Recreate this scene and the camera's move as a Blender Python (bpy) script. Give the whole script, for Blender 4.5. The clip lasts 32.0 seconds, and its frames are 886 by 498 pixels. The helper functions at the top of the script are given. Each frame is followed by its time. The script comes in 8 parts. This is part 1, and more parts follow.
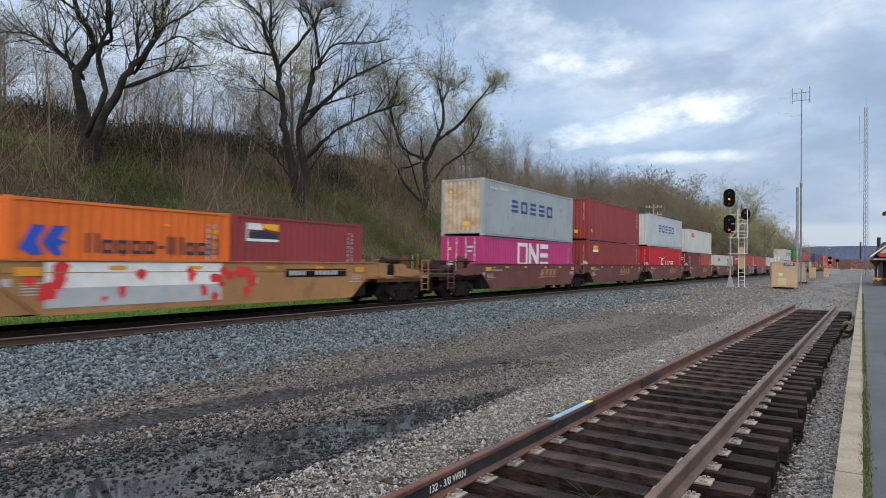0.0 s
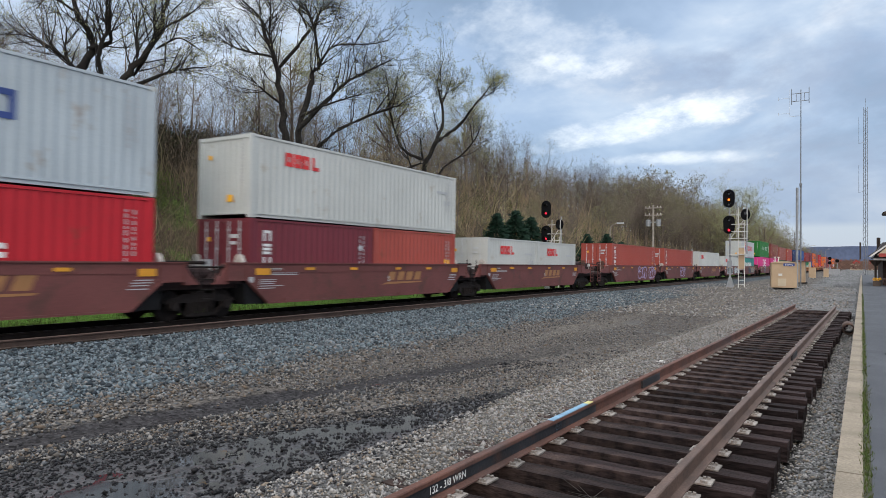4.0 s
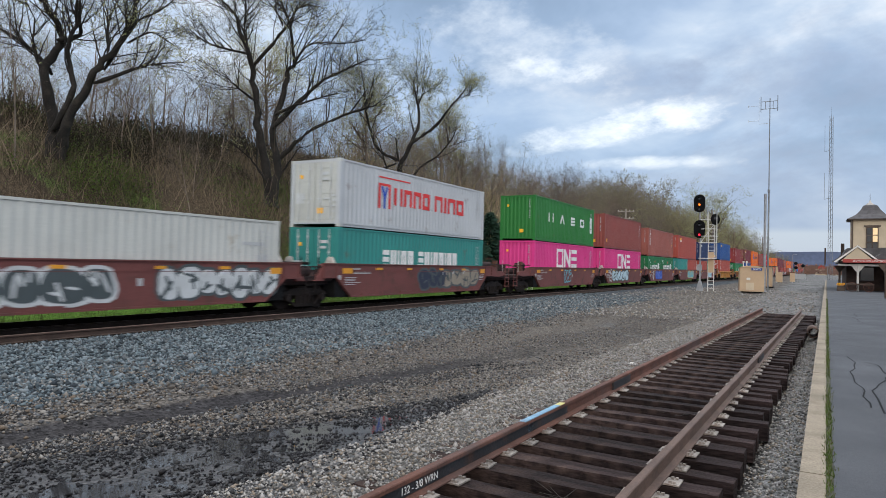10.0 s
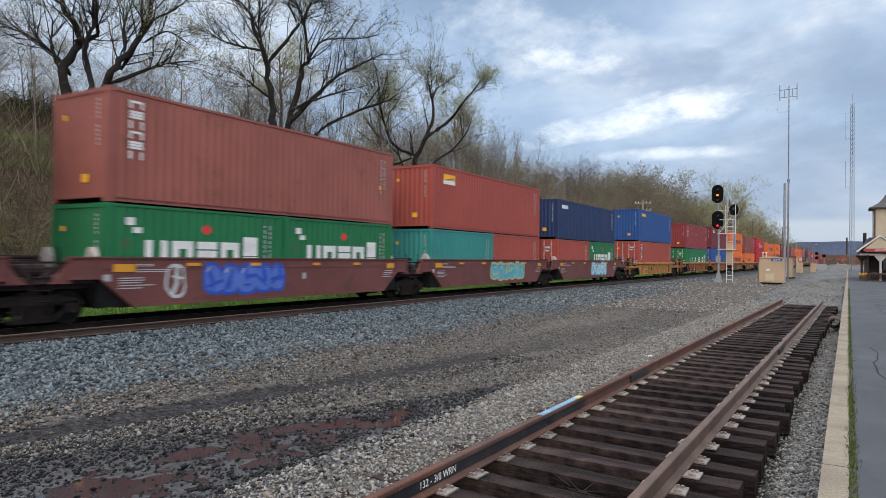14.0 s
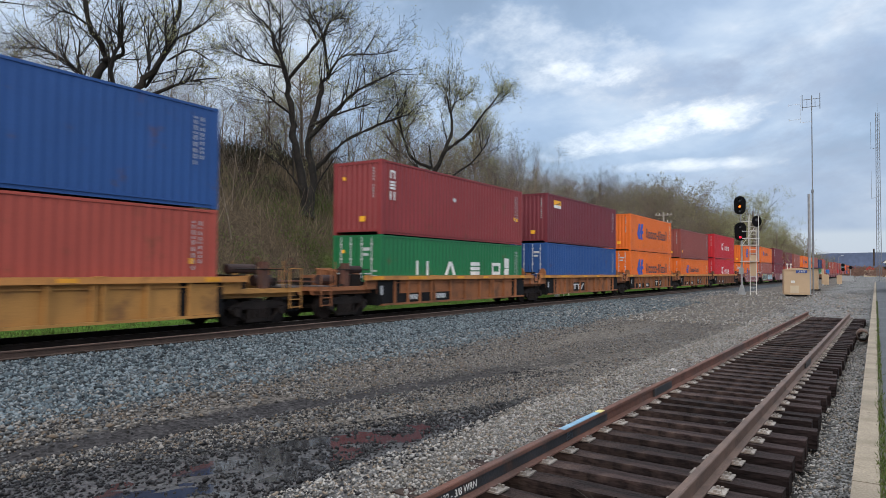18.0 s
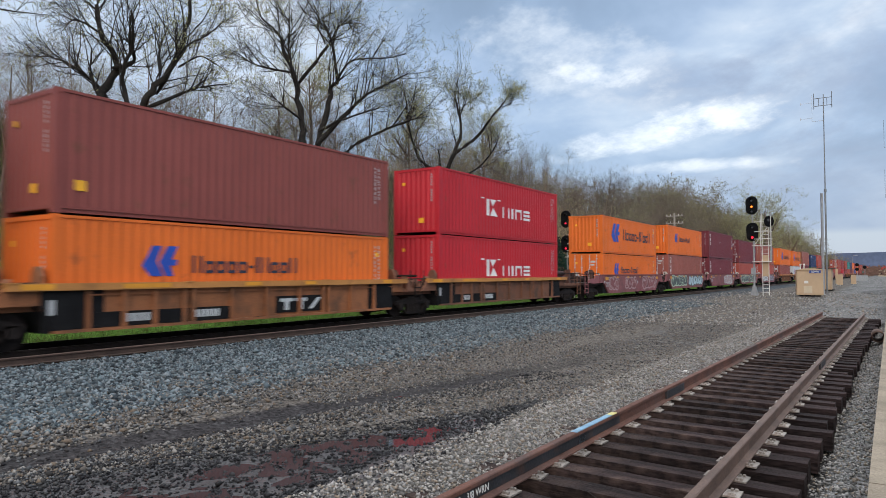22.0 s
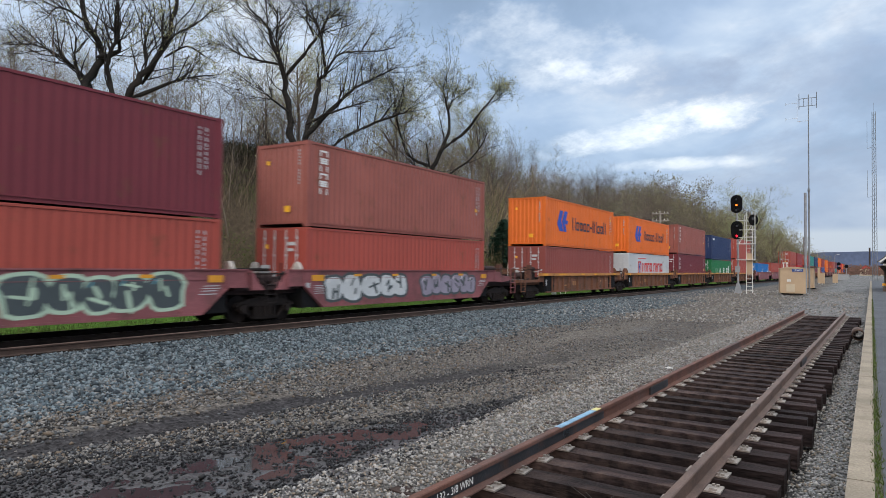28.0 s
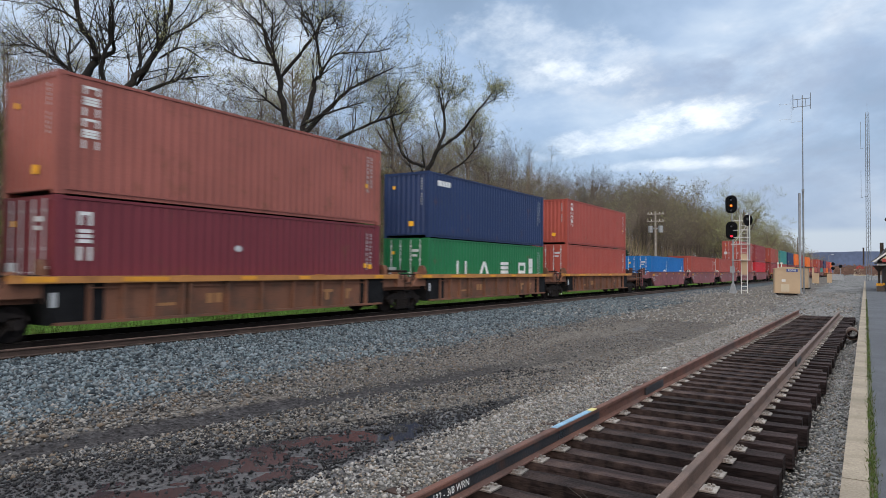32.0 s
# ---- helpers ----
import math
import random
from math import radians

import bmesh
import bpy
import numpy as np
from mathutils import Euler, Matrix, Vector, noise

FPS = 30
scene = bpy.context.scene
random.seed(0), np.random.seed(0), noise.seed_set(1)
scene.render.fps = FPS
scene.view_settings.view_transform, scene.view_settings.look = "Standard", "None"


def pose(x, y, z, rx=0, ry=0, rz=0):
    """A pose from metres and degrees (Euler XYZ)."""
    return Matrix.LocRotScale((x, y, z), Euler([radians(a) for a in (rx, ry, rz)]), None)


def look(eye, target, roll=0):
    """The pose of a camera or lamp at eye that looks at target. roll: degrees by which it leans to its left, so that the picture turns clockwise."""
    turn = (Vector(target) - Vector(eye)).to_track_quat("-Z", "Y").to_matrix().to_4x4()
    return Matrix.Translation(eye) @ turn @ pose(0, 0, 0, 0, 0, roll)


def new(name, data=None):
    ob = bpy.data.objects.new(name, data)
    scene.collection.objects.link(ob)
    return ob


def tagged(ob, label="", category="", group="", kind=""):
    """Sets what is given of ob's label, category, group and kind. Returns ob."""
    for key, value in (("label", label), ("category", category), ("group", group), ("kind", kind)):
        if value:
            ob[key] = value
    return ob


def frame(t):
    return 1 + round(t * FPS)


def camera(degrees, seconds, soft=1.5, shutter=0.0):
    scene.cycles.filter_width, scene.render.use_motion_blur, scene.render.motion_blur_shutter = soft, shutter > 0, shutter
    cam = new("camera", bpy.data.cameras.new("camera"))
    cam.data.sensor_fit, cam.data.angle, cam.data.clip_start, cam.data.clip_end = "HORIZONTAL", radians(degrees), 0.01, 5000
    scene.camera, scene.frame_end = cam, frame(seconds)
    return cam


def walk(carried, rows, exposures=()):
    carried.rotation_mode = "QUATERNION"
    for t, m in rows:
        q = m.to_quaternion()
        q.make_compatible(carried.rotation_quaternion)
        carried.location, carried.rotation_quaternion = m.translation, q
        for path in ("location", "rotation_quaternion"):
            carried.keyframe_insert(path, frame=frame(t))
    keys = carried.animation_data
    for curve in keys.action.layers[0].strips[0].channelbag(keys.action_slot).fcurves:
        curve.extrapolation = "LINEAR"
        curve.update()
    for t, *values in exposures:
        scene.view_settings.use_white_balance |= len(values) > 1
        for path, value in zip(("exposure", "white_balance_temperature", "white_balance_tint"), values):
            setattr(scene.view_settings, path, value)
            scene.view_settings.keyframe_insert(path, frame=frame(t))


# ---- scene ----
EYE = Vector((0.0, 0.0, 1.74))
cam = camera(68.27, 32.0, soft=0.6, shutter=0.35)


def aim(pan, tilt):
    """A point ten metres ahead of the eye: pan in degrees to the left of the track's way, tilt upward."""
    p, t = radians(pan), radians(tilt)
    return EYE + 10 * Vector((-math.sin(p) * math.cos(t), math.cos(p) * math.cos(t), math.sin(t)))


# seconds, pan, tilt and roll of the hand-held camera, which stays in one place
PATH = [
    (0, 31.91, 1.02, 0.85), (0.5, 31.91, 1.06, 1.01), (1, 31.86, 1.08, 1.02), (1.5, 31.87, 1.09, 0.87),
    (2, 31.91, 1.04, 0.82), (2.5, 31.91, 1.06, 0.96), (3, 31.92, 1.06, 0.84), (3.5, 31.95, 1.09, 0.73),
    (5.5, 31.70, 1.18, 0.90), (6, 31.72, 1.19, 0.88), (6.5, 31.57, 1.20, 0.90), (7, 31.40, 1.17, 0.91),
    (7.5, 31.30, 1.13, 0.89), (8, 31.22, 1.04, 0.94), (8.5, 31.14, 0.96, 0.96), (9, 31.07, 0.89, 0.94),
    (9.5, 29.83, 0.90, 1.27), (10, 29.66, 1.24, 1.35), (10.5, 30.20, 1.27, 1.28), (11, 30.67, 0.87, 1.27),
    (11.5, 30.75, 0.53, 1.07), (12, 30.89, 0.51, 0.97), (12.5, 30.99, 0.48, 0.84), (13, 30.98, 0.51, 0.83),
    (13.5, 30.98, 0.58, 0.80), (14, 31.04, 0.70, 0.72), (14.5, 31.14, 0.78, 0.67), (16.5, 31.93, 1.65, 0.20),
    (17, 32.59, 1.98, -0.02), (17.5, 32.73, 1.99, 0.31), (18, 32.74, 1.84, 0.48), (18.5, 32.79, 1.83, 0.27),
    (19, 32.83, 1.78, 0.49), (19.5, 33.13, 1.83, 0.47), (20, 33.28, 1.90, 0.49), (20.5, 33.41, 1.96, 0.32),
    (21, 33.56, 2.03, 0.11), (21.5, 33.61, 2.06, 0.11), (22, 33.62, 2.10, 0.03), (22.5, 33.46, 2.15, 0.22),
    (23, 33.34, 2.17, 0.44), (23.5, 33.20, 2.14, 0.28), (24, 33.07, 2.07, 0.27), (24.5, 33.06, 1.99, 0.30),
    (25, 33.03, 1.78, 0.32), (25.5, 32.93, 1.74, 0.24), (27.5, 32.53, 1.62, 0.59), (28, 32.48, 1.66, 0.61),
    (28.5, 32.35, 1.61, 0.56), (29, 32.32, 1.63, 0.43), (29.5, 32.32, 1.62, 0.43), (30, 32.31, 1.63, 0.42),
    (30.5, 32.26, 1.67, 0.39), (31, 32.26, 1.72, 0.51), (31.5, 32.18, 1.74, 0.45), (32, 32.10, 1.74, 0.48),
]
walk(cam, [(t, look(EYE, aim(pan, tilt), roll)) for t, pan, tilt, roll in PATH])
scene.view_settings.exposure = 0.0

# ---- world and sun: a broken overcast near sunset, light from behind the camera ----
world = bpy.data.worlds.new("overcast_sky")
scene.world = world
world.use_nodes = True
wn, wl = world.node_tree.nodes, world.node_tree.links
wn.clear()
sky = wn.new("ShaderNodeTexSky")
sky.sky_type, sky.sun_disc = "NISHITA", False
sky.sun_elevation, sky.sun_rotation = radians(19), radians(155)
sky.air_density, sky.dust_density = 1.0, 1.5
sky_gain = wn.new("ShaderNodeMix")
sky_gain.data_type, sky_gain.blend_type = "RGBA", "MULTIPLY"
sky_gain.inputs[0].default_value = 1.0
wl.new(sky.outputs[0], sky_gain.inputs[6])
sky_gain.inputs[7].default_value = (0.13, 0.13, 0.13, 1)
coord = wn.new("ShaderNodeTexCoord")
# flatten the dome so that the clouds shrink and crowd towards the horizon
sep = wn.new("ShaderNodeSeparateXYZ")
wl.new(coord.outputs["Generated"], sep.inputs[0])
lift = wn.new("ShaderNodeMath")
lift.operation, lift.inputs[1].default_value = "ADD", 0.42
high = wn.new("ShaderNodeMath")
high.operation, high.inputs[1].default_value = "MAXIMUM", 0.03
wl.new(sep.outputs[2], lift.inputs[0])
wl.new(lift.outputs[0], high.inputs[0])
flat = wn.new("ShaderNodeVectorMath")
flat.operation = "DIVIDE"
hv = wn.new("ShaderNodeCombineXYZ")
for i in range(3):
    wl.new(high.outputs[0], hv.inputs[i])
wl.new(coord.outputs["Generated"], flat.inputs[0])
wl.new(hv.outputs[0], flat.inputs[1])
place_clouds = wn.new("ShaderNodeMapping")
place_clouds.inputs["Location"].default_value = (2.35, 1.2, 0.0)
place_clouds.inputs["Rotation"].default_value = (0, 0, radians(20))
place_clouds.inputs["Scale"].default_value = (1.2, 1.3, 0.0)
wl.new(flat.outputs[0], place_clouds.inputs[0])
big = wn.new("ShaderNodeTexNoise")
big.inputs["Scale"].default_value, big.inputs["Detail"].default_value = 1.7, 6.0
big.inputs["Roughness"].default_value, big.inputs["Distortion"].default_value = 0.56, 0.35
wl.new(place_clouds.outputs[0], big.inputs["Vector"])
tone = wn.new("ShaderNodeValToRGB")
tone.color_ramp.elements[0].position, tone.color_ramp.elements[0].color = 0.32, (0.30, 0.41, 0.58, 1)
tone.color_ramp.elements[1].position, tone.color_ramp.elements[1].color = 0.70, (0.98, 1.04, 1.12, 1)
for at, c in ((0.42, (0.36, 0.49, 0.69, 1)), (0.51, (0.47, 0.61, 0.83, 1)), (0.60, (0.64, 0.77, 0.95, 1))):
    e = tone.color_ramp.elements.new(at)
    e.color = c
wl.new(big.outputs["Fac"], tone.inputs[0])
# brighter breaks and darker banks in the cloud ahead, their edges torn by the same noise
ahead = wn.new("ShaderNodeMath")
ahead.operation, ahead.inputs[1].default_value = "MAXIMUM", 0.05
wl.new(sep.outputs[1], ahead.inputs[0])
ratio = []
for i in (0, 2):
    r = wn.new("ShaderNodeMath")
    r.operation = "DIVIDE"
    wl.new(sep.outputs[i], r.inputs[0])
    wl.new(ahead.outputs[0], r.inputs[1])
    ratio.append(r.outputs[0])
tear = wn.new("ShaderNodeTexNoise")
tear.inputs["Scale"].default_value, tear.inputs["Detail"].default_value = 9.0, 8.0
tear.inputs["Roughness"].default_value = 0.62
wl.new(place_clouds.outputs[0], tear.inputs["Vector"])
sky_colour = tone.outputs[0]
# each patch: middle, half width and height, slope, how ragged, colour and strength
BRIGHT, WHITE, BLUE, SLATE = (1.22, 1.28, 1.33), (0.84, 0.93, 1.05), (0.38, 0.53, 0.78), (0.38, 0.45, 0.61)
for u0, wide, v0, tall, slope, ragged, tint, amount in (
        (-0.75, 0.30, 0.36, 0.12, 0.0, 3.0, BLUE, 0.5), (-0.56, 0.20, 0.255, 0.05, 0.0, 4.0, BLUE, 0.6), (-0.24, 0.13, 0.280, 0.038, -0.1, 4.0, SLATE, 0.8),
        (-0.06, 0.14, 0.140, 0.050, 0.0, 4.0, SLATE, 0.75), (-0.41, 0.16, 0.345, 0.065, -0.45, 7.0, WHITE, 0.9), (-0.37, 0.07, 0.318, 0.018, -0.3, 7.0, BRIGHT, 0.8),
        (-0.02, 0.16, 0.26, 0.07, 0.0, 5.0, SLATE, 0.6), (-0.29, 0.14, 0.211, 0.019, 0.10, 5.0, BRIGHT, 1.0), (-0.19, 0.08, 0.227, 0.024, 0.0, 6.0, BRIGHT, 0.9),
        (-0.21, 0.11, 0.157, 0.009, -0.04, 4.0, BRIGHT, 0.85), (-1.9, 0.9, 0.55, 0.40, 0.0, 4.0, WHITE, 0.6)):
    off = wn.new("ShaderNodeMath")
    off.operation, off.inputs[1].default_value = "SUBTRACT", u0
    wl.new(ratio[0], off.inputs[0])
    tip = wn.new("ShaderNodeMath")
    tip.operation, tip.inputs[1].default_value, tip.inputs[2].default_value = "MULTIPLY_ADD", slope, v0
    wl.new(off.outputs[0], tip.inputs[0])
    up_off = wn.new("ShaderNodeMath")
    up_off.operation = "SUBTRACT"
    wl.new(ratio[1], up_off.inputs[0])
    wl.new(tip.outputs[0], up_off.inputs[1])
    parts = []
    for value, size in ((off.outputs[0], wide), (up_off.outputs[0], tall)):
        rel = wn.new("ShaderNodeMath")
        rel.operation, rel.inputs[1].default_value = "DIVIDE", size
        wl.new(value, rel.inputs[0])
        sq = wn.new("ShaderNodeMath")
        sq.operation = "MULTIPLY"
        wl.new(rel.outputs[0], sq.inputs[0])
        wl.new(rel.outputs[0], sq.inputs[1])
        parts.append(sq.outputs[0])
    dist = wn.new("ShaderNodeMath")
    dist.operation = "ADD"
    wl.new(parts[0], dist.inputs[0])
    wl.new(parts[1], dist.inputs[1])
    rag = wn.new("ShaderNodeMath")
    rag.operation, rag.inputs[1].default_value = "MULTIPLY_ADD", ragged
    wl.new(tear.outputs["Fac"], rag.inputs[0])
    wl.new(dist.outputs[0], rag.inputs[2])
    gap = wn.new("ShaderNodeMapRange")
    gap.interpolation_type = "SMOOTHSTEP"
    gap.inputs["From Min"].default_value, gap.inputs["From Max"].default_value = 1.9 + ragged * 0.5, -0.6 + ragged * 0.40
    gap.inputs["To Max"].default_value = amount
    wl.new(rag.outputs[0], gap.inputs["Value"])
    clear = wn.new("ShaderNodeMix")
    clear.data_type = "RGBA"
    clear.inputs[7].default_value = (*tint, 1)
    wl.new(gap.outputs[0], clear.inputs[0])
    wl.new(sky_colour, clear.inputs[6])
    sky_colour = clear.outputs[2]
# the cloud deck is thicker and darker low over the valley
deck = wn.new("ShaderNodeMapRange")
deck.interpolation_type = "SMOOTHSTEP"
deck.inputs["From Min"].default_value, deck.inputs["From Max"].default_value = 0.17, 0.08
deck.inputs["To Max"].default_value = 0.6
wl.new(sep.outputs[2], deck.inputs["Value"])
low_cloud = wn.new("ShaderNodeMix")
low_cloud.data_type = "RGBA"
low_cloud.inputs[7].default_value = (0.34, 0.42, 0.62, 1)
wl.new(deck.outputs[0], low_cloud.inputs[0])
wl.new(sky_colour, low_cloud.inputs[6])
sky_colour = low_cloud.outputs[2]
# a clear pale strip under the cloud deck, low over the hills
strip = wn.new("ShaderNodeMapRange")
strip.interpolation_type = "SMOOTHSTEP"
strip.inputs["From Min"].default_value, strip.inputs["From Max"].default_value = 0.062, 0.050
wl.new(sep.outputs[2], strip.inputs["Value"])
pale = wn.new("ShaderNodeMix")
pale.data_type = "RGBA"
pale.inputs[7].default_value = (0.58, 0.67, 0.81, 1)
wl.new(strip.outputs[0], pale.inputs[0])
wl.new(sky_colour, pale.inputs[6])
blend = wn.new("ShaderNodeMix")
blend.data_type = "RGBA"
blend.inputs[0].default_value = 0.86
wl.new(sky_gain.outputs[2], blend.inputs[6])
wl.new(pale.outputs[2], blend.inputs[7])
back = wn.new("ShaderNodeBackground")
# an overcast dome is brighter overhead than near the horizon
dome = wn.new("ShaderNodeMapRange")
dome.interpolation_type = "SMOOTHSTEP"
dome.inputs["From Min"].default_value, dome.inputs["From Max"].default_value = 0.38, 0.95
dome.inputs["To Min"].default_value, dome.inputs["To Max"].default_value = 1.0, 3.15
wl.new(sep.outputs[2], dome.inputs["Value"])
wl.new(dome.outputs[0], back.inputs["Strength"])
cover = wn.new("ShaderNodeMapRange")
cover.inputs["From Min"].default_value, cover.inputs["From Max"].default_value = 0.40, 0.70
wl.new(sep.outputs[2], cover.inputs["Value"])
white_top = wn.new("ShaderNodeMix")
white_top.data_type = "RGBA"
white_top.inputs[7].default_value = (0.73, 0.765, 0.815, 1)
wl.new(blend.outputs[2], white_top.inputs[6])
wl.new(white_top.outputs[2], back.inputs[0])
wl.new(cover.outputs[0], white_top.inputs[0])
wout = wn.new("ShaderNodeOutputWorld")
wl.new(back.outputs[0], wout.inputs[0])

sun = new("sun", bpy.data.lights.new("sun", "SUN"))
sun.data.energy, sun.data.angle, sun.data.color = 1.15, radians(28), (1.0, 0.90, 0.80)
sun.matrix_world = look((17, -36, 14), (0, 0, 0))


# ---- materials ----
def material(name, colour, rough=0.8, metal=0.0, vary=0.25, scale=3.0, fine=40.0, bump=0.1, stain=None, stain_scale=0.8,
             stain_amount=0.35, per_piece=0.0, spec=0.5, stretch=None):
    """A surface with variation at two scales (broad stains, fine grain) and a fine relief."""
    m = bpy.data.materials.new(name)
    m.use_nodes = True
    n, l = m.node_tree.nodes, m.node_tree.links
    b = n["Principled BSDF"]
    b.inputs["Roughness"].default_value, b.inputs["Metallic"].default_value = rough, metal
    b.inputs["Specular IOR Level"].default_value = spec
    tc = n.new("ShaderNodeTexCoord")
    broad, grain = n.new("ShaderNodeTexNoise"), n.new("ShaderNodeTexNoise")
    broad.inputs["Scale"].default_value, broad.inputs["Detail"].default_value = scale, 5.0
    grain.inputs["Scale"].default_value, grain.inputs["Detail"].default_value = fine, 3.0
    at = tc.outputs["Object"]
    if stretch:
        sm = n.new("ShaderNodeMapping")
        sm.inputs["Scale"].default_value = stretch
        l.new(at, sm.inputs[0])
        at = sm.outputs[0]
    for t in (broad, grain):
        l.new(at, t.inputs["Vector"])
    c = Vector(colour[:3])
    ramp = n.new("ShaderNodeValToRGB")
    ramp.color_ramp.elements[0].position, ramp.color_ramp.elements[1].position = 0.3, 0.72
    ramp.color_ramp.elements[0].color = (*(c * (1 - vary)), 1)
    ramp.color_ramp.elements[1].color = (*(c * (1 + vary)), 1)
    l.new(broad.outputs["Fac"], ramp.inputs[0])
    g = n.new("ShaderNodeValToRGB")
    g.color_ramp.elements[0].position, g.color_ramp.elements[1].position = 0.3, 0.7
    g.color_ramp.elements[0].color = (*([1 - vary * 0.8] * 3), 1)
    g.color_ramp.elements[1].color = (*([1 + vary * 0.5] * 3), 1)
    l.new(grain.outputs["Fac"], g.inputs[0])
    mul = n.new("ShaderNodeMix")
    mul.data_type, mul.blend_type = "RGBA", "MULTIPLY"
    mul.inputs[0].default_value = 1.0
    l.new(ramp.outputs[0], mul.inputs[6])
    l.new(g.outputs[0], mul.inputs[7])
    out = mul.outputs[2]
    if stain:
        s = n.new("ShaderNodeTexNoise")
        s.inputs["Scale"].default_value, s.inputs["Detail"].default_value = stain_scale, 8.0
        s.inputs["Roughness"].default_value = 0.65
        mp = n.new("ShaderNodeMapping")
        mp.inputs["Location"].default_value = (3.1, 7.7, 1.3)
        l.new(tc.outputs["Object"], mp.inputs[0])
        l.new(mp.outputs[0], s.inputs["Vector"])
        sr = n.new("ShaderNodeValToRGB")
        sr.color_ramp.elements[0].position, sr.color_ramp.elements[1].position = 0.63 - 0.28 * stain_amount, 0.80 - 0.08 * stain_amount
        sr.color_ramp.elements[0].color, sr.color_ramp.elements[1].color = (0, 0, 0, 1), (1, 1, 1, 1)
        l.new(s.outputs["Fac"], sr.inputs[0])
        mx = n.new("ShaderNodeMix")
        mx.data_type = "RGBA"
        mx.inputs[7].default_value = (*stain, 1)
        l.new(sr.outputs[0], mx.inputs[0])
        l.new(out, mx.inputs[6])
        out = mx.outputs[2]
    if per_piece:
        info = n.new("ShaderNodeObjectInfo")
        pr = n.new("ShaderNodeMapRange")
        pr.inputs["To Min"].default_value, pr.inputs["To Max"].default_value = 1 - per_piece, 1 + per_piece
        l.new(info.outputs["Random"], pr.inputs["Value"])
        pm = n.new("ShaderNodeVectorMath")
        pm.operation = "SCALE"
        l.new(out, pm.inputs[0])
        l.new(pr.outputs[0], pm.inputs["Scale"])
        out = pm.outputs[0]
    l.new(out, b.inputs["Base Color"])
    if bump:
        bp = n.new("ShaderNodeBump")
        bp.inputs["Strength"].default_value, bp.inputs["Distance"].default_value = bump, 0.02
        l.new(grain.outputs["Fac"], bp.inputs["Height"])
        l.new(bp.outputs[0], b.inputs["Normal"])
    return m


def island(name, shades, rough=0.9, fine=60.0):
    """For joined small pieces: each island takes a shade of its own."""
    m = material(name, (0.5, 0.5, 0.5), rough, fine=fine, bump=0.15, spec=0.2)
    n, l = m.node_tree.nodes, m.node_tree.links
    geo = n.new("ShaderNodeNewGeometry")
    r = n.new("ShaderNodeValToRGB")
    r.color_ramp.interpolation = "CONSTANT"
    el = r.color_ramp.elements
    while len(el) > 1:
        el.remove(el[-1])
    el[0].position, el[0].color = 0.0, (*shades[0], 1)
    for i, c in enumerate(shades[1:], 1):
        el.new(i / len(shades)).color = (*c, 1)
    l.new(geo.outputs["Random Per Island"], r.inputs[0])
    l.new(r.outputs[0], n["Principled BSDF"].inputs["Base Color"])
    return m


def leafy(name, shades):
    """Thin leaves: half of the light goes through them."""
    m = island(name, shades)
    n, l = m.node_tree.nodes, m.node_tree.links
    b = n["Principled BSDF"]
    tint = b.inputs["Base Color"].links[0].from_socket
    back_light, both = n.new("ShaderNodeBsdfTranslucent"), n.new("ShaderNodeMixShader")
    l.new(tint, back_light.inputs["Color"])
    both.inputs[0].default_value = 0.5
    l.new(b.outputs[0], both.inputs[1])
    l.new(back_light.outputs[0], both.inputs[2])
    l.new(both.outputs[0], n["Material Output"].inputs["Surface"])
    return m


def glow(name, colour, strength):
    m = bpy.data.materials.new(name)
    m.use_nodes = True
    b = m.node_tree.nodes["Principled BSDF"]
    b.inputs["Base Color"].default_value = (*colour, 1)
    b.inputs["Emission Color"].default_value = (*colour, 1)
    b.inputs["Emission Strength"].default_value = strength
    return m


RUST = (0.13, 0.055, 0.03)
M = {}


def paint(key, colour, rough=0.5, stain=RUST, amount=0.12, vary=0.1):
    M[key] = material(key, colour, rough, 0.0, vary, 0.5, 25.0, 0.05, stain, 1.3, amount, per_piece=0.05, spec=0.3)


# container paints
paint("paint_grey_white", (0.49, 0.50, 0.475), amount=0.05, stain=(0.30, 0.22, 0.14))
paint("paint_light_grey", (0.42, 0.47, 0.50), amount=0.10, stain=(0.28, 0.18, 0.10))
paint("paint_dull_grey", (0.315, 0.355, 0.375), amount=0.12, stain=(0.25, 0.17, 0.10))
# the magenta again, darkened for the weaker light on one near container
paint("paint_dull_magenta", (0.44, 0.040, 0.165), amount=0.0)
paint("paint_white", (0.47, 0.49, 0.51), amount=0.05)
paint("paint_magenta", (0.62, 0.045, 0.22), amount=0.0)
paint("paint_maroon", (0.245, 0.040, 0.042))
paint("paint_brick", (0.34, 0.068, 0.050))
paint("paint_faded_brick", (0.29, 0.092, 0.072), vary=0.16, amount=0.2)
paint("paint_brown_red", (0.235, 0.062, 0.052))
paint("paint_wine", (0.155, 0.028, 0.038))
paint("paint_red", (0.46, 0.018, 0.028), amount=0.0)
paint("paint_orange", (0.70, 0.148, 0.022), amount=0.06)
paint("paint_green", (0.016, 0.15, 0.055), amount=0.05)
paint("paint_leaf_green", (0.025, 0.17, 0.035), amount=0.0)
paint("paint_teal", (0.035, 0.22, 0.20), amount=0.05)
paint("paint_blue", (0.022, 0.075, 0.24), amount=0.04)
paint("paint_navy", (0.018, 0.035, 0.10), amount=0.04)
paint("paint_bright_blue", (0.01, 0.14, 0.42), amount=0.0)
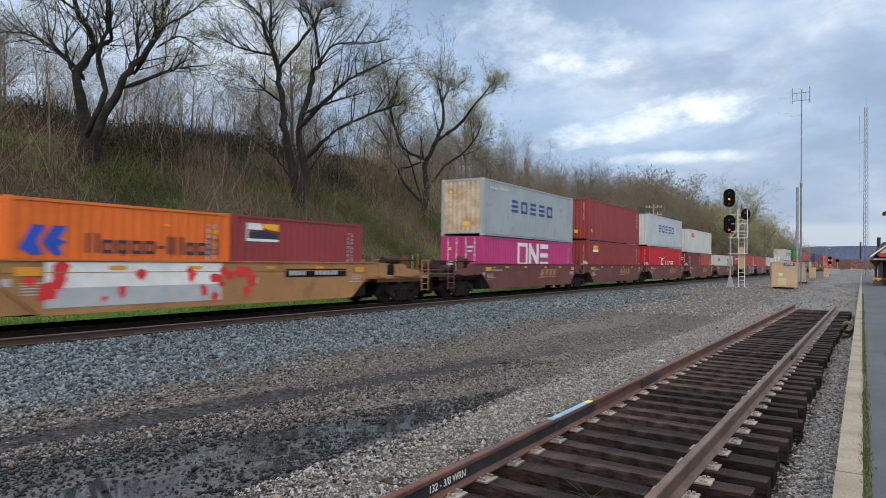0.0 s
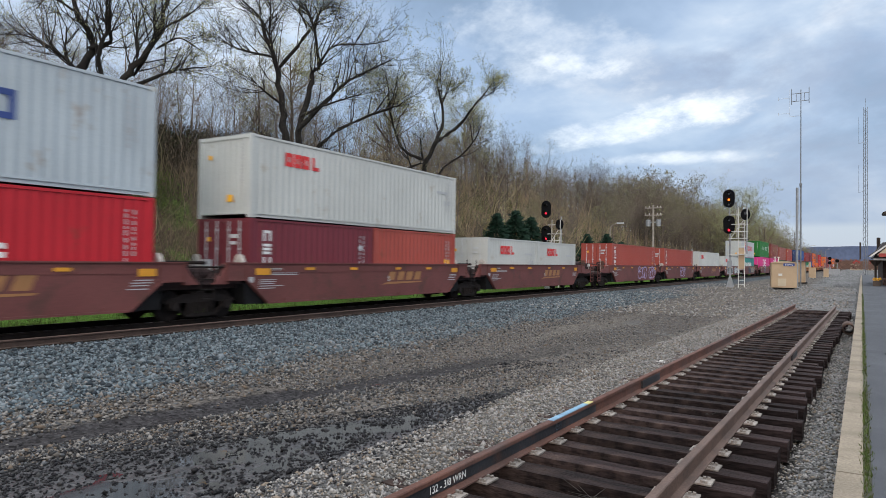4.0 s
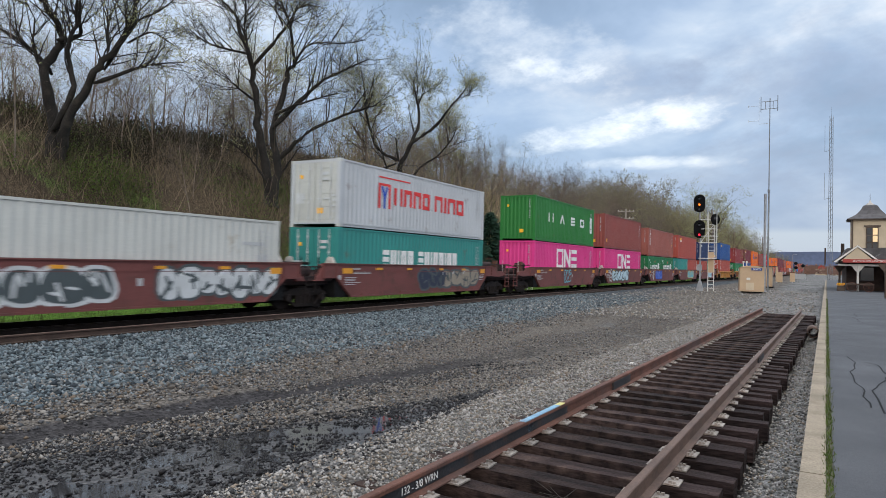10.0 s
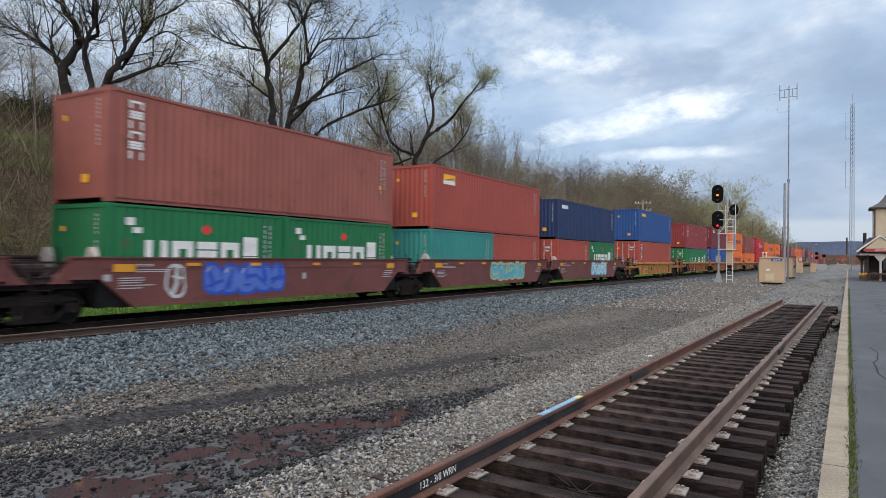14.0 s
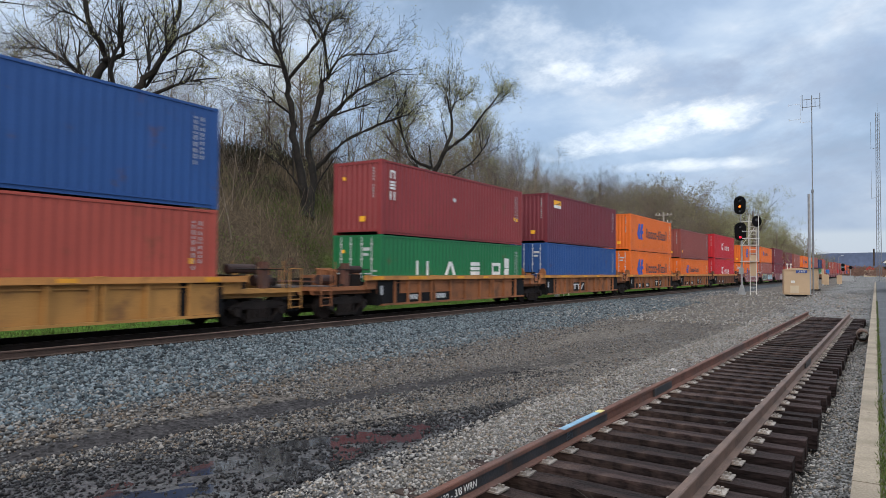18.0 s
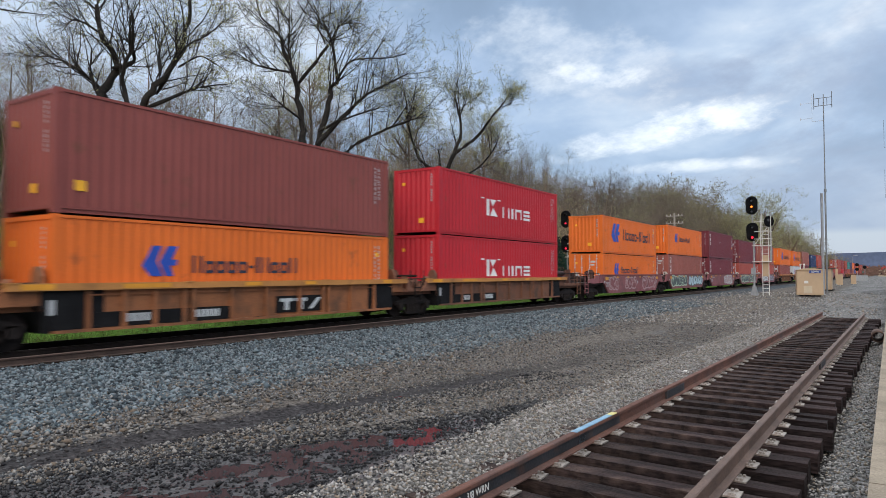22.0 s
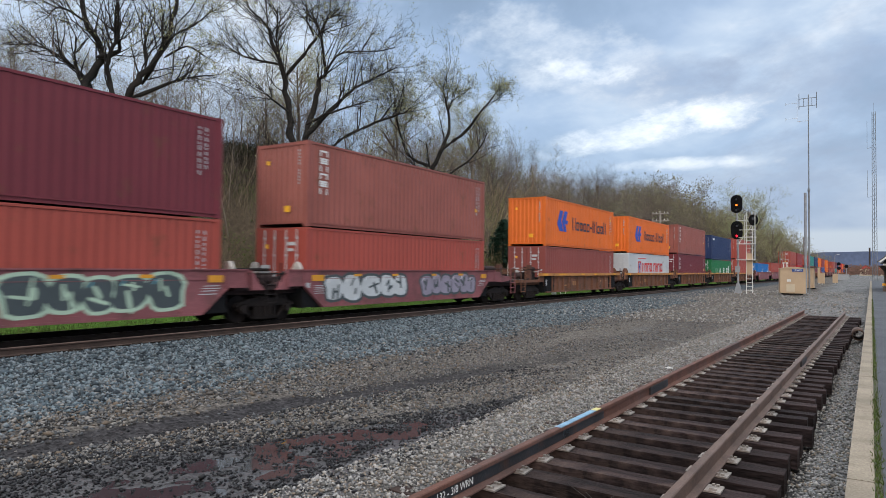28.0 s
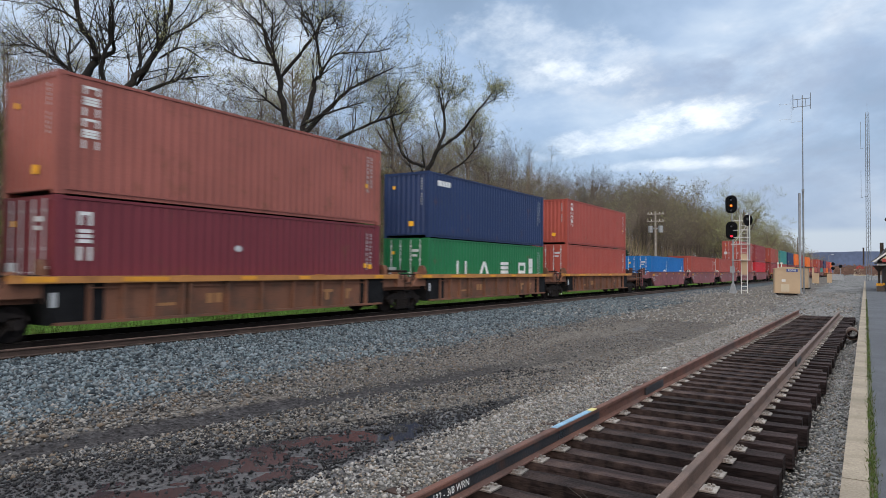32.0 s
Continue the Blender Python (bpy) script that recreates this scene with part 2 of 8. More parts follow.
paint("paint_rusty_white", (0.56, 0.47, 0.35), amount=0.75, stain=(0.32, 0.13, 0.04))
# rail cars
paint("car_mustard", (0.36, 0.185, 0.075), 0.6, (0.16, 0.09, 0.05), 0.35, 0.15)
# darker brown for the gear at car joints and ends
paint("joint_dark", (0.040, 0.023, 0.022), 0.8, (0.015, 0.012, 0.011), 0.5, 0.35)
paint("car_brown", (0.150, 0.052, 0.047), 0.65, (0.06, 0.04, 0.03), 0.35, 0.2)
paint("car_ochre", (0.38, 0.19, 0.055), 0.65, (0.10, 0.05, 0.03), 0.4, 0.2)
paint("chord_ochre", (0.46, 0.205, 0.06), 0.6, (0.16, 0.075, 0.035), 0.3, 0.18)
paint("car_tan", (0.27, 0.105, 0.045), 0.65, (0.07, 0.045, 0.03), 0.5, 0.25)
paint("car_rust", (0.17, 0.075, 0.045), 0.75, (0.06, 0.045, 0.035), 0.5, 0.25)
paint("car_pink", (0.24, 0.085, 0.092), 0.7, (0.08, 0.05, 0.045), 0.45, 0.25)
paint("car_yellow", (0.62, 0.30, 0.03), 0.6, (0.15, 0.08, 0.03), 0.3, 0.15)
M["car_black"] = material("car_black", (0.010, 0.010, 0.011), 0.8, vary=0.4, bump=0.2, spec=0.15)
M["truck_iron"] = material("truck_iron", (0.016, 0.012, 0.011), 0.8, 0.0, 0.5, 4, 40, 0.3, spec=0.2)
M["steel_tread"] = material("steel_tread", (0.30, 0.28, 0.26), 0.35, 0.9, 0.2, 4, 60, 0.05)
# markings
for key, c in dict(mark_white=(0.72, 0.72, 0.70), mark_grey=(0.42, 0.43, 0.44), mark_navy=(0.03, 0.06, 0.22),
                   mark_blue=(0.015, 0.07, 0.42), mark_dark=(0.02, 0.025, 0.05), mark_red=(0.62, 0.03, 0.03),
                   mark_yellow=(0.85, 0.42, 0.02), mark_gold=(0.32, 0.15, 0.055), mark_black=(0.015, 0.015, 0.015),
                   mark_cyan=(0.10, 0.36, 0.45), mark_violet=(0.40, 0.34, 0.55), mark_lime=(0.40, 0.44, 0.22),
                   mark_slate=(0.055, 0.07, 0.075), mark_sky=(0.08, 0.15, 0.50), mark_silver=(0.50, 0.52, 0.53), mark_pale_blue=(0.42, 0.56, 0.62), reflector_amber=(0.66, 0.29, 0.02), mark_mint=(0.42, 0.55, 0.42), mark_khaki=(0.26, 0.22, 0.17),
                   mark_faint_pink=(0.36, 0.24, 0.24), mark_violet_grey=(0.27, 0.24, 0.30)).items():
    M[key] = material(key, c, 0.6, vary=0.12, scale=2.0, bump=0.03)
M["guide_white"] = material("guide_white", (0.46, 0.42, 0.38), 0.6, 0, 0.3, 6, 40, 0.1, (0.20, 0.14, 0.10), 4.0, 0.3)
# ground and track
M["rail_head"] = material("rail_head", (0.20, 0.18, 0.17), 0.45, 0.35, 0.15, 2, 30, 0.03)
M["rail_web"] = material("rail_web", (0.052, 0.036, 0.030), 0.8, 0.1, 0.35, 3, 45, 0.25)
M["rail_brown"] = material("rail_brown", (0.060, 0.037, 0.028), 0.85, 0.1, 0.3, 3, 45, 0.25)
M["rail_rust"] = material("rail_rust", (0.115, 0.048, 0.032), 0.85, 0.1, 0.35, 2.5, 45, 0.25, (0.05, 0.045, 0.045), 0.5, 0.5)
M["rail_rust_grey"] = material("rail_rust_grey", (0.115, 0.072, 0.055), 0.7, 0.2, 0.3, 2.5, 45, 0.2)
M["rail_dark"] = material("rail_dark", (0.020, 0.022, 0.026), 0.6, 0.1, 0.4, 2.5, 45, 0.2, (0.10, 0.04, 0.02), 2.0, 0.3)
M["tie_plate"] = material("tie_plate", (0.25, 0.22, 0.195), 0.75, 0.2, 0.3, 5, 60, 0.2, (0.16, 0.08, 0.05), 4.0, 0.4, per_piece=0.3)
M["tie_wood"] = material("tie_wood", (0.025, 0.016, 0.015), 0.85, 0, 0.75, 3.0, 22, 0.9, (0.112, 0.074, 0.060), 2.2, 0.46, per_piece=0.45, spec=0.15, stretch=(0.35, 3.0, 1.5))
M["tie_old"] = material("tie_old", (0.050, 0.037, 0.030), 0.95, 0, 0.4, 2.5, 30, 0.5, per_piece=0.3, spec=0.15)
M["concrete"] = material("concrete", (0.255, 0.212, 0.16), 0.9, 0, 0.25, 1.5, 50, 0.4, (0.17, 0.14, 0.10), 2.0, 0.4, spec=0.2)
M["asphalt"] = material("asphalt", (0.070, 0.072, 0.079), 0.8, 0, 0.28, 0.6, 90, 0.35, (0.042, 0.044, 0.050), 0.7, 0.75, spec=0.3)
M["grass"] = material("grass", (0.10, 0.17, 0.035), 0.95, 0, 0.35, 1.2, 40, 0.4)
M["moss"] = material("moss", (0.055, 0.055, 0.03), 0.95, 0, 0.5, 4.0, 60, 0.5)
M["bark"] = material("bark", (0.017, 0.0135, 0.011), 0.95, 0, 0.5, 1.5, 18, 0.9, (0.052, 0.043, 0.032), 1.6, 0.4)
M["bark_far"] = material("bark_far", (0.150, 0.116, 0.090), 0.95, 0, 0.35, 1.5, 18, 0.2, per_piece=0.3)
M["leaf_spring"] = leafy("leaf_spring", [(0.36, 0.37, 0.18), (0.42, 0.42, 0.23), (0.29, 0.31, 0.14), (0.38, 0.35, 0.20)])
M["buds"] = leafy("buds", [(0.24, 0.19, 0.11), (0.29, 0.26, 0.12), (0.18, 0.16, 0.085), (0.32, 0.32, 0.14), (0.17, 0.135, 0.10)])
# main-line rails, their colour darkened for the shade beneath the train
M["rail_main"] = material("rail_main", (0.022, 0.017, 0.015), 0.9, 0.0, 0.35, 3, 45, 0.25, spec=0.15)
M["leaf_brush"] = leafy("leaf_brush", [(0.08, 0.118, 0.027), (0.105, 0.148, 0.037), (0.115, 0.115, 0.044), (0.060, 0.080, 0.025)])
M["needles"] = island("needles", [(0.012, 0.035, 0.020), (0.018, 0.045, 0.028), (0.010, 0.026, 0.018)])
M["twigs"] = island("twigs", [(0.155, 0.117, 0.080), (0.080, 0.063, 0.045), (0.21, 0.163, 0.11), (0.125, 0.107, 0.062)])
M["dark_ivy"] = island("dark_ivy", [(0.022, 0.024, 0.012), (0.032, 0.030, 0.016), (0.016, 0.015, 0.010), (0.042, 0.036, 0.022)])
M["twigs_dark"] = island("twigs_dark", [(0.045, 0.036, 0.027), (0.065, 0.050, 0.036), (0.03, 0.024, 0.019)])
M["twigs_warm"] = island("twigs_warm", [(0.36, 0.26, 0.175), (0.26, 0.20, 0.14), (0.42, 0.32, 0.21), (0.31, 0.27, 0.15)])
M["stone_blue"] = island("stone_blue", [(0.075, 0.096, 0.110), (0.130, 0.162, 0.177), (0.027, 0.034, 0.040), (0.169, 0.194, 0.208), (0.093, 0.102, 0.105), (0.045, 0.058, 0.066)])
M["stone_brown"] = island("stone_brown", [(0.150, 0.133, 0.113), (0.079, 0.073, 0.065), (0.229, 0.215, 0.195), (0.186, 0.151, 0.122), (0.115, 0.110, 0.102), (0.220, 0.206, 0.186)])
M["stone_mixed"] = island("stone_mixed", [(0.099, 0.089, 0.079), (0.033, 0.031, 0.030), (0.171, 0.155, 0.140), (0.134, 0.103, 0.077), (0.068, 0.070, 0.074), (0.226, 0.209, 0.190), (0.112, 0.114, 0.118)])
M["stone_grey"] = island("stone_grey", [(0.189, 0.179, 0.168), (0.284, 0.270, 0.257), (0.106, 0.099, 0.090), (0.333, 0.311, 0.285), (0.225, 0.184, 0.145)])
M["stone_dark"] = island("stone_dark", [(0.014, 0.013, 0.015), (0.024, 0.023, 0.024), (0.007, 0.007, 0.008), (0.044, 0.043, 0.043), (0.018, 0.017, 0.019)], rough=0.6)
M["galvanised"] = material("galvanised", (0.33, 0.34, 0.35), 0.5, 0.6, 0.15, 4, 40, 0.05)
M["galvanised_dirty"] = material("galvanised_dirty", (0.12, 0.10, 0.095), 0.7, 0.3, 0.35, 4, 40, 0.2)
M["mast_grey"] = material("mast_grey", (0.20, 0.21, 0.22), 0.55, 0.5, 0.2, 3, 40, 0.05)
M["signal_black"] = material("signal_black", (0.006, 0.006, 0.007), 0.9, 0, 0.3, 6, 60, 0.05, spec=0.15)
M["cabinet_tan"] = material("cabinet_tan", (0.44, 0.31, 0.19), 0.6, 0, 0.08, 1.0, 40, 0.05, (0.32, 0.22, 0.13), 1.5, 0.2)
M["pole_wood"] = material("pole_wood", (0.16, 0.13, 0.105), 0.9, 0, 0.3, 2, 30, 0.3)
M["pole_pale"] = material("pole_pale", (0.33, 0.29, 0.25), 0.9, 0, 0.25, 2, 30, 0.3)
M["wall_cream"] = material("wall_cream", (0.50, 0.41, 0.29), 0.8, 0, 0.08, 1.5, 40, 0.05)
M["trim_brown"] = material("trim_brown", (0.07, 0.045, 0.03), 0.6, 0, 0.2, 3, 40, 0.1)
M["trim_white"] = material("trim_white", (0.62, 0.60, 0.56), 0.6, 0, 0.1, 3, 40, 0.05)
M["slate"] = material("slate", (0.075, 0.070, 0.072), 0.85, 0, 0.3, 2.5, 30, 0.3)
M["sign_red"] = material("sign_red", (0.32, 0.035, 0.025), 0.5, 0, 0.1, 3, 40, 0.02)
# near-black: the shade inside the open porch, put into the wall's colour
M["brick_shaded"] = material("brick_shaded", (0.045, 0.028, 0.022), 0.9, 0, 0.25, 4, 40, 0.2)
M["glass_dark"] = material("glass_dark", (0.02, 0.02, 0.022), 0.08, 0, 0.1, 1, 10, 0.0, spec=0.8)
M["rusty_pipe"] = material("rusty_pipe", (0.075, 0.042, 0.027), 0.9, 0, 0.4, 4, 40, 0.4)
# distance haze over the far ridge, put into its colour as blue
M["far_hill"] = material("far_hill", (0.115, 0.145, 0.235), 0.95, 0, 0.2, 0.01, 0.1, 0.0)
M["far_wood"] = material("far_wood", (0.25, 0.15, 0.115), 0.95, 0, 0.4, 0.05, 0.5, 0.0)
M["lamp_amber"] = glow("lamp_amber", (1.0, 0.20, 0.02), 2.6)
M["lamp_red"] = glow("lamp_red", (1.0, 0.02, 0.05), 1.8)
M["lamp_warm"] = glow("lamp_warm", (1.0, 0.72, 0.40), 0.15)
M["paint_tag_blue"] = material("paint_tag_blue", (0.17, 0.31, 0.43), 0.5, 0, 0.25, 10, 80, 0.05)
M["paint_tag_yellow"] = material("paint_tag_yellow", (0.55, 0.48, 0.18), 0.6, 0, 0.2, 10, 80, 0.05)
# ---- geometry helpers ----
class Geo:
    """Collects boxes, tubes and plates into one mesh."""

    def __init__(self):
        self.v, self.f = [], []

    def box(self, x0, x1, y0, y1, z0, z1):
        n = len(self.v)
        self.v += [(x0, y0, z0), (x1, y0, z0), (x1, y1, z0), (x0, y1, z0), (x0, y0, z1), (x1, y0, z1), (x1, y1, z1), (x0, y1, z1)]
        self.f += [tuple(n + i for i in q) for q in ((0, 3, 2, 1), (4, 5, 6, 7), (0, 1, 5, 4), (1, 2, 6, 5), (2, 3, 7, 6), (3, 0, 4, 7))]
        return self

    def prism(self, loop, axis, a, b):
        """A loop of (u, v) pairs drawn out along an axis from a to b."""
        n, k = len(self.v), len(loop)
        for w in (a, b):
            for u, v in loop:
                self.v.append((w, u, v) if axis == "x" else (u, w, v) if axis == "y" else (u, v, w))
        self.f += [tuple(n + i for i in range(k))[::-1], tuple(n + k + i for i in range(k))]
        self.f += [(n + i, n + (i + 1) % k, n + k + (i + 1) % k, n + k + i) for i in range(k)]
        return self

    def tube(self, p, q, r, r2=None, sides=8, cap=True):
        p, q = Vector(p), Vector(q)
        d = (q - p).normalized()
        s = d.orthogonal().normalized()
        t = d.cross(s)
        n = len(self.v)
        for c, rad in ((p, r), (q, r if r2 is None else r2)):
            for i in range(sides):
                a = 2 * math.pi * i / sides
                self.v.append(tuple(c + rad * (math.cos(a) * s + math.sin(a) * t)))
        self.f += [(n + i, n + (i + 1) % sides, n + sides + (i + 1) % sides, n + sides + i) for i in range(sides)]
        if cap:
            self.f += [tuple(n + i for i in range(sides))[::-1], tuple(n + sides + i for i in range(sides))]
        return self

    def mesh(self, name):
        me = bpy.data.meshes.new(name)
        me.from_pydata(self.v, [], self.f)
        bm = bmesh.new()
        bm.from_mesh(me)
        bmesh.ops.recalc_face_normals(bm, faces=bm.faces)
        bm.to_mesh(me)
        bm.free()
        return me


def part(name, geo, mat, parent=None, label="", smooth=False):
    """One mesh object, under its thing or part."""
    me = geo if isinstance(geo, bpy.types.Mesh) else geo.mesh(name)
    if not me.materials:
        me.materials.append(M[mat])
    if smooth:
        me.polygons.foreach_set("use_smooth", [True] * len(me.polygons))
    ob = new(name, me)
    if M[mat] is not me.materials[0]:
        ob.material_slots[0].link = "OBJECT"
        ob.material_slots[0].material = M[mat]
    if parent:
        ob.parent = parent
    if label:
        ob["label"] = label
    return ob


def thing(name, m, label, category, group="", kind=""):
    ob = new(name)
    ob.empty_display_size = 0.2
    ob.matrix_world = m
    return tagged(ob, label, category, group, kind)


# ---- the lie of the land ----
def bend(y):
    """How far the main track has swung towards the platform, y metres along."""
    a = min(max(y, 10.0), 80.0) - 10.0
    return -0.0015 * y + 0.02356 * (a * a / 140.0 + max(y - 80.0, 0.0))


def main_x(y):
    return -16.75 + bend(y)


def siding_x(y):
    return -1.945 + 0.0255 * (y - 5.0)


def edge_x(y):
    return -0.17 + 0.0135 * y


def smooth(a, b, x):
    t = min(max((x - a) / (b - a), 0.0), 1.0)
    return t * t * (3 - 2 * t)


def ripple(x, y, s, seed=0.0):
    return noise.noise((x * s, y * s, seed))


def rut_x(y):
    return -7.3 + 0.17 * (y - 3.4)


def wet_far(y):
    return -6.75 + 0.43 * (y - 3.2)


def wet_near(y):
    return -3.45 - 0.16 * (y - 3.9)


def pool(x, y):
    """1 in the middle of the standing water, 0 outside the hollow."""
    mid, half = -5.02 + 0.03 * (y - 5), 0.62 + 0.10 * ripple(y, 0.0, 0.9, 1.0)
    return math.exp(-((x - mid) / half) ** 4) * smooth(1.6, 3.0, y) * smooth(7.9, 6.4, y)


def ground_z(x, y):
    xm = x - bend(y)
    z = -0.20 + 0.012 * ripple(x, y, 0.7) + 0.010 * ripple(x, y, 2.1, 3.0)
    # a compacted wheel rut, and a wet hollow beside it that holds water
    z -= 0.03 * math.exp(-((x - rut_x(y)) / 0.30) ** 2) * smooth(17, 11, y)
    soak = smooth(0.0, 0.35, x - wet_far(y)) * smooth(0.0, 0.30, wet_near(y) - x)
    if soak:
        z -= soak * (0.017 + 0.012 * ripple(x, y, 1.9, 4.0) + 0.016 * ripple(x, y, 4.3, 2.0)) + pool(x, y) * (0.022 + 0.034 * ripple(x, y, 1.7, 9.0) + 0.026 * ripple(x, y, 6.1, 5.0))
    z -= 0.03 * math.exp(-((x + 5.2) / 0.4) ** 2) * smooth(11, 13.5, y) * smooth(17, 15, y)
    if y < 33:
        off = x - siding_x(y)
        z += 0.095 * smooth(-2.6, -1.5, off) * smooth(-0.80, -0.92, off)
        z -= 0.16 * smooth(-0.92, -0.8, off) * smooth(1.7, 1.3, off)
    z -= 0.085 * smooth(-14.55, -14.95, xm) * smooth(-19.0, -18.2, xm)
    z += 0.16 * math.exp(-((x + 8.0) / 2.2) ** 2 - ((y - 56) / 3.0) ** 2)
    z -= 0.35 * smooth(-18.6, -20.6, xm)
    tall = 10.2 - 4.5 * smooth(70, 170, y) - 2.0 * smooth(170, 400, y)
    rise = smooth(-23.2, -40.5, xm)
    z += tall * (0.75 * rise + 0.25 * smooth(-24, -31, xm))
    z += 1.7 * smooth(20, 50, y) * smooth(120, 70, y) * smooth(-33.5, -40.5, xm)
    if xm < -23:
        z += 0.30 * ripple(x, y, 0.35, 5.0) + 0.12 * ripple(x, y, 1.1, 6.0)
    return z


def axis(*runs):
    out = []
    for a, b, step in runs:
        n = max(1, round((b - a) / step))
        out += [a + (b - a) * i / n for i in range(n)]
    return out + [runs[-1][1]]


GX = axis((-2500, -400, 300), (-400, -70, 15), (-70, -45, 2.5), (-45, -20, 0.8), (-20, -9, 0.3), (-9, -3, 0.1), (-3, 0.4, 0.15),
          (0.4, 30, 3), (30, 300, 30), (300, 2500, 300))
GY = axis((-1500, -100, 200), (-100, 0, 5), (0, 2, 0.5), (2, 13, 0.13), (13, 25, 0.4), (25, 80, 1.5), (80, 400, 10), (400, 3500, 300))
ground_mesh = bpy.data.meshes.new("ground")
gv = [(x, y, ground_z(x, y)) for y in GY for x in GX]
nx = len(GX)
gf = [(j * nx + i, j * nx + i + 1, (j + 1) * nx + i + 1, (j + 1) * nx + i) for j in range(len(GY) - 1) for i in range(nx - 1)]
ground_mesh.from_pydata(gv, [], gf)
ground_mesh.polygons.foreach_set("use_smooth", [True] * len(gf))


def ground_material():
    """Blue-grey ballast by the main track, brown and grey yard gravel, wet dark soil along the ruts, leaf litter on the bank."""
    m = bpy.data.materials.new("yard_gravel")
    m.use_nodes = True
    n, l = m.node_tree.nodes, m.node_tree.links
    b = n["Principled BSDF"]
    geo = n.new("ShaderNodeNewGeometry")
    sep = n.new("ShaderNodeSeparateXYZ")
    l.new(geo.outputs["Position"], sep.inputs[0])

    def tex(scale, detail=5.0, rough=0.6):
        t = n.new("ShaderNodeTexNoise")
        t.inputs["Scale"].default_value, t.inputs["Detail"].default_value = scale, detail
        t.inputs["Roughness"].default_value = rough
        l.new(geo.outputs["Position"], t.inputs["Vector"])
        return t.outputs["Fac"]

    def math_node(op, a, c=0.0, clamp=False):
        t = n.new("ShaderNodeMath")
        t.operation, t.use_clamp = op, clamp
        for i, v in enumerate((a, c)):
            if isinstance(v, (int, float)):
                t.inputs[i].default_value = v
            else:
                l.new(v, t.inputs[i])
        return t.outputs[0]

    def band(value, lo, hi):
        r = n.new("ShaderNodeMapRange")
        r.interpolation_type = "SMOOTHSTEP"
        r.inputs["From Min"].default_value, r.inputs["From Max"].default_value = lo, hi
        l.new(value, r.inputs["Value"])
        return r.outputs[0]

    def mix(fac, a, c):
        t = n.new("ShaderNodeMix")
        t.data_type = "RGBA"
        l.new(fac, t.inputs[0])
        for i, v in ((6, a), (7, c)):
            if isinstance(v, tuple):
                t.inputs[i].default_value = (*v, 1)
            else:
                l.new(v, t.inputs[i])
        return t.outputs[2]

    pebbles = n.new("ShaderNodeTexVoronoi")
    pebbles.inputs["Scale"].default_value = 26.0
    l.new(geo.outputs["Position"], pebbles.inputs["Vector"])
    tone = n.new("ShaderNodeSeparateColor")
    l.new(pebbles.outputs["Color"], tone.inputs[0])
    wob = math_node("MULTIPLY", math_node("SUBTRACT", tex(0.45), 0.5), 3.0)
    x = math_node("ADD", sep.outputs[0], wob)
    xn = math_node("ADD", sep.outputs[0], math_node("MULTIPLY", wob, 0.3))
    yard = mix(tex(0.9), (0.092, 0.083, 0.076), (0.15, 0.131, 0.110))
    yard = mix(band(x, -4.2, -2.9), yard, (0.16, 0.157, 0.153))
    ballast = mix(tex(1.5), (0.045, 0.052, 0.058), (0.09, 0.10, 0.108))
    base = mix(band(x, -9.6, -10.8), yard, ballast)
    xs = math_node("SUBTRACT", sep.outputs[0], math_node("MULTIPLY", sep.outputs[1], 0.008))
    # shade under the train, put into the ground's colour along the track
    shadow = math_node("MULTIPLY", band(xs, -15.15, -15.5), band(xs, -18.6, -18.1))
    base = mix(shadow, base, (0.012, 0.010, 0.009))
    # wet soil, darker and smoother, along the ruts
    yy = sep.outputs[1]
    jag = math_node("MULTIPLY", math_node("SUBTRACT", tex(2.2, 6.0), 0.5), 0.9)
    from_far = math_node("ADD", math_node("SUBTRACT", sep.outputs[0], math_node("MULTIPLY", yy, 0.43)), jag)
    from_near = math_node("ADD", math_node("ADD", sep.outputs[0], math_node("MULTIPLY", yy, 0.16)), math_node("MULTIPLY", jag, 0.35))
    wet = math_node("MULTIPLY", band(from_far, -8.25, -7.75), band(from_near, -2.80, -3.02))
    wet = math_node("MULTIPLY", wet, band(yy, 9.6, 8.4))
    patches = math_node("MULTIPLY", math_node("MULTIPLY", band(xn, -6.6, -5.8), band(xn, -3.9, -4.4)), math_node("MULTIPLY", band(tex(0.6, 6.0), 0.55, 0.66), 0.6))
    slick = math_node("MULTIPLY", wet, band(from_near, -3.75, -3.35))
    wet = math_node("MAXIMUM", wet, patches)
    from_rut = math_node("ADD", math_node("SUBTRACT", sep.outputs[0], math_node("MULTIPLY", yy, 0.17)), math_node("MULTIPLY", jag, 0.3))
    rut = math_node("MULTIPLY", math_node("MULTIPLY", band(from_rut, -8.48, -8.22), band(from_rut, -7.46, -7.66)), band(yy, 17.0, 9.0))
    base = mix(math_node("MULTIPLY", rut, 0.9), base, (0.031, 0.030, 0.033))
    base = mix(math_node("MULTIPLY", wet, 0.95), base, (0.016, 0.015, 0.017))
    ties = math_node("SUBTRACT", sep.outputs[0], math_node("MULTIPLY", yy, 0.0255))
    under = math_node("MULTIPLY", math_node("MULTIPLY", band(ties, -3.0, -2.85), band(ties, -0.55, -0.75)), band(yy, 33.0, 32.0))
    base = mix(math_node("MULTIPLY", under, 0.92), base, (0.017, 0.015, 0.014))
    litter = mix(tex(0.8, 8.0, 0.7), (0.034, 0.027, 0.019), (0.115, 0.084, 0.055))
    litter = mix(band(tex(0.22, 4.0), 0.54, 0.66), litter, (0.085, 0.11, 0.034))
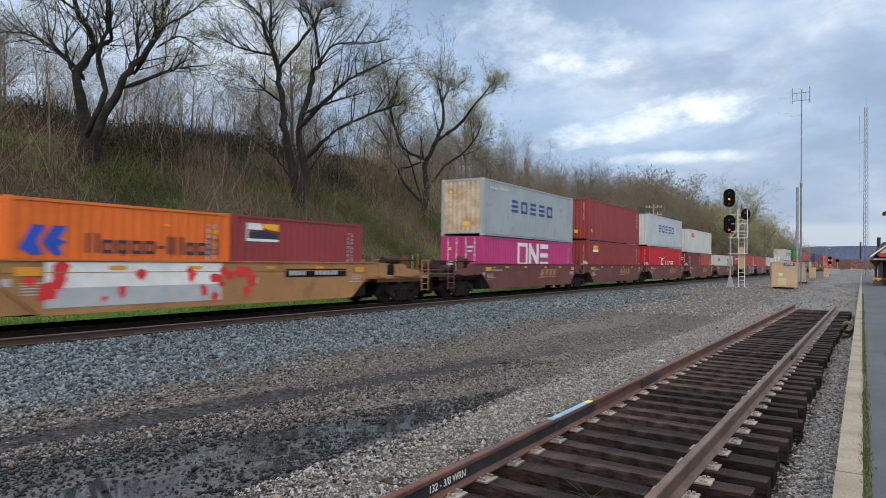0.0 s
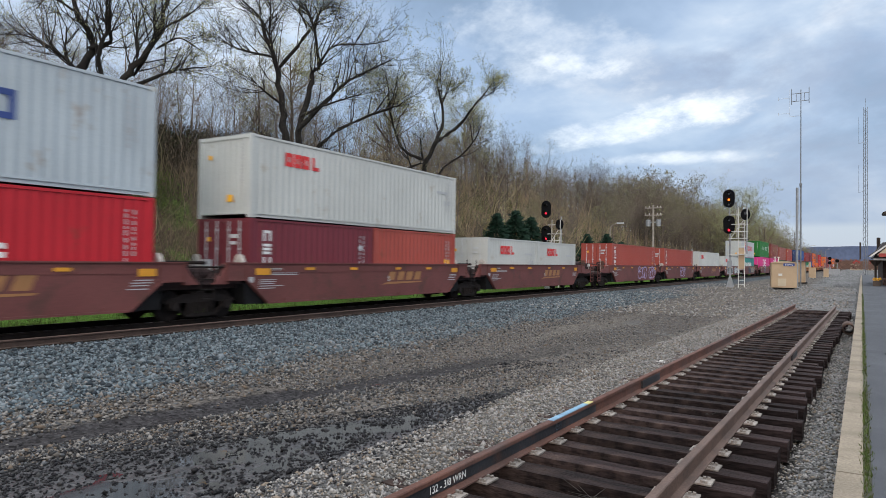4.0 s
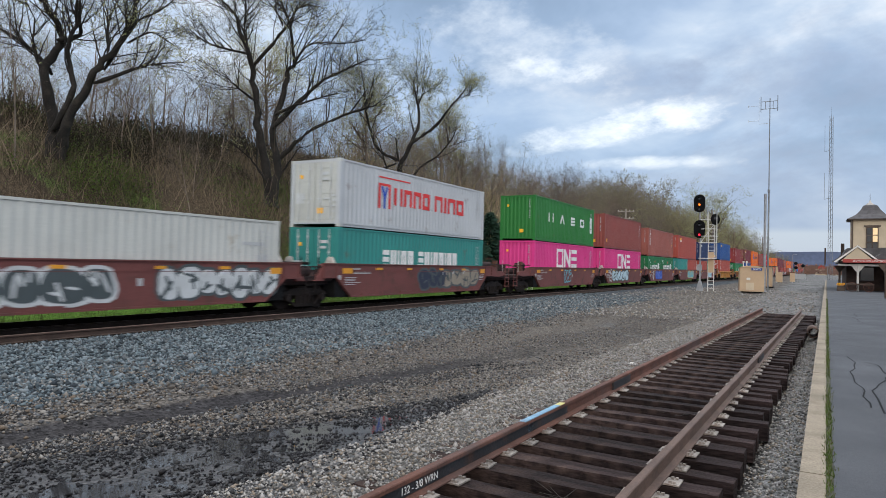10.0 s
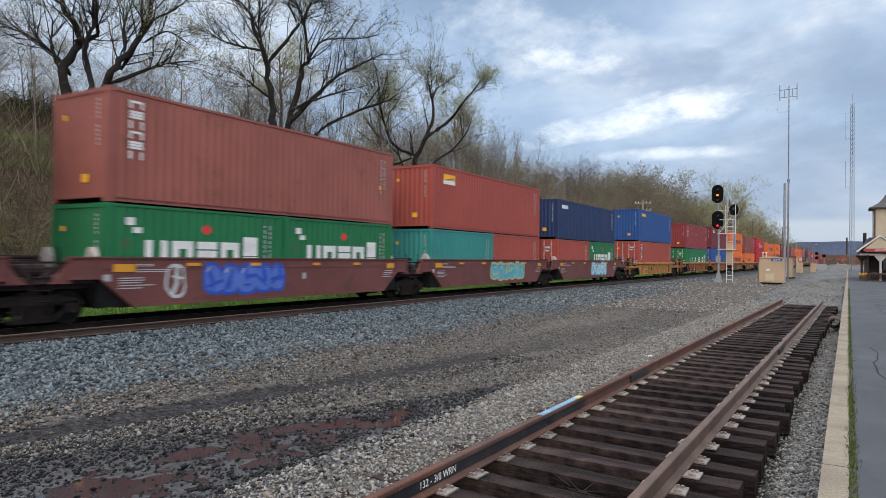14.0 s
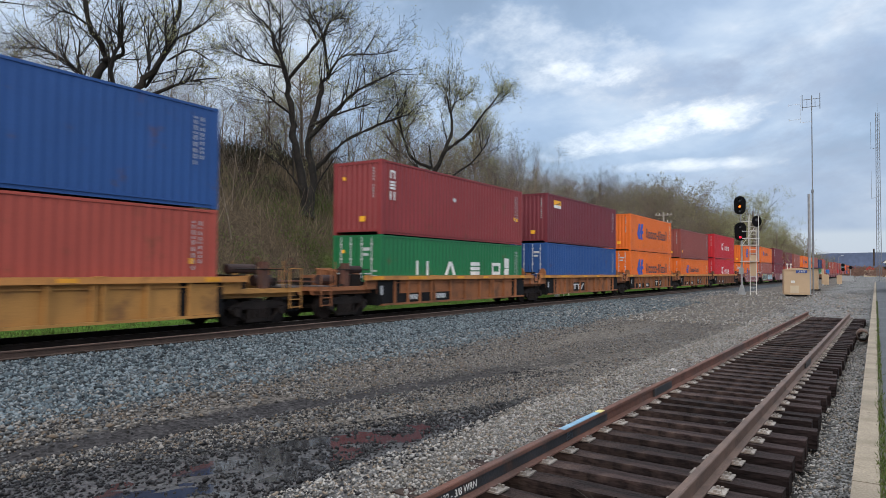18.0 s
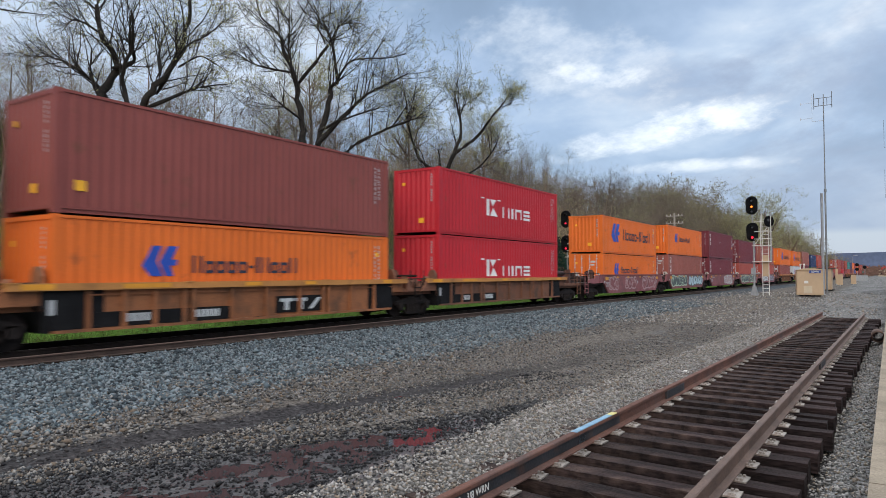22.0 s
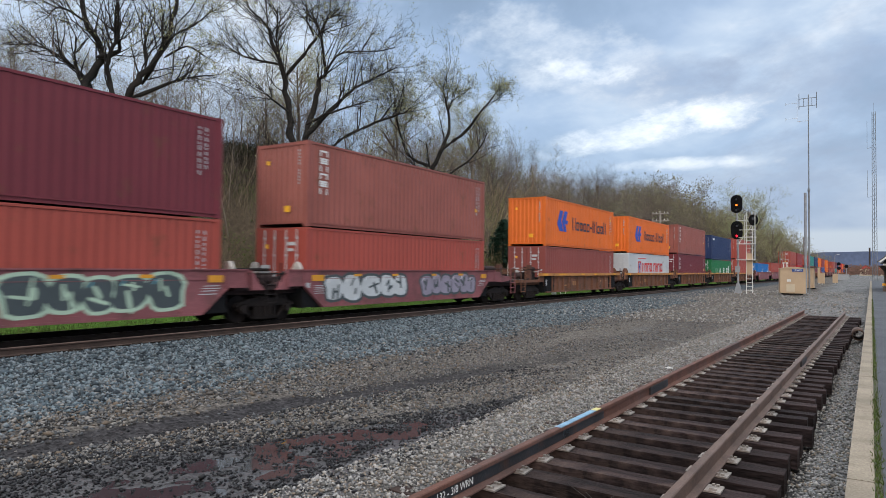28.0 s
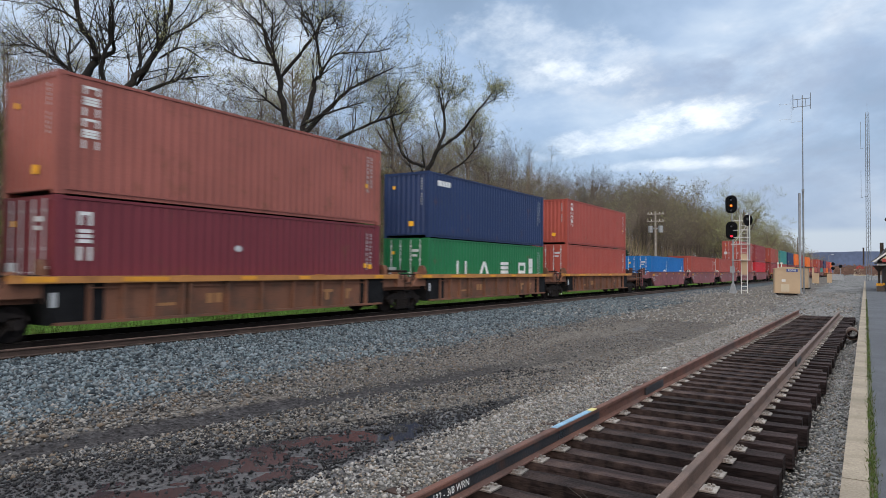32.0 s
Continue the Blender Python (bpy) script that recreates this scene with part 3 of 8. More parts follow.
    meadow = mix(tex(1.5), (0.045, 0.095, 0.016), (0.08, 0.145, 0.026))
    base = mix(band(xs, -19.0, -20.0), base, meadow)
    lawn = math_node("MULTIPLY", band(sep.outputs[1], 17.0, 7.0), 4.0)
    base = mix(band(math_node("ADD", math_node("ADD", xs, wob), lawn), -24.5, -26.5), base, litter)
    lanes = n.new("ShaderNodeMapping")
    lanes.inputs["Scale"].default_value = (1.0, 0.16, 1.0)
    l.new(geo.outputs["Position"], lanes.inputs[0])
    worn = n.new("ShaderNodeTexNoise")
    worn.inputs["Scale"].default_value, worn.inputs["Detail"].default_value = 0.55, 7.0
    worn.inputs["Roughness"].default_value = 0.68
    l.new(lanes.outputs[0], worn.inputs["Vector"])
    drive = math_node("MULTIPLY", band(worn.outputs["Fac"], 0.46, 0.64), band(xs, -12.0, -9.0))
    base = mix(math_node("MULTIPLY", drive, 0.5), base, (0.050, 0.046, 0.045))
    mottle = n.new("ShaderNodeMapRange")
    mottle.inputs["From Min"].default_value, mottle.inputs["From Max"].default_value = 0.3, 0.7
    mottle.inputs["To Min"].default_value, mottle.inputs["To Max"].default_value = 0.55, 1.45
    l.new(tex(5.0, 8.0, 0.75), mottle.inputs["Value"])
    mm = n.new("ShaderNodeVectorMath")
    mm.operation = "SCALE"
    l.new(base, mm.inputs[0])
    l.new(mottle.outputs[0], mm.inputs["Scale"])
    base = mm.outputs[0]
    shade = n.new("ShaderNodeMapRange")
    shade.inputs["To Min"].default_value, shade.inputs["To Max"].default_value = 0.45, 1.5
    l.new(tone.outputs[0], shade.inputs["Value"])
    pm = n.new("ShaderNodeVectorMath")
    pm.operation = "SCALE"
    l.new(base, pm.inputs[0])
    l.new(shade.outputs[0], pm.inputs["Scale"])
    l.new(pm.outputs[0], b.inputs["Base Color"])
    l.new(band(math_node("ADD", wet, math_node("MULTIPLY", slick, 0.5)), -0.22, 1.6), b.inputs["Specular IOR Level"])
    rr = n.new("ShaderNodeMapRange")
    rr.inputs["To Min"].default_value, rr.inputs["To Max"].default_value = 0.95, 0.30
    l.new(math_node("ADD", math_node("MULTIPLY", wet, 0.75), math_node("MULTIPLY", slick, 0.40)), rr.inputs["Value"])
    l.new(rr.outputs[0], b.inputs["Roughness"])
    bp = n.new("ShaderNodeBump")
    bp.inputs["Strength"].default_value, bp.inputs["Distance"].default_value = 0.7, 0.03
    l.new(pebbles.outputs["Distance"], bp.inputs["Height"])
    bp2 = n.new("ShaderNodeBump")
    bp2.inputs["Strength"].default_value, bp2.inputs["Distance"].default_value = 0.4, 0.02
    l.new(tex(30.0), bp2.inputs["Height"])
    l.new(bp.outputs[0], bp2.inputs["Normal"])
    l.new(bp2.outputs[0], b.inputs["Normal"])
    return m


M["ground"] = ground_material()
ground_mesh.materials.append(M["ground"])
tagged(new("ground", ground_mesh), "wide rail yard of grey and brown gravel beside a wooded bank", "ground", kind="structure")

# standing water in the nearer rut
M["puddle"] = material("puddle", (0.030, 0.030, 0.032), 0.04, 0, 0.3, 2, 20, 0.0, spec=0.6)


def sheet(name, x0, x1, y0, y1, z, mat, label):
    g = Geo()
    g.v = [(x0, y0, z), (x1, y0, z), (x1, y1, z), (x0, y1, z)]
    g.f = [(0, 1, 2, 3)]
    ob = part(name, g, mat)
    return tagged(ob, label, "puddle", kind="structure")


sheet("water", -6.4, -3.6, 1.2, 8.4, -0.230, "puddle", "shallow rain puddle among stones in a wheel rut")


# ---- tracks ----
def rail_loop(z):
    """The section of a rail whose head is at z."""
    right = [(0.070, -0.175), (0.070, -0.163), (0.012, -0.145), (0.009, -0.050), (0.036, -0.038), (0.036, -0.008), (0.028, 0.0)]
    return [(x, z + h) for x, h in right] + [(-x, z + h) for x, h in right[::-1]]


def rail(name, ys, xs, z, mat, parent, label=""):
    loop = rail_loop(z)
    k = len(loop)
    g = Geo()
    for x, y in zip(xs, ys):
        g.v += [(x + u, y, h) for u, h in loop]
    for j in range(len(ys) - 1):
        g.f += [(j * k + i, j * k + (i + 1) % k, (j + 1) * k + (i + 1) % k, (j + 1) * k + i) for i in range(k)]
    g.f += [tuple(range(k)), tuple(range((len(ys) - 1) * k, len(ys) * k))[::-1]]
    ob = part(name, g, mat, parent, label)
    return ob


rnd = random.Random(7)
MZ = 0.0
main_track = thing("main_track", pose(0, 0, 0), "main line track with shiny rails on dirty wooden ties", "track", kind="structure")
ys = axis((-60, 0, 10), (0, 100, 4), (100, 700, 25))
for side in (-0.7525, 0.7525):
    ob = rail("rail", ys, [main_x(y) + side for y in ys], MZ, "rail_main", main_track)
    g = Geo()
    for y in ys:
        x = main_x(y) + side
        g.v += [(x - 0.027, y, MZ + 0.003), (x + 0.027, y, MZ + 0.003)]
    g.f = [(2 * j, 2 * j + 1, 2 * j + 3, 2 * j + 2) for j in range(len(ys) - 1)]
    part("rail_tread", g, "rail_head", ob, "polished running surface")

loose = thing("loose_rail", pose(0, 0, 0), "long spare rail lying on the ends of the main line's ties", "rail")
ys = axis((-40, 0, 10), (0, 100, 4), (100, 400, 25))
rail("rail", ys, [main_x(y) + 1.58 for y in ys], -0.045, "rail_brown", loose)
# highlight on the loose rail's top and near corner, drawn as a paler strip
g = Geo()
for y in ys:
    x = main_x(y) + 1.58
    g.v += [(x - 0.02, y, -0.0425), (x + 0.030, y, -0.0425), (x + 0.0385, y, -0.052), (x + 0.0385, y, -0.064)]
g.f = [(4 * j + i, 4 * j + i + 1, 4 * j + i + 5, 4 * j + i + 4) for j in range(len(ys) - 1) for i in range(3)]
part("worn_head", g, "rail_rust_grey", loose, "paler worn head")

siding = thing("siding_track", pose(0, 0, 0), "rusty disused siding on dark weathered wooden ties", "track", kind="structure")
SZ = 0.09
sy = axis((-12, 0, 3.0), (0, 32.2, 1.6))
for side, mat, label in ((-0.7525, "rail_rust", "orange-rusted rail"), (0.7525, "rail_rust_grey", "brown-grey rusted rail")):
    rail("rail", sy, [siding_x(y) + side for y in sy], SZ, mat, siding, label)


def slanted(parent, name, side, y0, y1, x_off, z0, z1, mat, label, thick=0.006):
    """A plate that lies along a siding rail."""
    g = Geo()
    for y in (y0, y1):
        x = siding_x(y) + side + x_off
        g.v += [(x - thick, y, z0), (x + thick, y, z0), (x + thick, y, z1), (x - thick, y, z1)]
    g.f = [(0, 1, 2, 3), (4, 7, 6, 5), (0, 4, 5, 1), (1, 5, 6, 2), (2, 6, 7, 3), (3, 7, 4, 0)]
    return part(name, g, mat, parent, label)


SL = -0.7525
slanted(siding, "painted_web", SL, 2.0, 7.75, 0.011, SZ - 0.140, SZ - 0.048, "rail_dark", "black-painted rail web")
slanted(siding, "paint_patch", SL, 6.45, 7.45, 0.0, SZ - 0.006, SZ + 0.004, "paint_tag_blue", "light blue paint on the rail head", 0.033)
slanted(siding, "paint_patch", SL, 7.45, 7.62, 0.0, SZ - 0.006, SZ + 0.004, "paint_tag_yellow", "yellow paint on the rail head", 0.033)
slanted(siding, "paint_mark", SL, 6.55, 6.72, 0.014, SZ - 0.14, SZ - 0.02, "paint_tag_blue", "light blue paint streak", 0.003)
slanted(siding, "joint_bar", SL, 9.6, 10.5, 0.028, SZ - 0.145, SZ - 0.035, "rail_dark", "dark bolted joint bar", 0.014)
slanted(siding, "joint_bar", 0.7525, 14.1, 15.0, -0.028, SZ - 0.145, SZ - 0.035, "rail_dark", "dark bolted joint bar", 0.014)
slanted(siding, "joint_bar", 0.7525, 14.1, 15.0, 0.028, SZ - 0.145, SZ - 0.035, "rail_dark", "dark bolted joint bar", 0.014)


def writing(text, size, m, mat, name="lettering", parent=None, depth=0.001, label=""):
    cu = bpy.data.curves.new(name, "FONT")
    cu.body, cu.size, cu.extrude = text, size, depth
    cu.align_x, cu.align_y = "CENTER", "CENTER"
    tmp = bpy.data.objects.new(name, cu)
    scene.collection.objects.link(tmp)
    me = bpy.data.meshes.new_from_object(tmp.evaluated_get(bpy.context.evaluated_depsgraph_get()))
    bpy.data.objects.remove(tmp)
    bpy.data.curves.remove(cu)
    me.materials.clear()
    me.materials.append(M[mat])
    ob = new(name, me)
    ob.matrix_world = m
    if parent:
        ob.parent = parent
    if label:
        ob["label"] = label
    return ob


# chalked rail weight on the web
for text, y, size in (("132 - 3/8 WRN", 4.45, 0.085),):
    x = siding_x(y) + SL + 0.020
    writing(text, size, Matrix.Translation((x, y, SZ - 0.095)) @ Matrix.Rotation(-math.atan(0.0255), 4, "Z") @ pose(0, 0, 0, 90, 0, 90),
            "mark_white", parent=siding, label="chalk-white rail marking")

tie_mesh = []
for k in range(4):
    g = Geo().box(-1.3, 1.3, -0.112, 0.112, -0.20, 0.0)
    bm = bmesh.new()
    me = g.mesh("tie")
    bm.from_mesh(me)
    bmesh.ops.subdivide_edges(bm, edges=[e for e in bm.edges if abs(e.verts[0].co.x - e.verts[1].co.x) > 1], cuts=5)
    for v in bm.verts:
        v.co.y += 0.010 * noise.noise((v.co.x * 2, k * 9.0, v.co.y))
        v.co.z += 0.008 * noise.noise((v.co.x * 3, k * 5.0, v.co.y * 4 + 7))
        v.co.x += 0.025 * noise.noise((v.co.x, v.co.y * 8, k * 3.0))
    bm.to_mesh(me)
    bm.free()
    tie_mesh.append(me)
plate = Geo().box(-0.18, 0.18, -0.095, 0.095, 0.0, 0.014)
for px in (-0.135, -0.10, 0.10, 0.135):
    for py in (-0.06, 0.06):
        plate.box(px - 0.012, px + 0.012, py - 0.012, py + 0.012, 0.014, 0.034)
plate_mesh = plate.mesh("tie_plate")
y = -11.5
while y < 32.0:
    at = Matrix.Translation((siding_x(y) + rnd.gauss(0, 0.03), y, SZ - 0.19 + rnd.uniform(-0.010, 0.003))) @ pose(0, 0, 0, rnd.uniform(-2.5, 2.5), rnd.uniform(-0.25, 0.25), rnd.uniform(-2.2, 2.2) - 1.5)
    tie = part("tie", rnd.choice(tie_mesh), "tie_wood", siding)
    tie.matrix_world = at
    for side in (-0.7525, 0.7525):
        pl = part("tie_plate", plate_mesh, "tie_plate", siding)
        pl.matrix_world = Matrix.Translation((siding_x(y) + side + rnd.uniform(-0.02, 0.02), y + rnd.uniform(-0.015, 0.015), SZ - 0.187)) @ pose(0, 0, 0, 0, 0, rnd.uniform(-4, 4))
    y += rnd.uniform(0.47, 0.53)

y = 2.0
while y < 70.0:
    tie = part("tie", rnd.choice(tie_mesh), "tie_old", main_track)
    tie.matrix_world = Matrix.Translation((main_x(y) + 0.36 + rnd.uniform(-0.16, 0.16), y, MZ - 0.19 + rnd.uniform(-0.012, 0.004)))
    y += 0.51

# ---- platform ----
platform = thing("platform", pose(0, 0, 0), "low asphalt station platform with a pale concrete edge", "platform", kind="structure")
g = Geo()
g.prism([(edge_x(-6) + 0.235, -6), (40, -6), (40, 160), (edge_x(160) + 0.235, 160)], "z", -0.3, 0.14)
part("asphalt", g, "asphalt", platform)
y = -6.0
while y < 150:
    ln = 3.0
    a, b = y + 0.006, y + ln - 0.006
    g = Geo()
    g.prism([(edge_x(a), a), (edge_x(a) + 0.18, a), (edge_x(b) + 0.18, b), (edge_x(b), b)], "z", -0.3, 0.145 + rnd.uniform(-0.003, 0.003))
    part("kerb_stone", g, "concrete", platform)
    y += ln
g = Geo()
g.prism([(edge_x(-6) + 0.18, -6), (edge_x(-6) + 0.235, -6), (edge_x(150) + 0.235, 150), (edge_x(150) + 0.18, 150)], "z", -0.3, 0.132)
part("joint_soil", g, "moss", platform, "mossy joint behind the kerb")


gr = random.Random(12)
v, f = [], []
for _ in range(5200):
    y = 1.5 + 45 * gr.random() ** 1.6
    if noise.noise((y * 0.5, 3.0, 0)) + gr.gauss(0, 0.3) < -0.15:
        continue
    x = edge_x(y) + 0.205 + gr.gauss(0, 0.022)
    h, a, k = gr.uniform(0.015, 0.05), gr.uniform(0, 6.28), len(v)
    dx, dy = 0.006 * math.cos(a), 0.006 * math.sin(a)
    v += [(x - dx, y - dy, 0.13), (x + dx, y + dy, 0.13), (x + gr.gauss(0, 0.02), y + gr.gauss(0, 0.02), 0.135 + h)]
    f.append((k, k + 1, k + 2))
me = bpy.data.meshes.new("kerb_grass")
me.from_pydata(v, [], f)
me.materials.append(M["leaf_brush"])
tagged(new("kerb_grass", me), "thin line of grass and moss behind the kerb", "grass", kind="stuff")

# cracks and tar seams in the asphalt
for i in range(16):
    g = Geo()
    x, y = gr.uniform(0.5, 3.5), gr.uniform(4, 40)
    across = gr.random() < 0.5
    pts = [(x, y)]
    for _ in range(14):
        x += (gr.uniform(0.1, 0.3) if across else gr.gauss(0, 0.06))
        y += (gr.gauss(0, 0.06) if across else gr.uniform(0.2, 0.5))
        pts.append((x, y))
    w = gr.uniform(0.006, 0.014)
    for px, py in pts:
        g.v += [(px - (0 if across else w), py - (w if across else 0), 0.1425), (px + (0 if across else w), py + (w if across else 0), 0.1425)]
    g.f = [(2 * j, 2 * j + 1, 2 * j + 3, 2 * j + 2) for j in range(len(pts) - 1)]
    part("crack", g, "car_black", platform)


# ---- loose stone ----
def stones(name, n, place, size, mat, label, leave=None):
    """Many small angular stones in one mesh; place(rng) gives x, y."""
    rng = np.random.default_rng(len(name) * 7 + n)
    base = np.array([(1, 0, 0), (0, 1, 0), (-1, 0, 0), (0, -1, 0), (0, 0, 1), (0, 0, -1)], float)
    tri = np.array([(0, 1, 4), (1, 2, 4), (2, 3, 4), (3, 0, 4), (1, 0, 5), (2, 1, 5), (3, 2, 5), (0, 3, 5)])
    xy = place(rng, n)
    if leave:
        xy = xy[[rng.uniform() >= leave(a, b) for a, b in xy]]
        n = len(xy)
    z = np.array([ground_z(a, b) for a, b in xy])
    s = size * rng.lognormal(0, 0.32, n)
    ang = rng.uniform(0, 6.28, n)
    v = base[None] * rng.uniform(0.6, 1.15, (n, 6, 1)) + rng.uniform(-0.35, 0.35, (n, 6, 3))
    v[:, :, 2] *= 0.75
    c, sn = np.cos(ang)[:, None], np.sin(ang)[:, None]
    vx, vy = v[:, :, 0] * c - v[:, :, 1] * sn, v[:, :, 0] * sn + v[:, :, 1] * c
    out = np.stack([vx, vy, v[:, :, 2]], 2) * (s / 2)[:, None, None]
    out[:, :, 0] += xy[:, 0][:, None]
    out[:, :, 1] += xy[:, 1][:, None]
    out[:, :, 2] += (z + s * rng.uniform(0.02, 0.28, n))[:, None]
    f = (tri[None] + 6 * np.arange(n)[:, None, None]).reshape(-1, 3)
    me = bpy.data.meshes.new(name)
    me.vertices.add(6 * n)
    me.vertices.foreach_set("co", out.ravel())
    me.loops.add(3 * len(f))
    me.loops.foreach_set("vertex_index", f.ravel())
    me.polygons.add(len(f))
    me.polygons.foreach_set("loop_start", np.arange(0, 3 * len(f), 3))
    me.update()
    me.materials.append(M[mat])
    return tagged(new(name, me), label, "gravel", kind="stuff")


def spread(x0, x1, y0, y1, power=1.0, bent=False):
    """Places between two lines along the track, denser near the camera."""
    def place(rng, n):
        y = y0 + (y1 - y0) * rng.uniform(0, 1, n) ** power
        y = np.where(y > y1 - 3.0, y + rng.normal(0, 1.6, n), y)
        sway = np.array([0.5 * noise.noise((b * 0.45, x0, 0)) + 0.35 * noise.noise((b * 1.7, x1, 0)) for b in y])
        x = rng.uniform(x0, x1, n) + np.where(rng.uniform(0, 1, n) < 0.5, np.abs(rng.normal(0, 0.35, n)), 0)
        x = np.where(x > x1 - 0.9, x + sway, x) + rng.normal(0, 0.10, n)
        if bent:
            x = x + np.array([bend(b) for b in y])
        return np.stack([x, y], 1)
    return place


def beside(a, b, line, y0, y1, power=1.4):
    def place(rng, n):
        y = y0 + (y1 - y0) * rng.uniform(0, 1, n) ** power
        return np.stack([rng.uniform(a, b, n) + np.array([line(t) for t in y]), y], 1)
    return place


def bare(x, y):
    """How free of stones the ground is: in the compacted rut and, partly, in the standing water and the slick mud."""
    rut = math.exp(-((x - rut_x(y)) / 0.27) ** 4) * smooth(16, 10, y)
    mud = smooth(0.55, 0.30, abs(wet_near(y) - 0.32 - x)) * smooth(9, 8, y)
    return max(0.97 * rut, 0.62 * pool(x, y), 0.80 * mud)


def in_hollow(rng, n):
    y = 2.0 + 7.0 * rng.uniform(0, 1, n) ** 0.9
    far, near = wet_far(y), wet_near(y)
    far = np.maximum(far, -7.2)
    return np.stack([far + (near - far) * rng.uniform(-0.04, 1.0, n), y], 1)


def by_the_rut(rng, n):
    y = 2.0 + 9.0 * rng.uniform(0, 1, n)
    a = rut_x(y) + 0.25
    b = np.maximum(wet_far(y) + 0.25, a + 0.25)
    return np.stack([a + (b - a) * rng.uniform(0, 1, n) + rng.normal(0, 0.08, n), y], 1)


stones("ballast", 84000, spread(-14.88, -9.0, 3.0, 44.0, 1.7, True), 0.062, "stone_blue", "coarse blue-grey crushed ballast beside the main track")
stones("gravel", 9000, spread(-13.0, 0.0, 26.0, 75.0, 1.4), 0.075, "stone_grey", "scattered coarse stones of the far yard")
stones("gravel", 26000, spread(-10.8, -7.5, 2.5, 26.0, 1.6), 0.045, "stone_mixed", "brown weathered gravel at the ballast's foot", bare)
stones("gravel", 9000, by_the_rut, 0.036, "stone_mixed", "grey-brown gravel between the rut and the wet hollow", bare)
stones("gravel", 17000, spread(-4.2, -3.0, 2.0, 26.0, 1.3), 0.028, "stone_brown", "small brown gravel of the yard", lambda a, b: 0.97 if a < wet_near(b) - 0.05 and b < 8.6 else 0.0)
stones("gravel", 34000, spread(-8.0, -4.2, 7.2, 30.0, 1.5), 0.030, "stone_mixed", "small grey-brown gravel further along the yard",
       lambda a, b: max(bare(a, b), 0.97 if a > wet_far(b) + 0.1 and b < 8.6 else 0.0, 0.85 * smooth(-0.05, 0.25, noise.noise((a * 0.8, b * 0.12, 2.0)))))
stones("gravel", 5200, beside(-0.15, 1.0, rut_x, 2.0, 12.0), 0.032, "stone_dark", "damp dark stones along the wheel rut", bare)
stones("gravel", 17000, in_hollow, 0.034, "stone_dark", "wet dark stones in the muddy hollow", bare)
stones("gravel", 26000, beside(-2.3, -0.86, siding_x, 1.8, 31.0), 0.031, "stone_grey", "grey crushed stone along the siding")
stones("gravel", 20000, beside(-0.95, 0.0, edge_x, 1.8, 30.0), 0.034, "stone_grey", "grey stone between the ties and the platform")
# ---- containers ----
W2 = 1.22
FT20, FT40 = 6.06, 12.19
HI, STD = 2.896, 2.591
MESHES = {}


def keep(key, build):
    """A mesh that alike parts share."""
    if key not in MESHES:
        MESHES[key] = build().mesh(key[0])
    return MESHES[key]


def corrugated(a, b, period=0.278, depth=0.027):
    """The folded line of a trapezoid-ribbed steel wall from a to b: pairs of (way along, depth)."""
    n = max(1, round((b - a) / period))
    p = (b - a) / n
    out = []
    for i in range(n):
        t = a + i * p
        out += [(t, 0.0), (t + 0.26 * p, 0.0), (t + 0.5 * p, depth), (t + 0.76 * p, depth)]
    return out + [(b, 0.0)]


def side_geo(ln, h, sx):
    g = Geo()
    line = corrugated(0.16, ln - 0.16)
    for t, d in line:
        g.v += [(sx * (W2 - 0.012 - d), t, 0.15), (sx * (W2 - 0.012 - d), t, h - 0.09)]
    g.f = [(2 * i, 2 * i + 2, 2 * i + 3, 2 * i + 1) for i in range(len(line) - 1)]
    n = len(g.v)
    g.v += [(sx * (W2 - 0.10), 0.16, 0.15), (sx * (W2 - 0.10), ln - 0.16, 0.15), (sx * (W2 - 0.10), ln - 0.16, h - 0.09), (sx * (W2 - 0.10), 0.16, h - 0.09)]
    g.f.append((n, n + 1, n + 2, n + 3))
    return g


def end_geo(ln, h, y, out):
    g = Geo()
    line = corrugated(-W2 + 0.16, W2 - 0.16, 0.25, 0.04)
    for t, d in line:
        g.v += [(t, y - out * (0.02 + d), 0.16), (t, y - out * (0.02 + d), h - 0.10)]
    g.f = [(2 * i, 2 * i + 2, 2 * i + 3, 2 * i + 1) for i in range(len(line) - 1)]
    n = len(g.v)
    yb = y - out * 0.10
    g.v += [(-W2 + 0.16, yb, 0.16), (W2 - 0.16, yb, 0.16), (W2 - 0.16, yb, h - 0.10), (-W2 + 0.16, yb, h - 0.10)]
    g.f.append((n, n + 1, n + 2, n + 3))
    return g


def frame_geo(ln, h):
    g = Geo()
    for sx in (-1, 1):
        for y0, y1 in ((0.0, 0.16), (ln - 0.16, ln)):
            g.box(min(sx * W2, sx * (W2 - 0.16)), max(sx * W2, sx * (W2 - 0.16)), y0, y1, 0.118, h - 0.118)
        a, b = sorted((sx * W2, sx * (W2 - 0.06)))
        g.box(a, b, 0.16, ln - 0.16, h - 0.085, h - 0.015)
        a, b = sorted((sx * (W2 - 0.006), sx * (W2 - 0.10)))
        g.box(a, b, 0.16, ln - 0.16, 0.115, 0.165)
        a, b = sorted((sx * (W2 - 0.035), sx * (W2 - 0.10)))
        g.box(a, b, 0.16, ln - 0.16, 0.02, 0.115)
    for y0, y1 in ((0.004, 0.12), (ln - 0.12, ln - 0.004)):
        g.box(-W2 + 0.16, W2 - 0.16, y0, y1, h - 0.12, h - 0.01)
        g.box(-W2 + 0.16, W2 - 0.16, y0, y1, 0.105, 0.185)
    return g


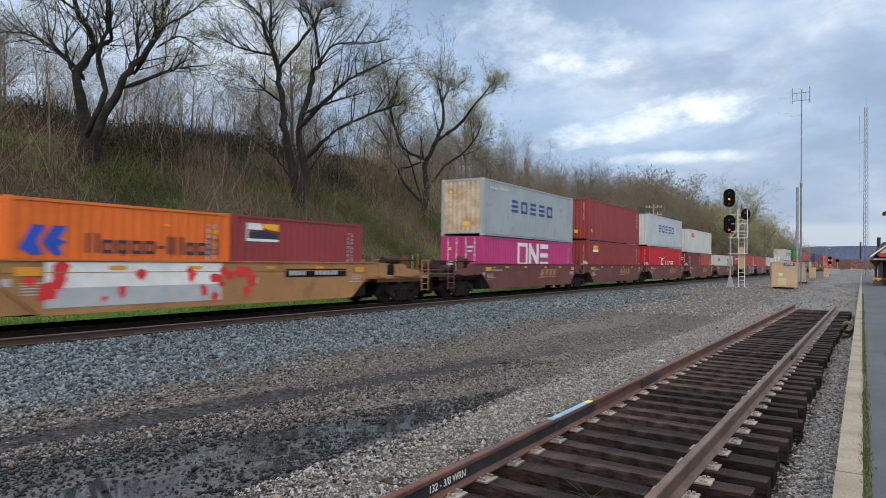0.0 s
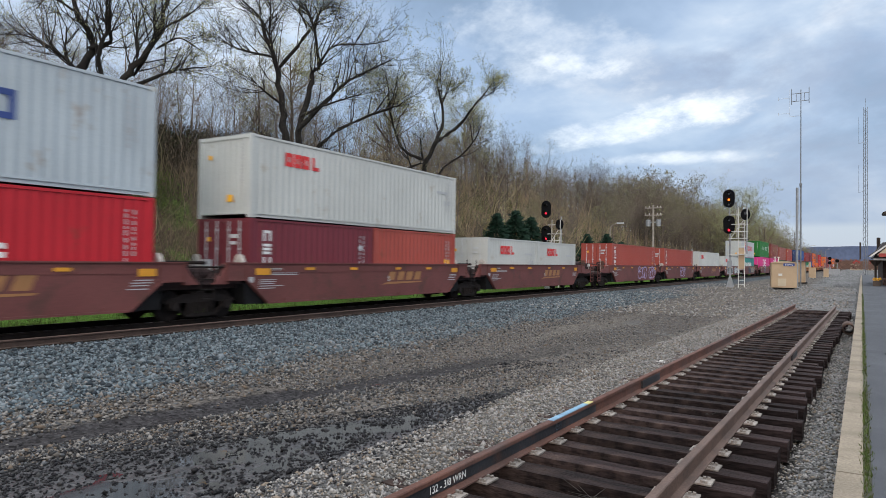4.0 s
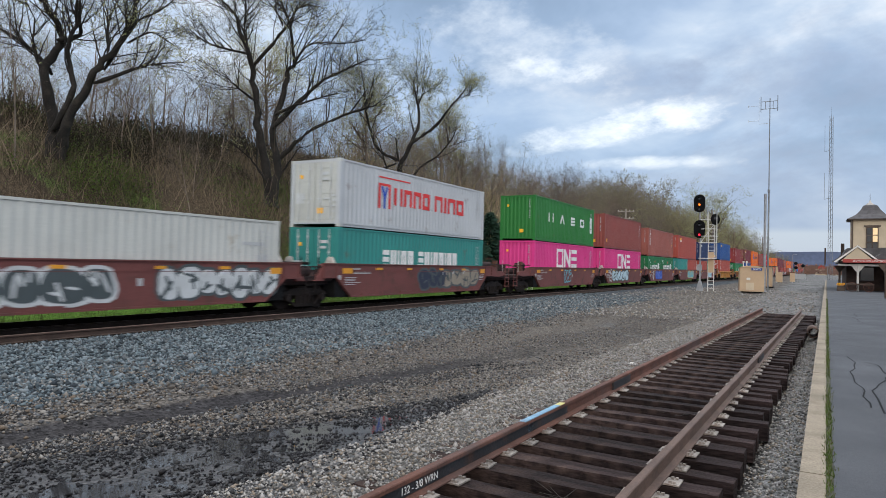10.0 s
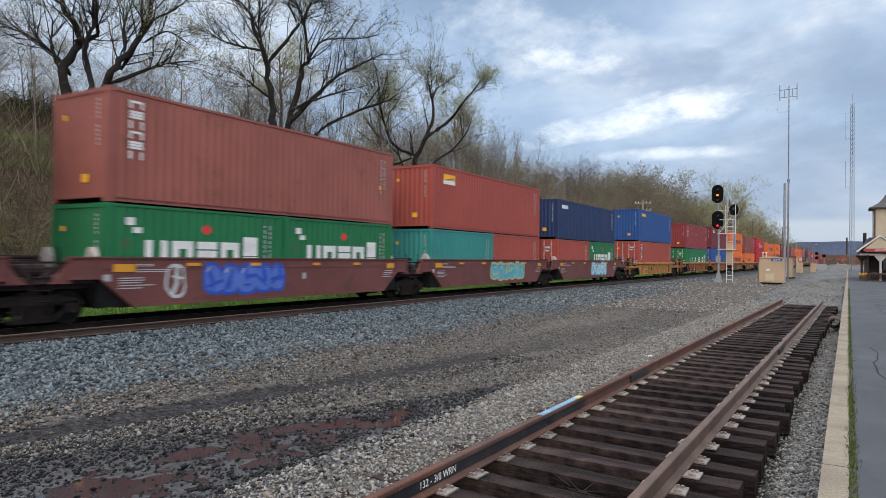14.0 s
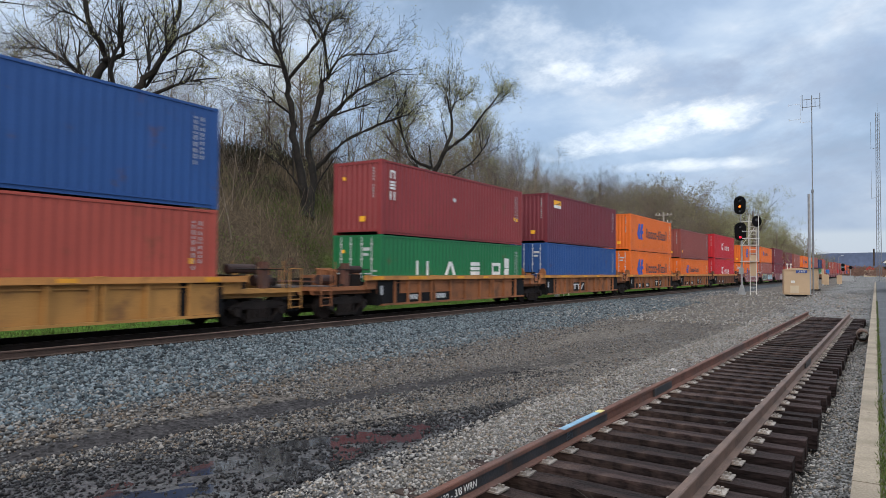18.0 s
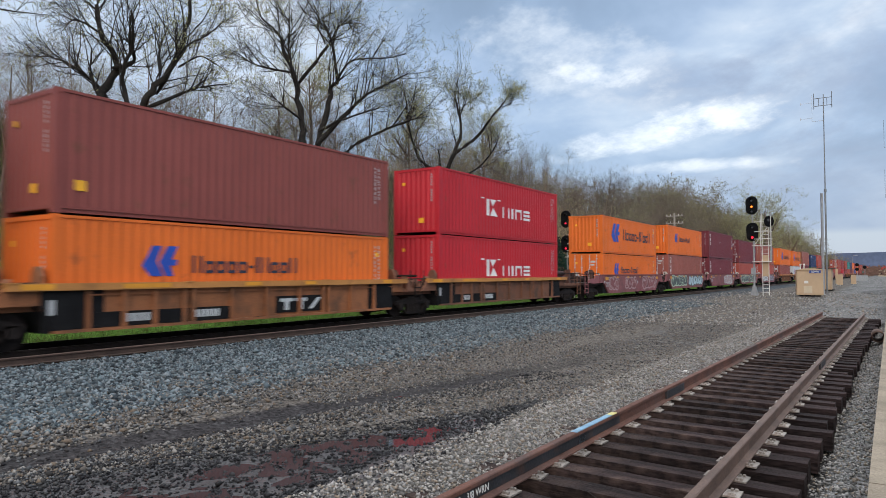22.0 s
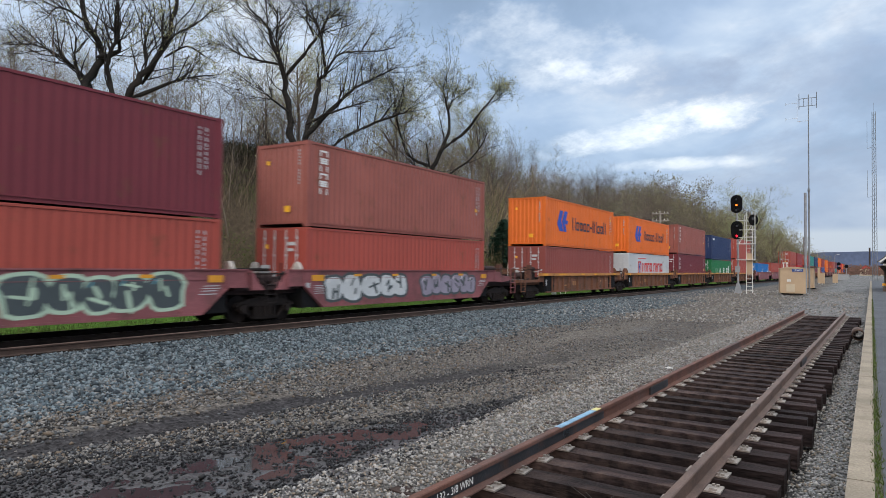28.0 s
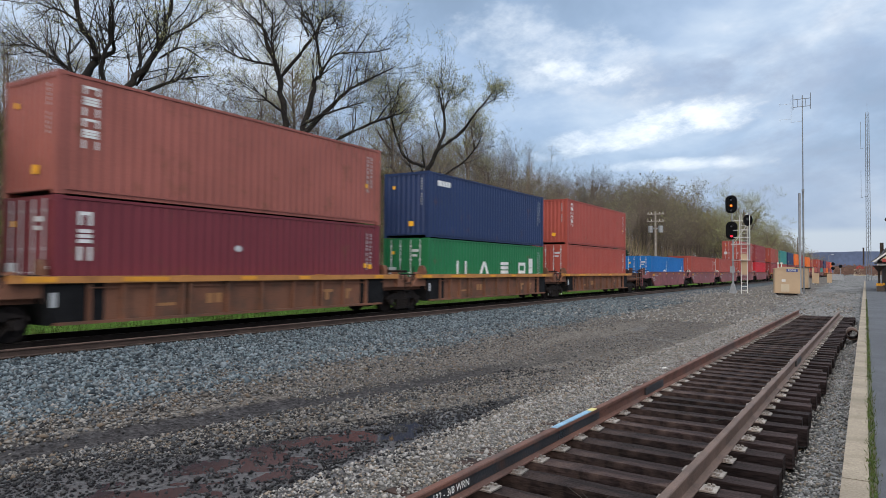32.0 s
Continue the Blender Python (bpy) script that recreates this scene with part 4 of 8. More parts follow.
def casting_geo(ln, h, i):
    sx, far, top = (-1, 1)[i & 1], i & 2, i & 4
    a, b = sorted((sx * (W2 + 0.004), sx * (W2 - 0.162)))
    y0, z0 = ln - 0.178 if far else -0.004, h - 0.118 if top else 0.0
    return Geo().box(a, b, y0, y0 + 0.182, z0, z0 + 0.118)


def roof_geo(ln, h):
    return Geo().box(-W2 + 0.05, W2 - 0.05, 0.10, ln - 0.10, h - 0.10, h - 0.022)


def floor_geo(ln, h):
    return Geo().box(-W2 + 0.10, W2 - 0.10, 0.12, ln - 0.12, 0.09, 0.15)


def door_geo(h, y, out, sx):
    a, b = sorted((sx * 0.015, sx * (W2 - 0.165)))
    g = Geo().box(a, b, min(y - out * 0.03, y - out * 0.08), max(y - out * 0.03, y - out * 0.08), 0.17, h - 0.125)
    for i in range(5):
        z = 0.28 + (h - 0.62) * i / 4
        y0, y1 = sorted((y - out * 0.03, y - out * 0.012))
        g.box(a + 0.08, b - 0.08, y0, y1, z, z + 0.22 * (h - 0.6) / 2)
    return g


def bar_geo(h, y, out, x):
    g = Geo()
    g.tube((x, y + out * 0.012, 0.12), (x, y + out * 0.012, h - 0.08), 0.019, sides=6)
    for z in (0.3, 0.9, 1.6, h - 0.4):
        g.box(x - 0.05, x + 0.05, min(y, y + out * 0.02), max(y, y + out * 0.02), z, z + 0.07)
    g.box(min(x, x * 0.55), max(x, x * 0.55), min(y, y + out * 0.03), max(y, y + out * 0.03), 1.05, 1.09)
    return g


def plates(rects, x, thick=0.004, step=0.0):
    """Flat marks on the side that faces the platform: rectangles of (y0, y1, z0, z1) or loops of (y, z)."""
    g = Geo()
    for r in rects:
        x += step
        if len(r) == 4 and not isinstance(r[0], tuple):
            g.box(x, x + thick, r[0], r[1], r[2], r[3])
        else:
            g.prism(list(r), "x", x, x + thick)
    return g


def bar_word(y0, z0, widths, height, gap=0.25, tall=None):
    """A row of plain bars in the place of a maker's lettering."""
    out, y = [], y0
    for i, w in enumerate(widths):
        hh = height * (tall[i % len(tall)] if tall else 1.0)
        out.append((y, y + w * height, z0, z0 + hh))
        y += (w + gap) * height
    return out


def bar_cells(y0, y1, z0, height, kinds, stroke=0.17, gap=0.22):
    """Plain bars in cells between y0 and y1, in the place of a maker's lettering: '|' a post, 'n' two posts with a lintel, 'u' two posts, 'e' three
    level bars, 'o' a hollow block, '.' a hollow block of lower height, '-' a short level bar."""
    wide = {"|": 0.3, "-": 0.6, ".": 0.95}
    total = sum(wide.get(k, 1.0) for k in kinds) + gap * (len(kinds) - 1)
    unit = (y1 - y0) / total
    t = stroke * height
    out, y = [], y0
    for k in kinds:
        w = wide.get(k, 1.0) * unit
        a, b, h = y, y + w, height * (0.70 if k == "." else 1.0)
        if k == "|":
            out.append((a, b, z0, z0 + h))
        elif k == "-":
            out.append((a, b, z0 + 0.3 * h, z0 + 0.3 * h + t))
        elif k == "e":
            out += [(a, b, z0 + f * (h - t), z0 + f * (h - t) + t) for f in (0.0, 0.5, 1.0)]
        else:
            out += [(a, a + t, z0, z0 + h), (b - t, b, z0, z0 + h)]
            if k in "no.":
                out.append((a + t, b - t, z0 + h - t, z0 + h))
            if k in "o.":
                out.append((a + t, b - t, z0, z0 + t))
        y += w + gap * unit
    return out


def codes(ln, h):
    """Small rows of illegible code near the far end."""
    r = random.Random(int(ln * 10 + h * 100))
    out = []
    for y in (ln - 0.80, ln - 0.58):
        z = h - 0.35
        for i in range(9):
            d = r.uniform(0.05, 0.14)
            out.append((y, y + 0.055, z - d, z))
            z -= d + r.uniform(0.03, 0.07)
    return out


def stack_marks(style, ln, h):
    """Marks on a container's side by style: material -> shapes."""
    out = {"mark_white": []}
    yel = [(ln - 0.45, ln - 0.25, 0.55, 0.72)]
    if style in ("big_blue",):
        out["mark_navy"] = bar_cells(3.24, 8.78, h * 0.48, 0.66, "eoeeo", 0.22, 0.55)
        out["mark_grey"] = [(0.76, 1.6, h - 0.50, h - 0.36), (1.75, 2.8, h - 0.46, h - 0.30)]
    elif style == "big_square":
        z0, t = h * 0.415, 1.30
        out["mark_white"] = [(4.02, 4.26, z0, z0 + t), (5.08, 5.32, z0, z0 + t), (4.26, 5.08, z0, z0 + 0.2), (4.26, 5.08, z0 + t - 0.2, z0 + t),
                             (5.49, 5.79, z0, z0 + t), (6.55, 6.85, z0, z0 + t), ((5.79, z0 + t - 0.05), (5.79, z0 + t - 0.5), (6.55, z0 + 0.05), (6.55, z0 + 0.5)),
                             (7.04, 8.22, z0, z0 + 0.27), (7.04, 8.22, z0 + 0.52, z0 + 0.77), (7.04, 8.22, z0 + t - 0.27, z0 + t)]
    elif style in ("big_line", "line_small"):
        z0 = h * 0.375
        out["mark_white"] = [(4.05, 4.32, z0, z0 + 0.8), ((4.40, z0), (5.12, z0), (4.68, z0 + 0.42)), ((4.40, z0 + 0.8), (5.0, z0 + 0.8), (4.62, z0 + 0.46)),
                             (3.51, 3.85, z0 + 0.78, z0 + 0.84), (5.1, 5.4, z0 + 0.78, z0 + 0.84)]
        out["mark_white"] += bar_cells(5.64, 8.64, z0, 0.52, "u|ne", 0.24, 0.30)
    elif style == "arrow":
        z0 = h * 0.332
        out["mark_blue"] = [((1.72, z0 + 0.43), (2.17, z0 + 1.28), (2.62, z0 + 1.28), (2.36, z0 + 0.66), (2.42, z0 + 0.56), (2.72, z0 + 0.0), (2.12, z0 + 0.0)),
                            ((2.48, z0 + 0.60), (2.86, z0 + 1.28), (3.40, z0 + 1.28), (3.08, z0 + 0.72), (3.42, z0 + 0.72), (3.36, z0 + 0.48), (2.98, z0 + 0.48), (3.20, z0 + 0.0), (2.84, z0 + 0.0))]
        out["mark_dark"] = bar_cells(4.2, 10.55, z0 + 0.18, 0.80, "u....-|u..u", 0.16, 0.26)
        out["mark_yellow"] = [(11.45, 11.62, h - 0.75, h - 0.60)]
    elif style == "arrow_small":
        z0 = h * 0.445
        out["mark_blue"] = [((2.19, z0 + 0.27), (2.47, z0 + 0.79), (2.74, z0 + 0.79), (2.58, z0 + 0.40), (2.78, z0), (2.42, z0)),
                            ((2.66, z0 + 0.37), (2.90, z0 + 0.79), (3.20, z0 + 0.79), (3.02, z0 + 0.44), (3.20, z0 + 0.44), (3.16, z0 + 0.28), (2.98, z0 + 0.28), (3.08, z0), (2.86, z0))]
        out["mark_dark"] = bar_cells(3.66, 7.5, z0 + 0.08, 0.48, "u....-|u..u", 0.17, 0.26)
        out["mark_yellow"] = [(11.45, 11.62, h - 0.75, h - 0.60)]
    elif style == "arrow_half":
        z0 = 1.30
        out["mark_blue"] = [((0.29, z0 + 0.14), (0.55, z0 + 0.67), (0.85, z0 + 0.67), (0.66, z0 + 0.3), (0.8, z0), (0.5, z0)),
                            ((0.78, z0 + 0.3), (1.0, z0 + 0.67), (1.34, z0 + 0.67), (1.14, z0 + 0.36), (1.36, z0 + 0.3), (1.14, z0 + 0.2), (1.24, z0), (1.0, z0))]
        out["mark_dark"] = bar_cells(1.78, 5.63, z0 + 0.05, 0.48, "u....-|u..u", 0.17, 0.26)
        out["mark_yellow"] = [(5.45, 5.62, 1.6, 1.72), (5.45, 5.62, 1.95, 2.08), (3.9, 4.05, 2.1, 2.16)]
    elif style == "sash_far":
        out["mark_dark"] = [((0.62, 1.88), (1.85, 1.88), (1.85, 2.05), (1.2, 2.14), (0.62, 2.05))]
        out["mark_white"] += [(0.56, 1.87, 1.80, 1.88), (0.56, 0.62, 1.88, 2.36), (0.62, 1.2, 2.16, 2.36)]
        out["mark_yellow"] = [((1.05, 2.36), (1.87, 2.36), (1.87, 2.14), (1.3, 2.2))]
    elif style == "green_word":
        up = h > 2.7
        z0 = 1.34 if up else 1.02
        for kind, (a, b) in zip("uAeo", ((2.37, 3.28), (4.55, 5.47), (6.80, 7.65), (8.88, 9.75))):
            if kind == "A":
                m = (a + b) / 2
                out["mark_white"] += [((a, z0), (a + 0.22, z0), (m + 0.12, z0 + 0.6), (m - 0.12, z0 + 0.6)), ((b - 0.22, z0), (b, z0), (m + 0.13, z0 + 0.6), (m + 0.02, z0 + 0.44))]
            else:
                out["mark_white"] += bar_cells(a, b, z0, 0.6, kind, 0.27)
        a, b = (11.22, 11.72) if up else (10.2, 10.7)
        out["mark_white"] += [(a, b, z0 - 0.34, z0 - 0.03), (a, b, z0 + 0.0, z0 + 0.30), (a, b, z0 + 0.33, z0 + 0.84)]
    elif style == "green_low":
        z0 = 0.95
        out["mark_white"] += bar_cells(1.1, 4.25, z0, 0.72, "unen", 0.30, 0.20)
        out["mark_white"] += [(4.42, 4.98, z0, z0 + 0.30), (4.42, 4.98, z0 + 0.33, z0 + 0.9), (0.55, 0.8, h - 0.55, h - 0.35), (0.75, 1.0, h - 0.75, h - 0.6)]
        out["mark_red"] = [((2.9, 1.95), (3.05, 1.86), (3.2, 1.95), (3.2, 2.08), (3.05, 2.16), (2.9, 2.08))]
    elif style == "red_word":
        z0 = h * 0.43
        out["mark_red"] = bar_cells(3.65, 6.58, z0, 0.74, "unno", 0.24, 0.2) + bar_cells(7.03, 9.9, z0, 0.74, "n|no", 0.24, 0.2)
        out["mark_red"] += [(2.5, 2.66, z0 - 0.2, z0 + 0.74), (3.22, 3.38, z0 - 0.2, z0 + 0.74), (2.5, 3.38, z0 + 0.74, z0 + 0.84), (2.5, 4.87, h - 0.42, h - 0.36)]
        out["mark_blue"] = [((2.70, z0 + 0.70), (2.86, z0 + 0.70), (2.96, z0 + 0.40), (3.04, z0 + 0.70), (3.19, z0 + 0.70), (3.02, z0 + 0.25), (3.02, z0 - 0.2), (2.88, z0 - 0.2), (2.88, z0 + 0.25))]
    elif style == "teal_word":
        z0 = h * 0.40
        out["mark_white"] = bar_cells(2.93, 5.27, z0, 0.78, "eu|nn", 0.26, 0.22) + bar_cells(5.7, 9.3, z0, 0.78, "eu|nn|no", 0.26, 0.22)
    elif style == "red_small":
        out["mark_red"] = bar_cells(1.44, 2.55, h - 0.84, 0.44, "ooo", 0.30, 0.12) + [(2.68, 2.80, h - 0.84, h - 0.40), (2.80, 3.02, h - 0.84, h - 0.72)]
        out["mark_grey"] = [(ln - 1.6, ln - 0.7, h - 0.85, h - 0.74), (ln - 1.0, ln - 0.85, h - 1.35, h - 1.15), (ln - 0.7, ln - 0.5, h - 1.35, h - 1.15)]
    elif style == "column":
        z = h - 0.25
        for cell in "neune" + "u":
            out["mark_white"] += bar_cells(0.60, 0.98, z - 0.20, 0.20, cell, 0.30)
            z -= 0.262
        out["mark_yellow"] = [(11.3, 11.45, 1.35, 1.5)]
    elif style == "column_low":
        z = h - 0.36
        for cell in "neu":
            out["mark_white"] += bar_cells(0.55, 0.88, z - 0.33, 0.33, cell, 0.26)
            z -= 0.42
        out["mark_silver"] = [((5.2, 1.75), (5.33, 1.68), (5.46, 1.75), (5.46, 1.83), (5.33, 1.9), (5.2, 1.83))]
        out["mark_yellow"] = [(11.25, 11.42, 1.25, 1.42), (11.5, 11.7, 1.22, 1.40)]
    elif style == "sash":
        out["mark_yellow"] = [(0.95, 2.0, h - 0.62, h - 0.34)]
        out["mark_white"] += [(0.95, 2.0, h - 0.80, h - 0.62)]
        out["mark_dark"] = [((1.1, h - 0.62), (1.9, h - 0.44), (1.95, h - 0.50), (1.3, h - 0.64))]
    elif style == "gold_word":
        out["mark_yellow"] = bar_word(0.75, h - 0.62, [0.9, 0.9, 0.9, 0.9, 0.9], 0.26, 0.15)
    elif style == "navy_word":
        out["mark_white"] += bar_word(0.7, h - 0.58, [1.6, 0.8, 0.8, 0.8], 0.24, 0.15)
    elif style == "blue_low":
        out["mark_white"] += [(5.2, 5.3, 0.8, 1.7), (4.3, 5.0, 1.2, 1.35)]
    if h > 2.7 and style == "plain":
        out.setdefault("mark_yellow", []).append((0.48, 0.74, 0.55, 0.80))
    return {k: v for k, v in out.items() if v}


LABELS = dict(
    paint_dull_grey="weathered blue-grey", paint_dull_magenta="dull magenta",
    paint_grey_white="off-white", paint_light_grey="pale grey", paint_white="white", paint_magenta="bright magenta", paint_maroon="maroon",
    paint_brick="brick-red", paint_faded_brick="faded brick-red", paint_brown_red="brown-red", paint_wine="dark wine-red", paint_red="bright red", paint_orange="orange",
    paint_green="dark green", paint_leaf_green="green", paint_teal="teal", paint_blue="blue", paint_navy="navy blue", paint_bright_blue="bright blue")


def container(ln, h, mat, style, doors, m, near_mat=None, where="a well car"):
    """A ribbed steel shipping container; its near lower edge's middle is the origin."""
    size = "twenty-foot" if ln < 7 else "forty-foot"
    top = thing("shipping_container", m, f"{LABELS[mat]} {size} ribbed steel shipping container on {where}", "container", "containers on the train")
    part("frame", keep(("frame", ln, h), lambda: frame_geo(ln, h)), mat, top)
    for i in range(8):
        part("corner_casting", keep(("corner_casting", ln, h, i), lambda: casting_geo(ln, h, i)), near_mat or mat, top)
    for sx in (-1, 1):
        part("side_wall", keep(("side_wall", ln, h, sx), lambda: side_geo(ln, h, sx)), mat, top)
    part("roof", keep(("roof", ln, h), lambda: roof_geo(ln, h)), mat, top)
    part("floor", keep(("floor", ln, h), lambda: floor_geo(ln, h)), "car_black", top)
    for y, out in ((0.0, -1), (ln, 1)):
        if doors == (out == -1):
            for sx in (-1, 1):
                d = part("door", keep(("door", y, h, sx), lambda: door_geo(h, y, out, sx)), near_mat or mat, top)
                if out == -1:
                    for x in (0.28, 0.78):
                        part("locking_bar", keep(("locking_bar", y, h, sx * x), lambda: bar_geo(h, y, out, sx * x)), "mark_silver", d)
        else:
            part("end_wall", keep(("end_wall", y, h), lambda: end_geo(ln, h, y, out)), (near_mat or mat) if out == -1 else mat, top)
    for mk, shapes in stack_marks(style, ln, h).items():
        part("marking", keep(("marking", style, mk, ln, h), lambda: plates(shapes, W2 - 0.010)), mk, top, "painted mark of plain bars and shapes")["kind"] = "stuff"
    if mat not in ("paint_magenta",) or style != "plain":
        part("code_lettering", keep(("code_lettering", ln, h), lambda: plates(codes(ln, h), W2 - 0.010)), "mark_grey", top)["kind"] = "stuff"
    # small yellow and white labels on the end that faces the camera
    part("end_label", keep(("end_label",), lambda: Geo().box(0.15, 0.42, -0.006, 0.0, 0.50, 0.72)), "mark_yellow", top)
    part("end_label", keep(("end_label", h), lambda: Geo().box(-0.75, -0.6, -0.006, 0.0, h - 0.72, h - 0.58)), "mark_yellow", top)
    if doors:
        g = Geo()
        for xa, xb, za, zb in ((-0.95, -0.5, 0.9, 1.3), (0.35, 0.7, h - 0.62, h - 0.5), (0.35, 0.62, h - 0.82, h - 0.72), (0.9, 1.02, 0.55, 0.62), (0.86, 1.02, 0.75, 0.82), (0.86, 1.02, 0.95, 1.02), (0.86, 1.02, 1.15, 1.22)):
            g.box(xa, xb, -0.016, -0.010, za, zb)
        part("door_label", keep(("door_label", h), lambda: g), "mark_silver", top)["kind"] = "stuff"
    else:
        column = [(0.80, 0.86, h - 0.36 - 0.11 * i - (0.12 if i > 4 else 0.0)) for i in range(10)]
        g = Geo()
        for xa, xb, za in column:
            g.box(xa, xb, -0.006, 0.0, za, za + 0.07)
        part("end_code", keep(("end_code", h), lambda: g), "mark_grey", top)["kind"] = "stuff"
    return top


# ---- well cars ----
def wheel_geo():
    g = Geo()
    for sx in (-1, 1):
        g.tube((sx * 0.69, 0, 0), (sx * 0.82, 0, 0), 0.42, sides=20)
        g.tube((sx * 0.66, 0, 0), (sx * 0.69, 0, 0), 0.445, sides=20)
        g.tube((sx * 0.82, 0, 0), (sx * 0.86, 0, 0), 0.16, sides=12)
    g.tube((-0.7, 0, 0), (0.7, 0, 0), 0.08, sides=8)
    return g


def truck_frame_geo(sx):
    """A cast side frame: arched top, lower spring seat, slanting legs, springs and journal boxes."""
    a, b = sorted((sx * 0.95, sx * 1.07))
    g = Geo().prism([(-1.18, 0.50), (1.18, 0.50), (1.12, 0.60), (0.55, 0.74), (-0.55, 0.74), (-1.12, 0.60)], "x", a, b)
    g.prism([(-0.50, 0.10), (0.50, 0.10), (0.42, 0.20), (-0.42, 0.20)], "x", a, b)
    for sy in (-1, 1):
        g.prism([(sy * 0.42, 0.10), (sy * 0.52, 0.14), (sy * 1.05, 0.52), (sy * 0.86, 0.52)], "x", a, b)
        g.prism([(sy * 0.34, 0.18), (sy * 0.44, 0.18), (sy * 0.44, 0.55), (sy * 0.34, 0.55)], "x", a, b)
        g.tube((sx * 1.02, sy * 0.89, 0.42), (sx * 1.15, sy * 0.89, 0.42), 0.13, sides=10)
        g.box(a, b, sy * 0.89 - 0.17, sy * 0.89 + 0.17, 0.40, 0.58)
    for y in (-0.2, 0.0, 0.2):
        g.tube((sx * 1.02, y, 0.20), (sx * 1.02, y, 0.50), 0.075, sides=8)
    return g


def truck(parent, y):
    t = part("truck", keep(("truck",), lambda: Geo().box(-0.95, 0.95, -0.25, 0.25, 0.35, 0.80).tube((0, 0, 0.8), (0, 0, 0.98), 0.30)), "truck_iron", parent)
    t.location = (0, y, MZ)
    for sx in (-1, 1):
        part("side_frame", keep(("side_frame", sx), lambda: truck_frame_geo(sx)), "truck_iron", t)
    for wy in (-0.89, 0.89):
        w = part("wheelset", keep(("wheelset",), wheel_geo), "truck_iron", t)
        w.location = (0, wy, 0.42)
    return t


def brown_side_geo(sx, ln=12.75):
    """Smooth deep side of an articulated well car, cut away at its lower corners."""
    x0, x1 = sorted((sx * 1.26, sx * 1.33))
    loop = [(-0.95, 1.62), (-0.95, 1.12), (-0.2, 1.12), (0.68, 0.40), (11.51, 0.40), (12.39, 1.12), (13.14, 1.12), (13.14, 1.62)]
    g = Geo().prism(loop, "x", x0, x1)
    x0, x1 = sorted((sx * 1.24, sx * 1.37))
    g.box(x0, x1, -0.95, 13.14, 1.60, 1.64)
    # flange along the lower edge, bent up over the trucks
    edge = [(-0.95, 1.09), (-0.2, 1.09), (0.69, 0.36), (11.50, 0.36), (12.39, 1.09), (13.14, 1.09)]
    for (ya, za), (yb, zb) in zip(edge, edge[1:]):
        g.prism([(ya, za), (yb, zb), (yb, zb + 0.055), (ya, za + 0.055)], "x", x0, x1)
    a, b = sorted((sx * 1.325, sx * 1.36))
    for y, w in ((1.35, 0.16), (4.1, 0.9), (7.6, 0.9), (10.8, 0.16)):
        g.box(a, b, y, y + w, 0.41, 0.52)
    for y in (-0.93, -0.22, 12.30, 13.06):
        g.box(a, b, y, y + 0.05, 1.14, 1.60)
    a, b = sorted((sx * 1.325, sx * 1.345))
    g.box(a, b, -0.2, 12.39, 1.33, 1.345)
    return g


def ribbed_side_geo(sx):
    """Ribbed side with posts, a lip under the chord and a lower sill, cut away over the trucks."""
    x0, x1 = sorted((sx * 1.20, sx * 1.24))
    loop = [(-0.9, 1.34), (-0.9, 1.0), (-0.25, 1.0), (0.0, 0.40), (12.19, 0.40), (12.44, 1.0), (13.1, 1.0), (13.1, 1.34)]
    g = Geo().prism(loop, "x", x0, x1)
    a, b = sorted((sx * 1.22, sx * 1.36))
    for y in (0.74, 1.62, 2.45, 3.30, 3.56, 4.85, 6.13, 7.48, 8.55, 8.80, 9.95, 11.20):
        g.prism([(y, 0.42), (y + 0.11, 0.42), (y + 0.09, 1.32), (y + 0.02, 1.32)], "x", a, b)
    a, b = sorted((sx * 1.20, sx * 1.37))
    g.box(a, b, 0.0, 12.19, 0.36, 0.43)
    a, b = sorted((sx * 1.22, sx * 1.29))
    g.box(a, b, -0.2, 12.4, 1.20, 1.235)
    return g


def chord_geo(sx):
    a, b = sorted((sx * 1.235, sx * 1.40))
    g = Geo().box(a, b, -1.0, 13.2, 1.335, 1.50)
    a, b = sorted((sx * 1.24, sx * 1.42))
    for y in (-1.0, 3.35, 8.6, 12.95):
        g.box(a, b, y, y + 0.28, 1.49, 1.515)
    return g


def deck_geo(y0, y1, low=0.98, high=1.12):
    g = Geo().box(-1.2, 1.2, y0, y1, low, high)
    for x in (-0.9, -0.3, 0.3, 0.9):
        g.box(x - 0.05, x + 0.05, y0, y1, low - 0.14, low)
    return g


def well_floor_geo():
    g = Geo()
    for y in (0.5, 3.4, 6.0, 8.7, 11.5):
        g.box(-1.26, 1.26, y - 0.2, y + 0.2, 0.36, 0.44)
    g.box(-1.26, -1.0, 0.4, 11.8, 0.37, 0.43)
    g.box(1.0, 1.26, 0.4, 11.8, 0.37, 0.43)
    return g


